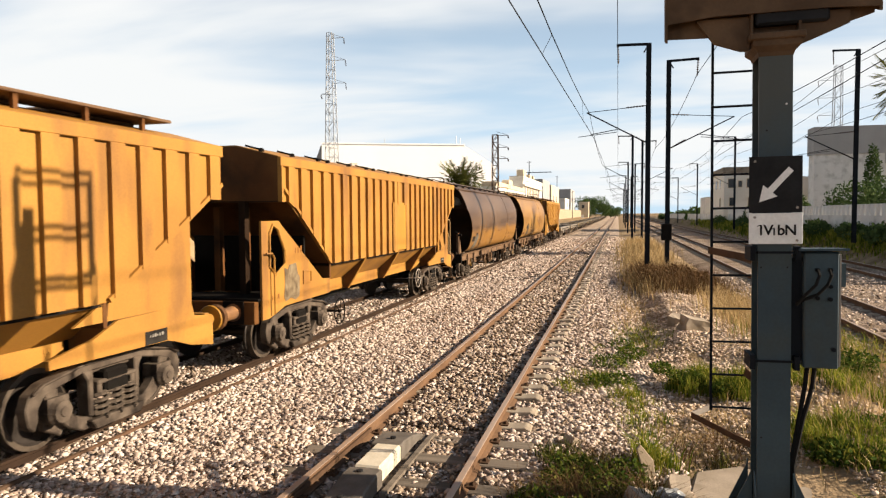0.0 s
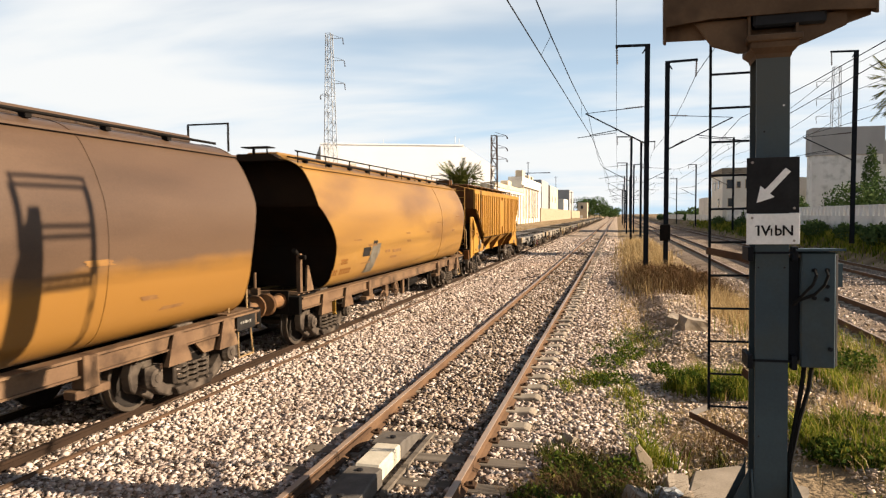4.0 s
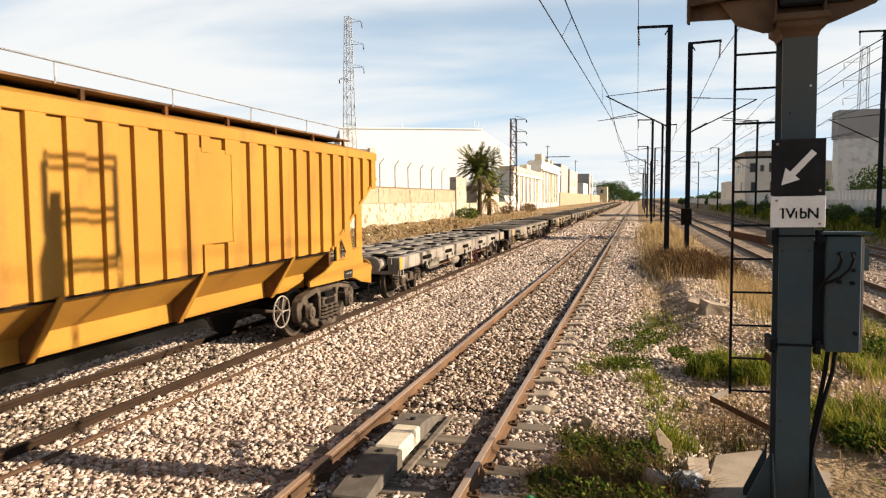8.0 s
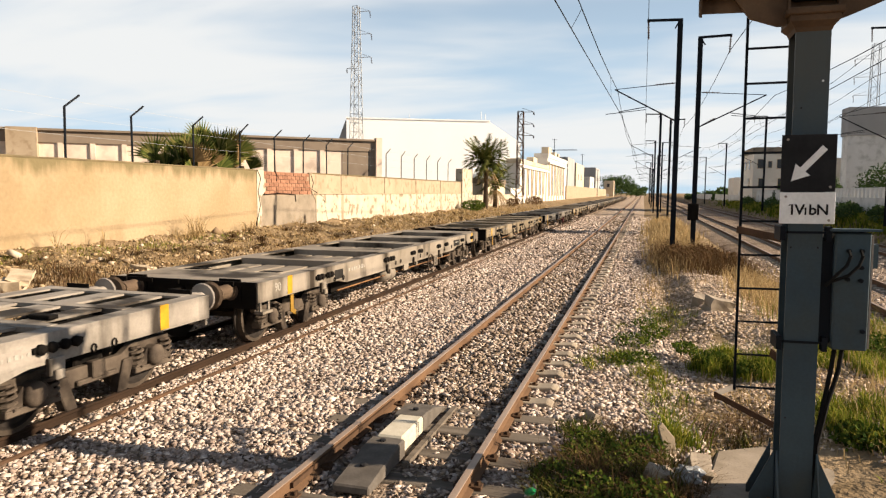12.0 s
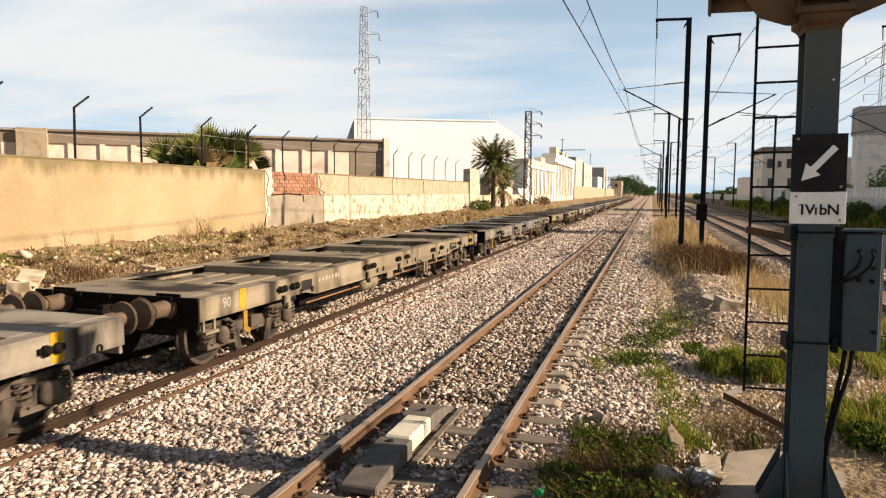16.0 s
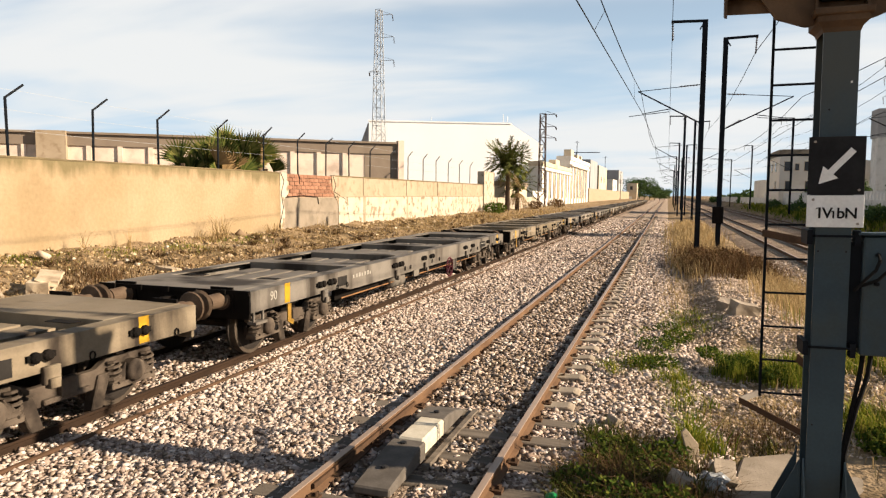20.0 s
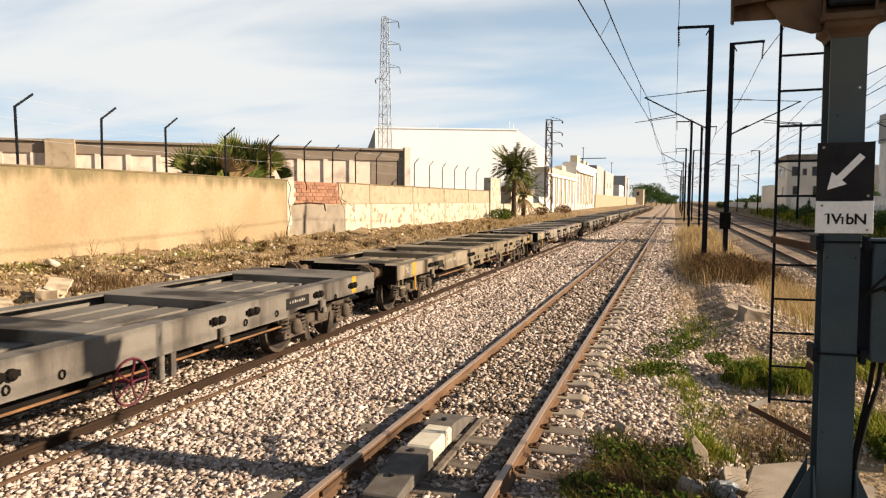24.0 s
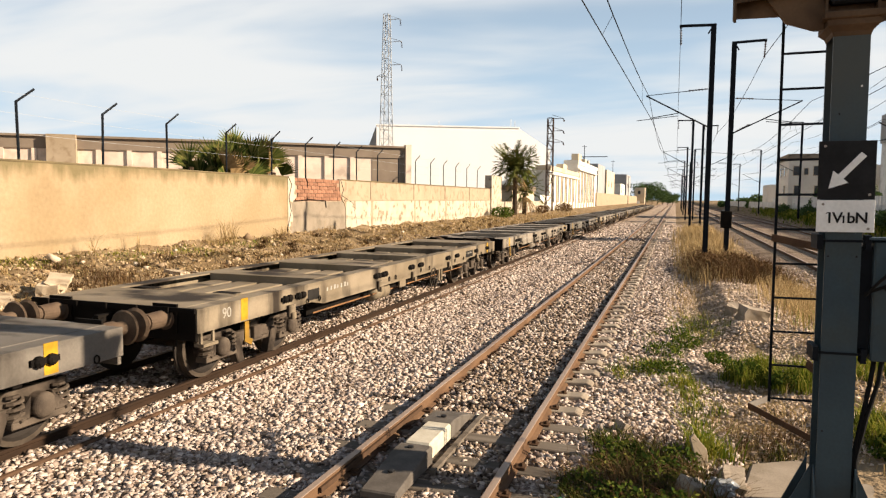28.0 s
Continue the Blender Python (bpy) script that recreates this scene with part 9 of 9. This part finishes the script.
plate(bm, [(-0.06, 0), (0.05, 0), (0.07, 0.16), (-0.03, 0.34), (-0.08, 0.3)], "y", -0.02, 0.02)
ob = solid("broken_tile", bm, M_WHITEWASH, "upright splinter of pale broken tile", "tile shard", bevel=0.006)
ob.matrix_basis = pose(0.37, 7.4, -0.18, -18, -8, 20)
bm = bmesh.new()
lathe(bm, [(0, 0.03), (0.02, 0.035), (0.14, 0.035), (0.18, 0.014), (0.215, 0.014), (0.22, 0.016), (0.235, 0.016)], (0, 0, 0), "z", 12)
ob = solid("green_bottle", bm, M_GREENPLASTIC, "small green plastic bottle lying in ballast", "bottle")
ob.matrix_basis = pose(-0.92, 5.95, -0.14, 62, 0, 25)
bm = bmesh.new()
bmesh.ops.create_icosphere(bm, subdivisions=3, radius=0.14)
for v in bm.verts:
    v.co += v.co.normalized() * 0.07 * noise.noise(v.co * 14) + v.co.normalized() * 0.04 * noise.noise(v.co * 33)
    v.co.z *= 0.6
ob = solid("plastic_wrap", bm, M_CLEARPLASTIC, "crumpled clear plastic wrap caught in weeds", "plastic wrap")
ob.location = (0.5, 6.75, -0.12)


# ---------------------------------------------------------------- bricks in the broken patch, last
def bricks():
    me = mesh_of("brick", boxes((-0.02, 0.02, 0.01, 0.385, 0.008, 0.162)), M_BRICK, 0.006)
    for r in range(6):
        z = 2.34 + 0.172 * r
        for k in range(13):
            y = 26.5 + 0.4 * k + (0.2 if r % 2 else 0) - 0.2
            edge = 26.55 + 0.12 * math.sin(r * 2.1)
            far = 30.75 + 0.25 * math.sin(r * 1.3)
            if edge < y < far:
                ob = new("brick", me)
                ob.location = (WX - 0.018 + 0.006 * math.sin(r * 5 + k * 3), y, z)
                ob.parent = WEST_WALL


bricks()


# ---------------------------------------------------------------- what moves
def rolled(t):
    k = min(int(t / 0.5), len(ROLLED) - 2)
    f = t / 0.5 - k
    return ROLLED[k] + (ROLLED[k + 1] - ROLLED[k]) * f


def motions():
    times = [0.5 * k for k in range(57)]
    for u, wagon in TRAIN:
        walk(wagon, [(t, pose(TRAIN_X, u - rolled(t), 0)) for t in times])
    # the wheels turn with the way rolled
    turns, last = [0.0], 0.0
    for k in range(1, 28 * 30 + 1):
        t = k / 30
        if (rolled(t) - last) / WHEEL_R > radians(58) or k == 28 * 30:
            turns.append(t)
            last = rolled(t)
    near = {w for _, w in TRAIN[:NEAR_WAGONS]}
    for wagon, ws in WHEELSETS:
        if wagon in near:
            x, y, z = ws.location
            walk(ws, [(t, pose(x, y, z) @ Matrix.Rotation(rolled(t) / WHEEL_R, 4, "X")) for t in turns])


motions()
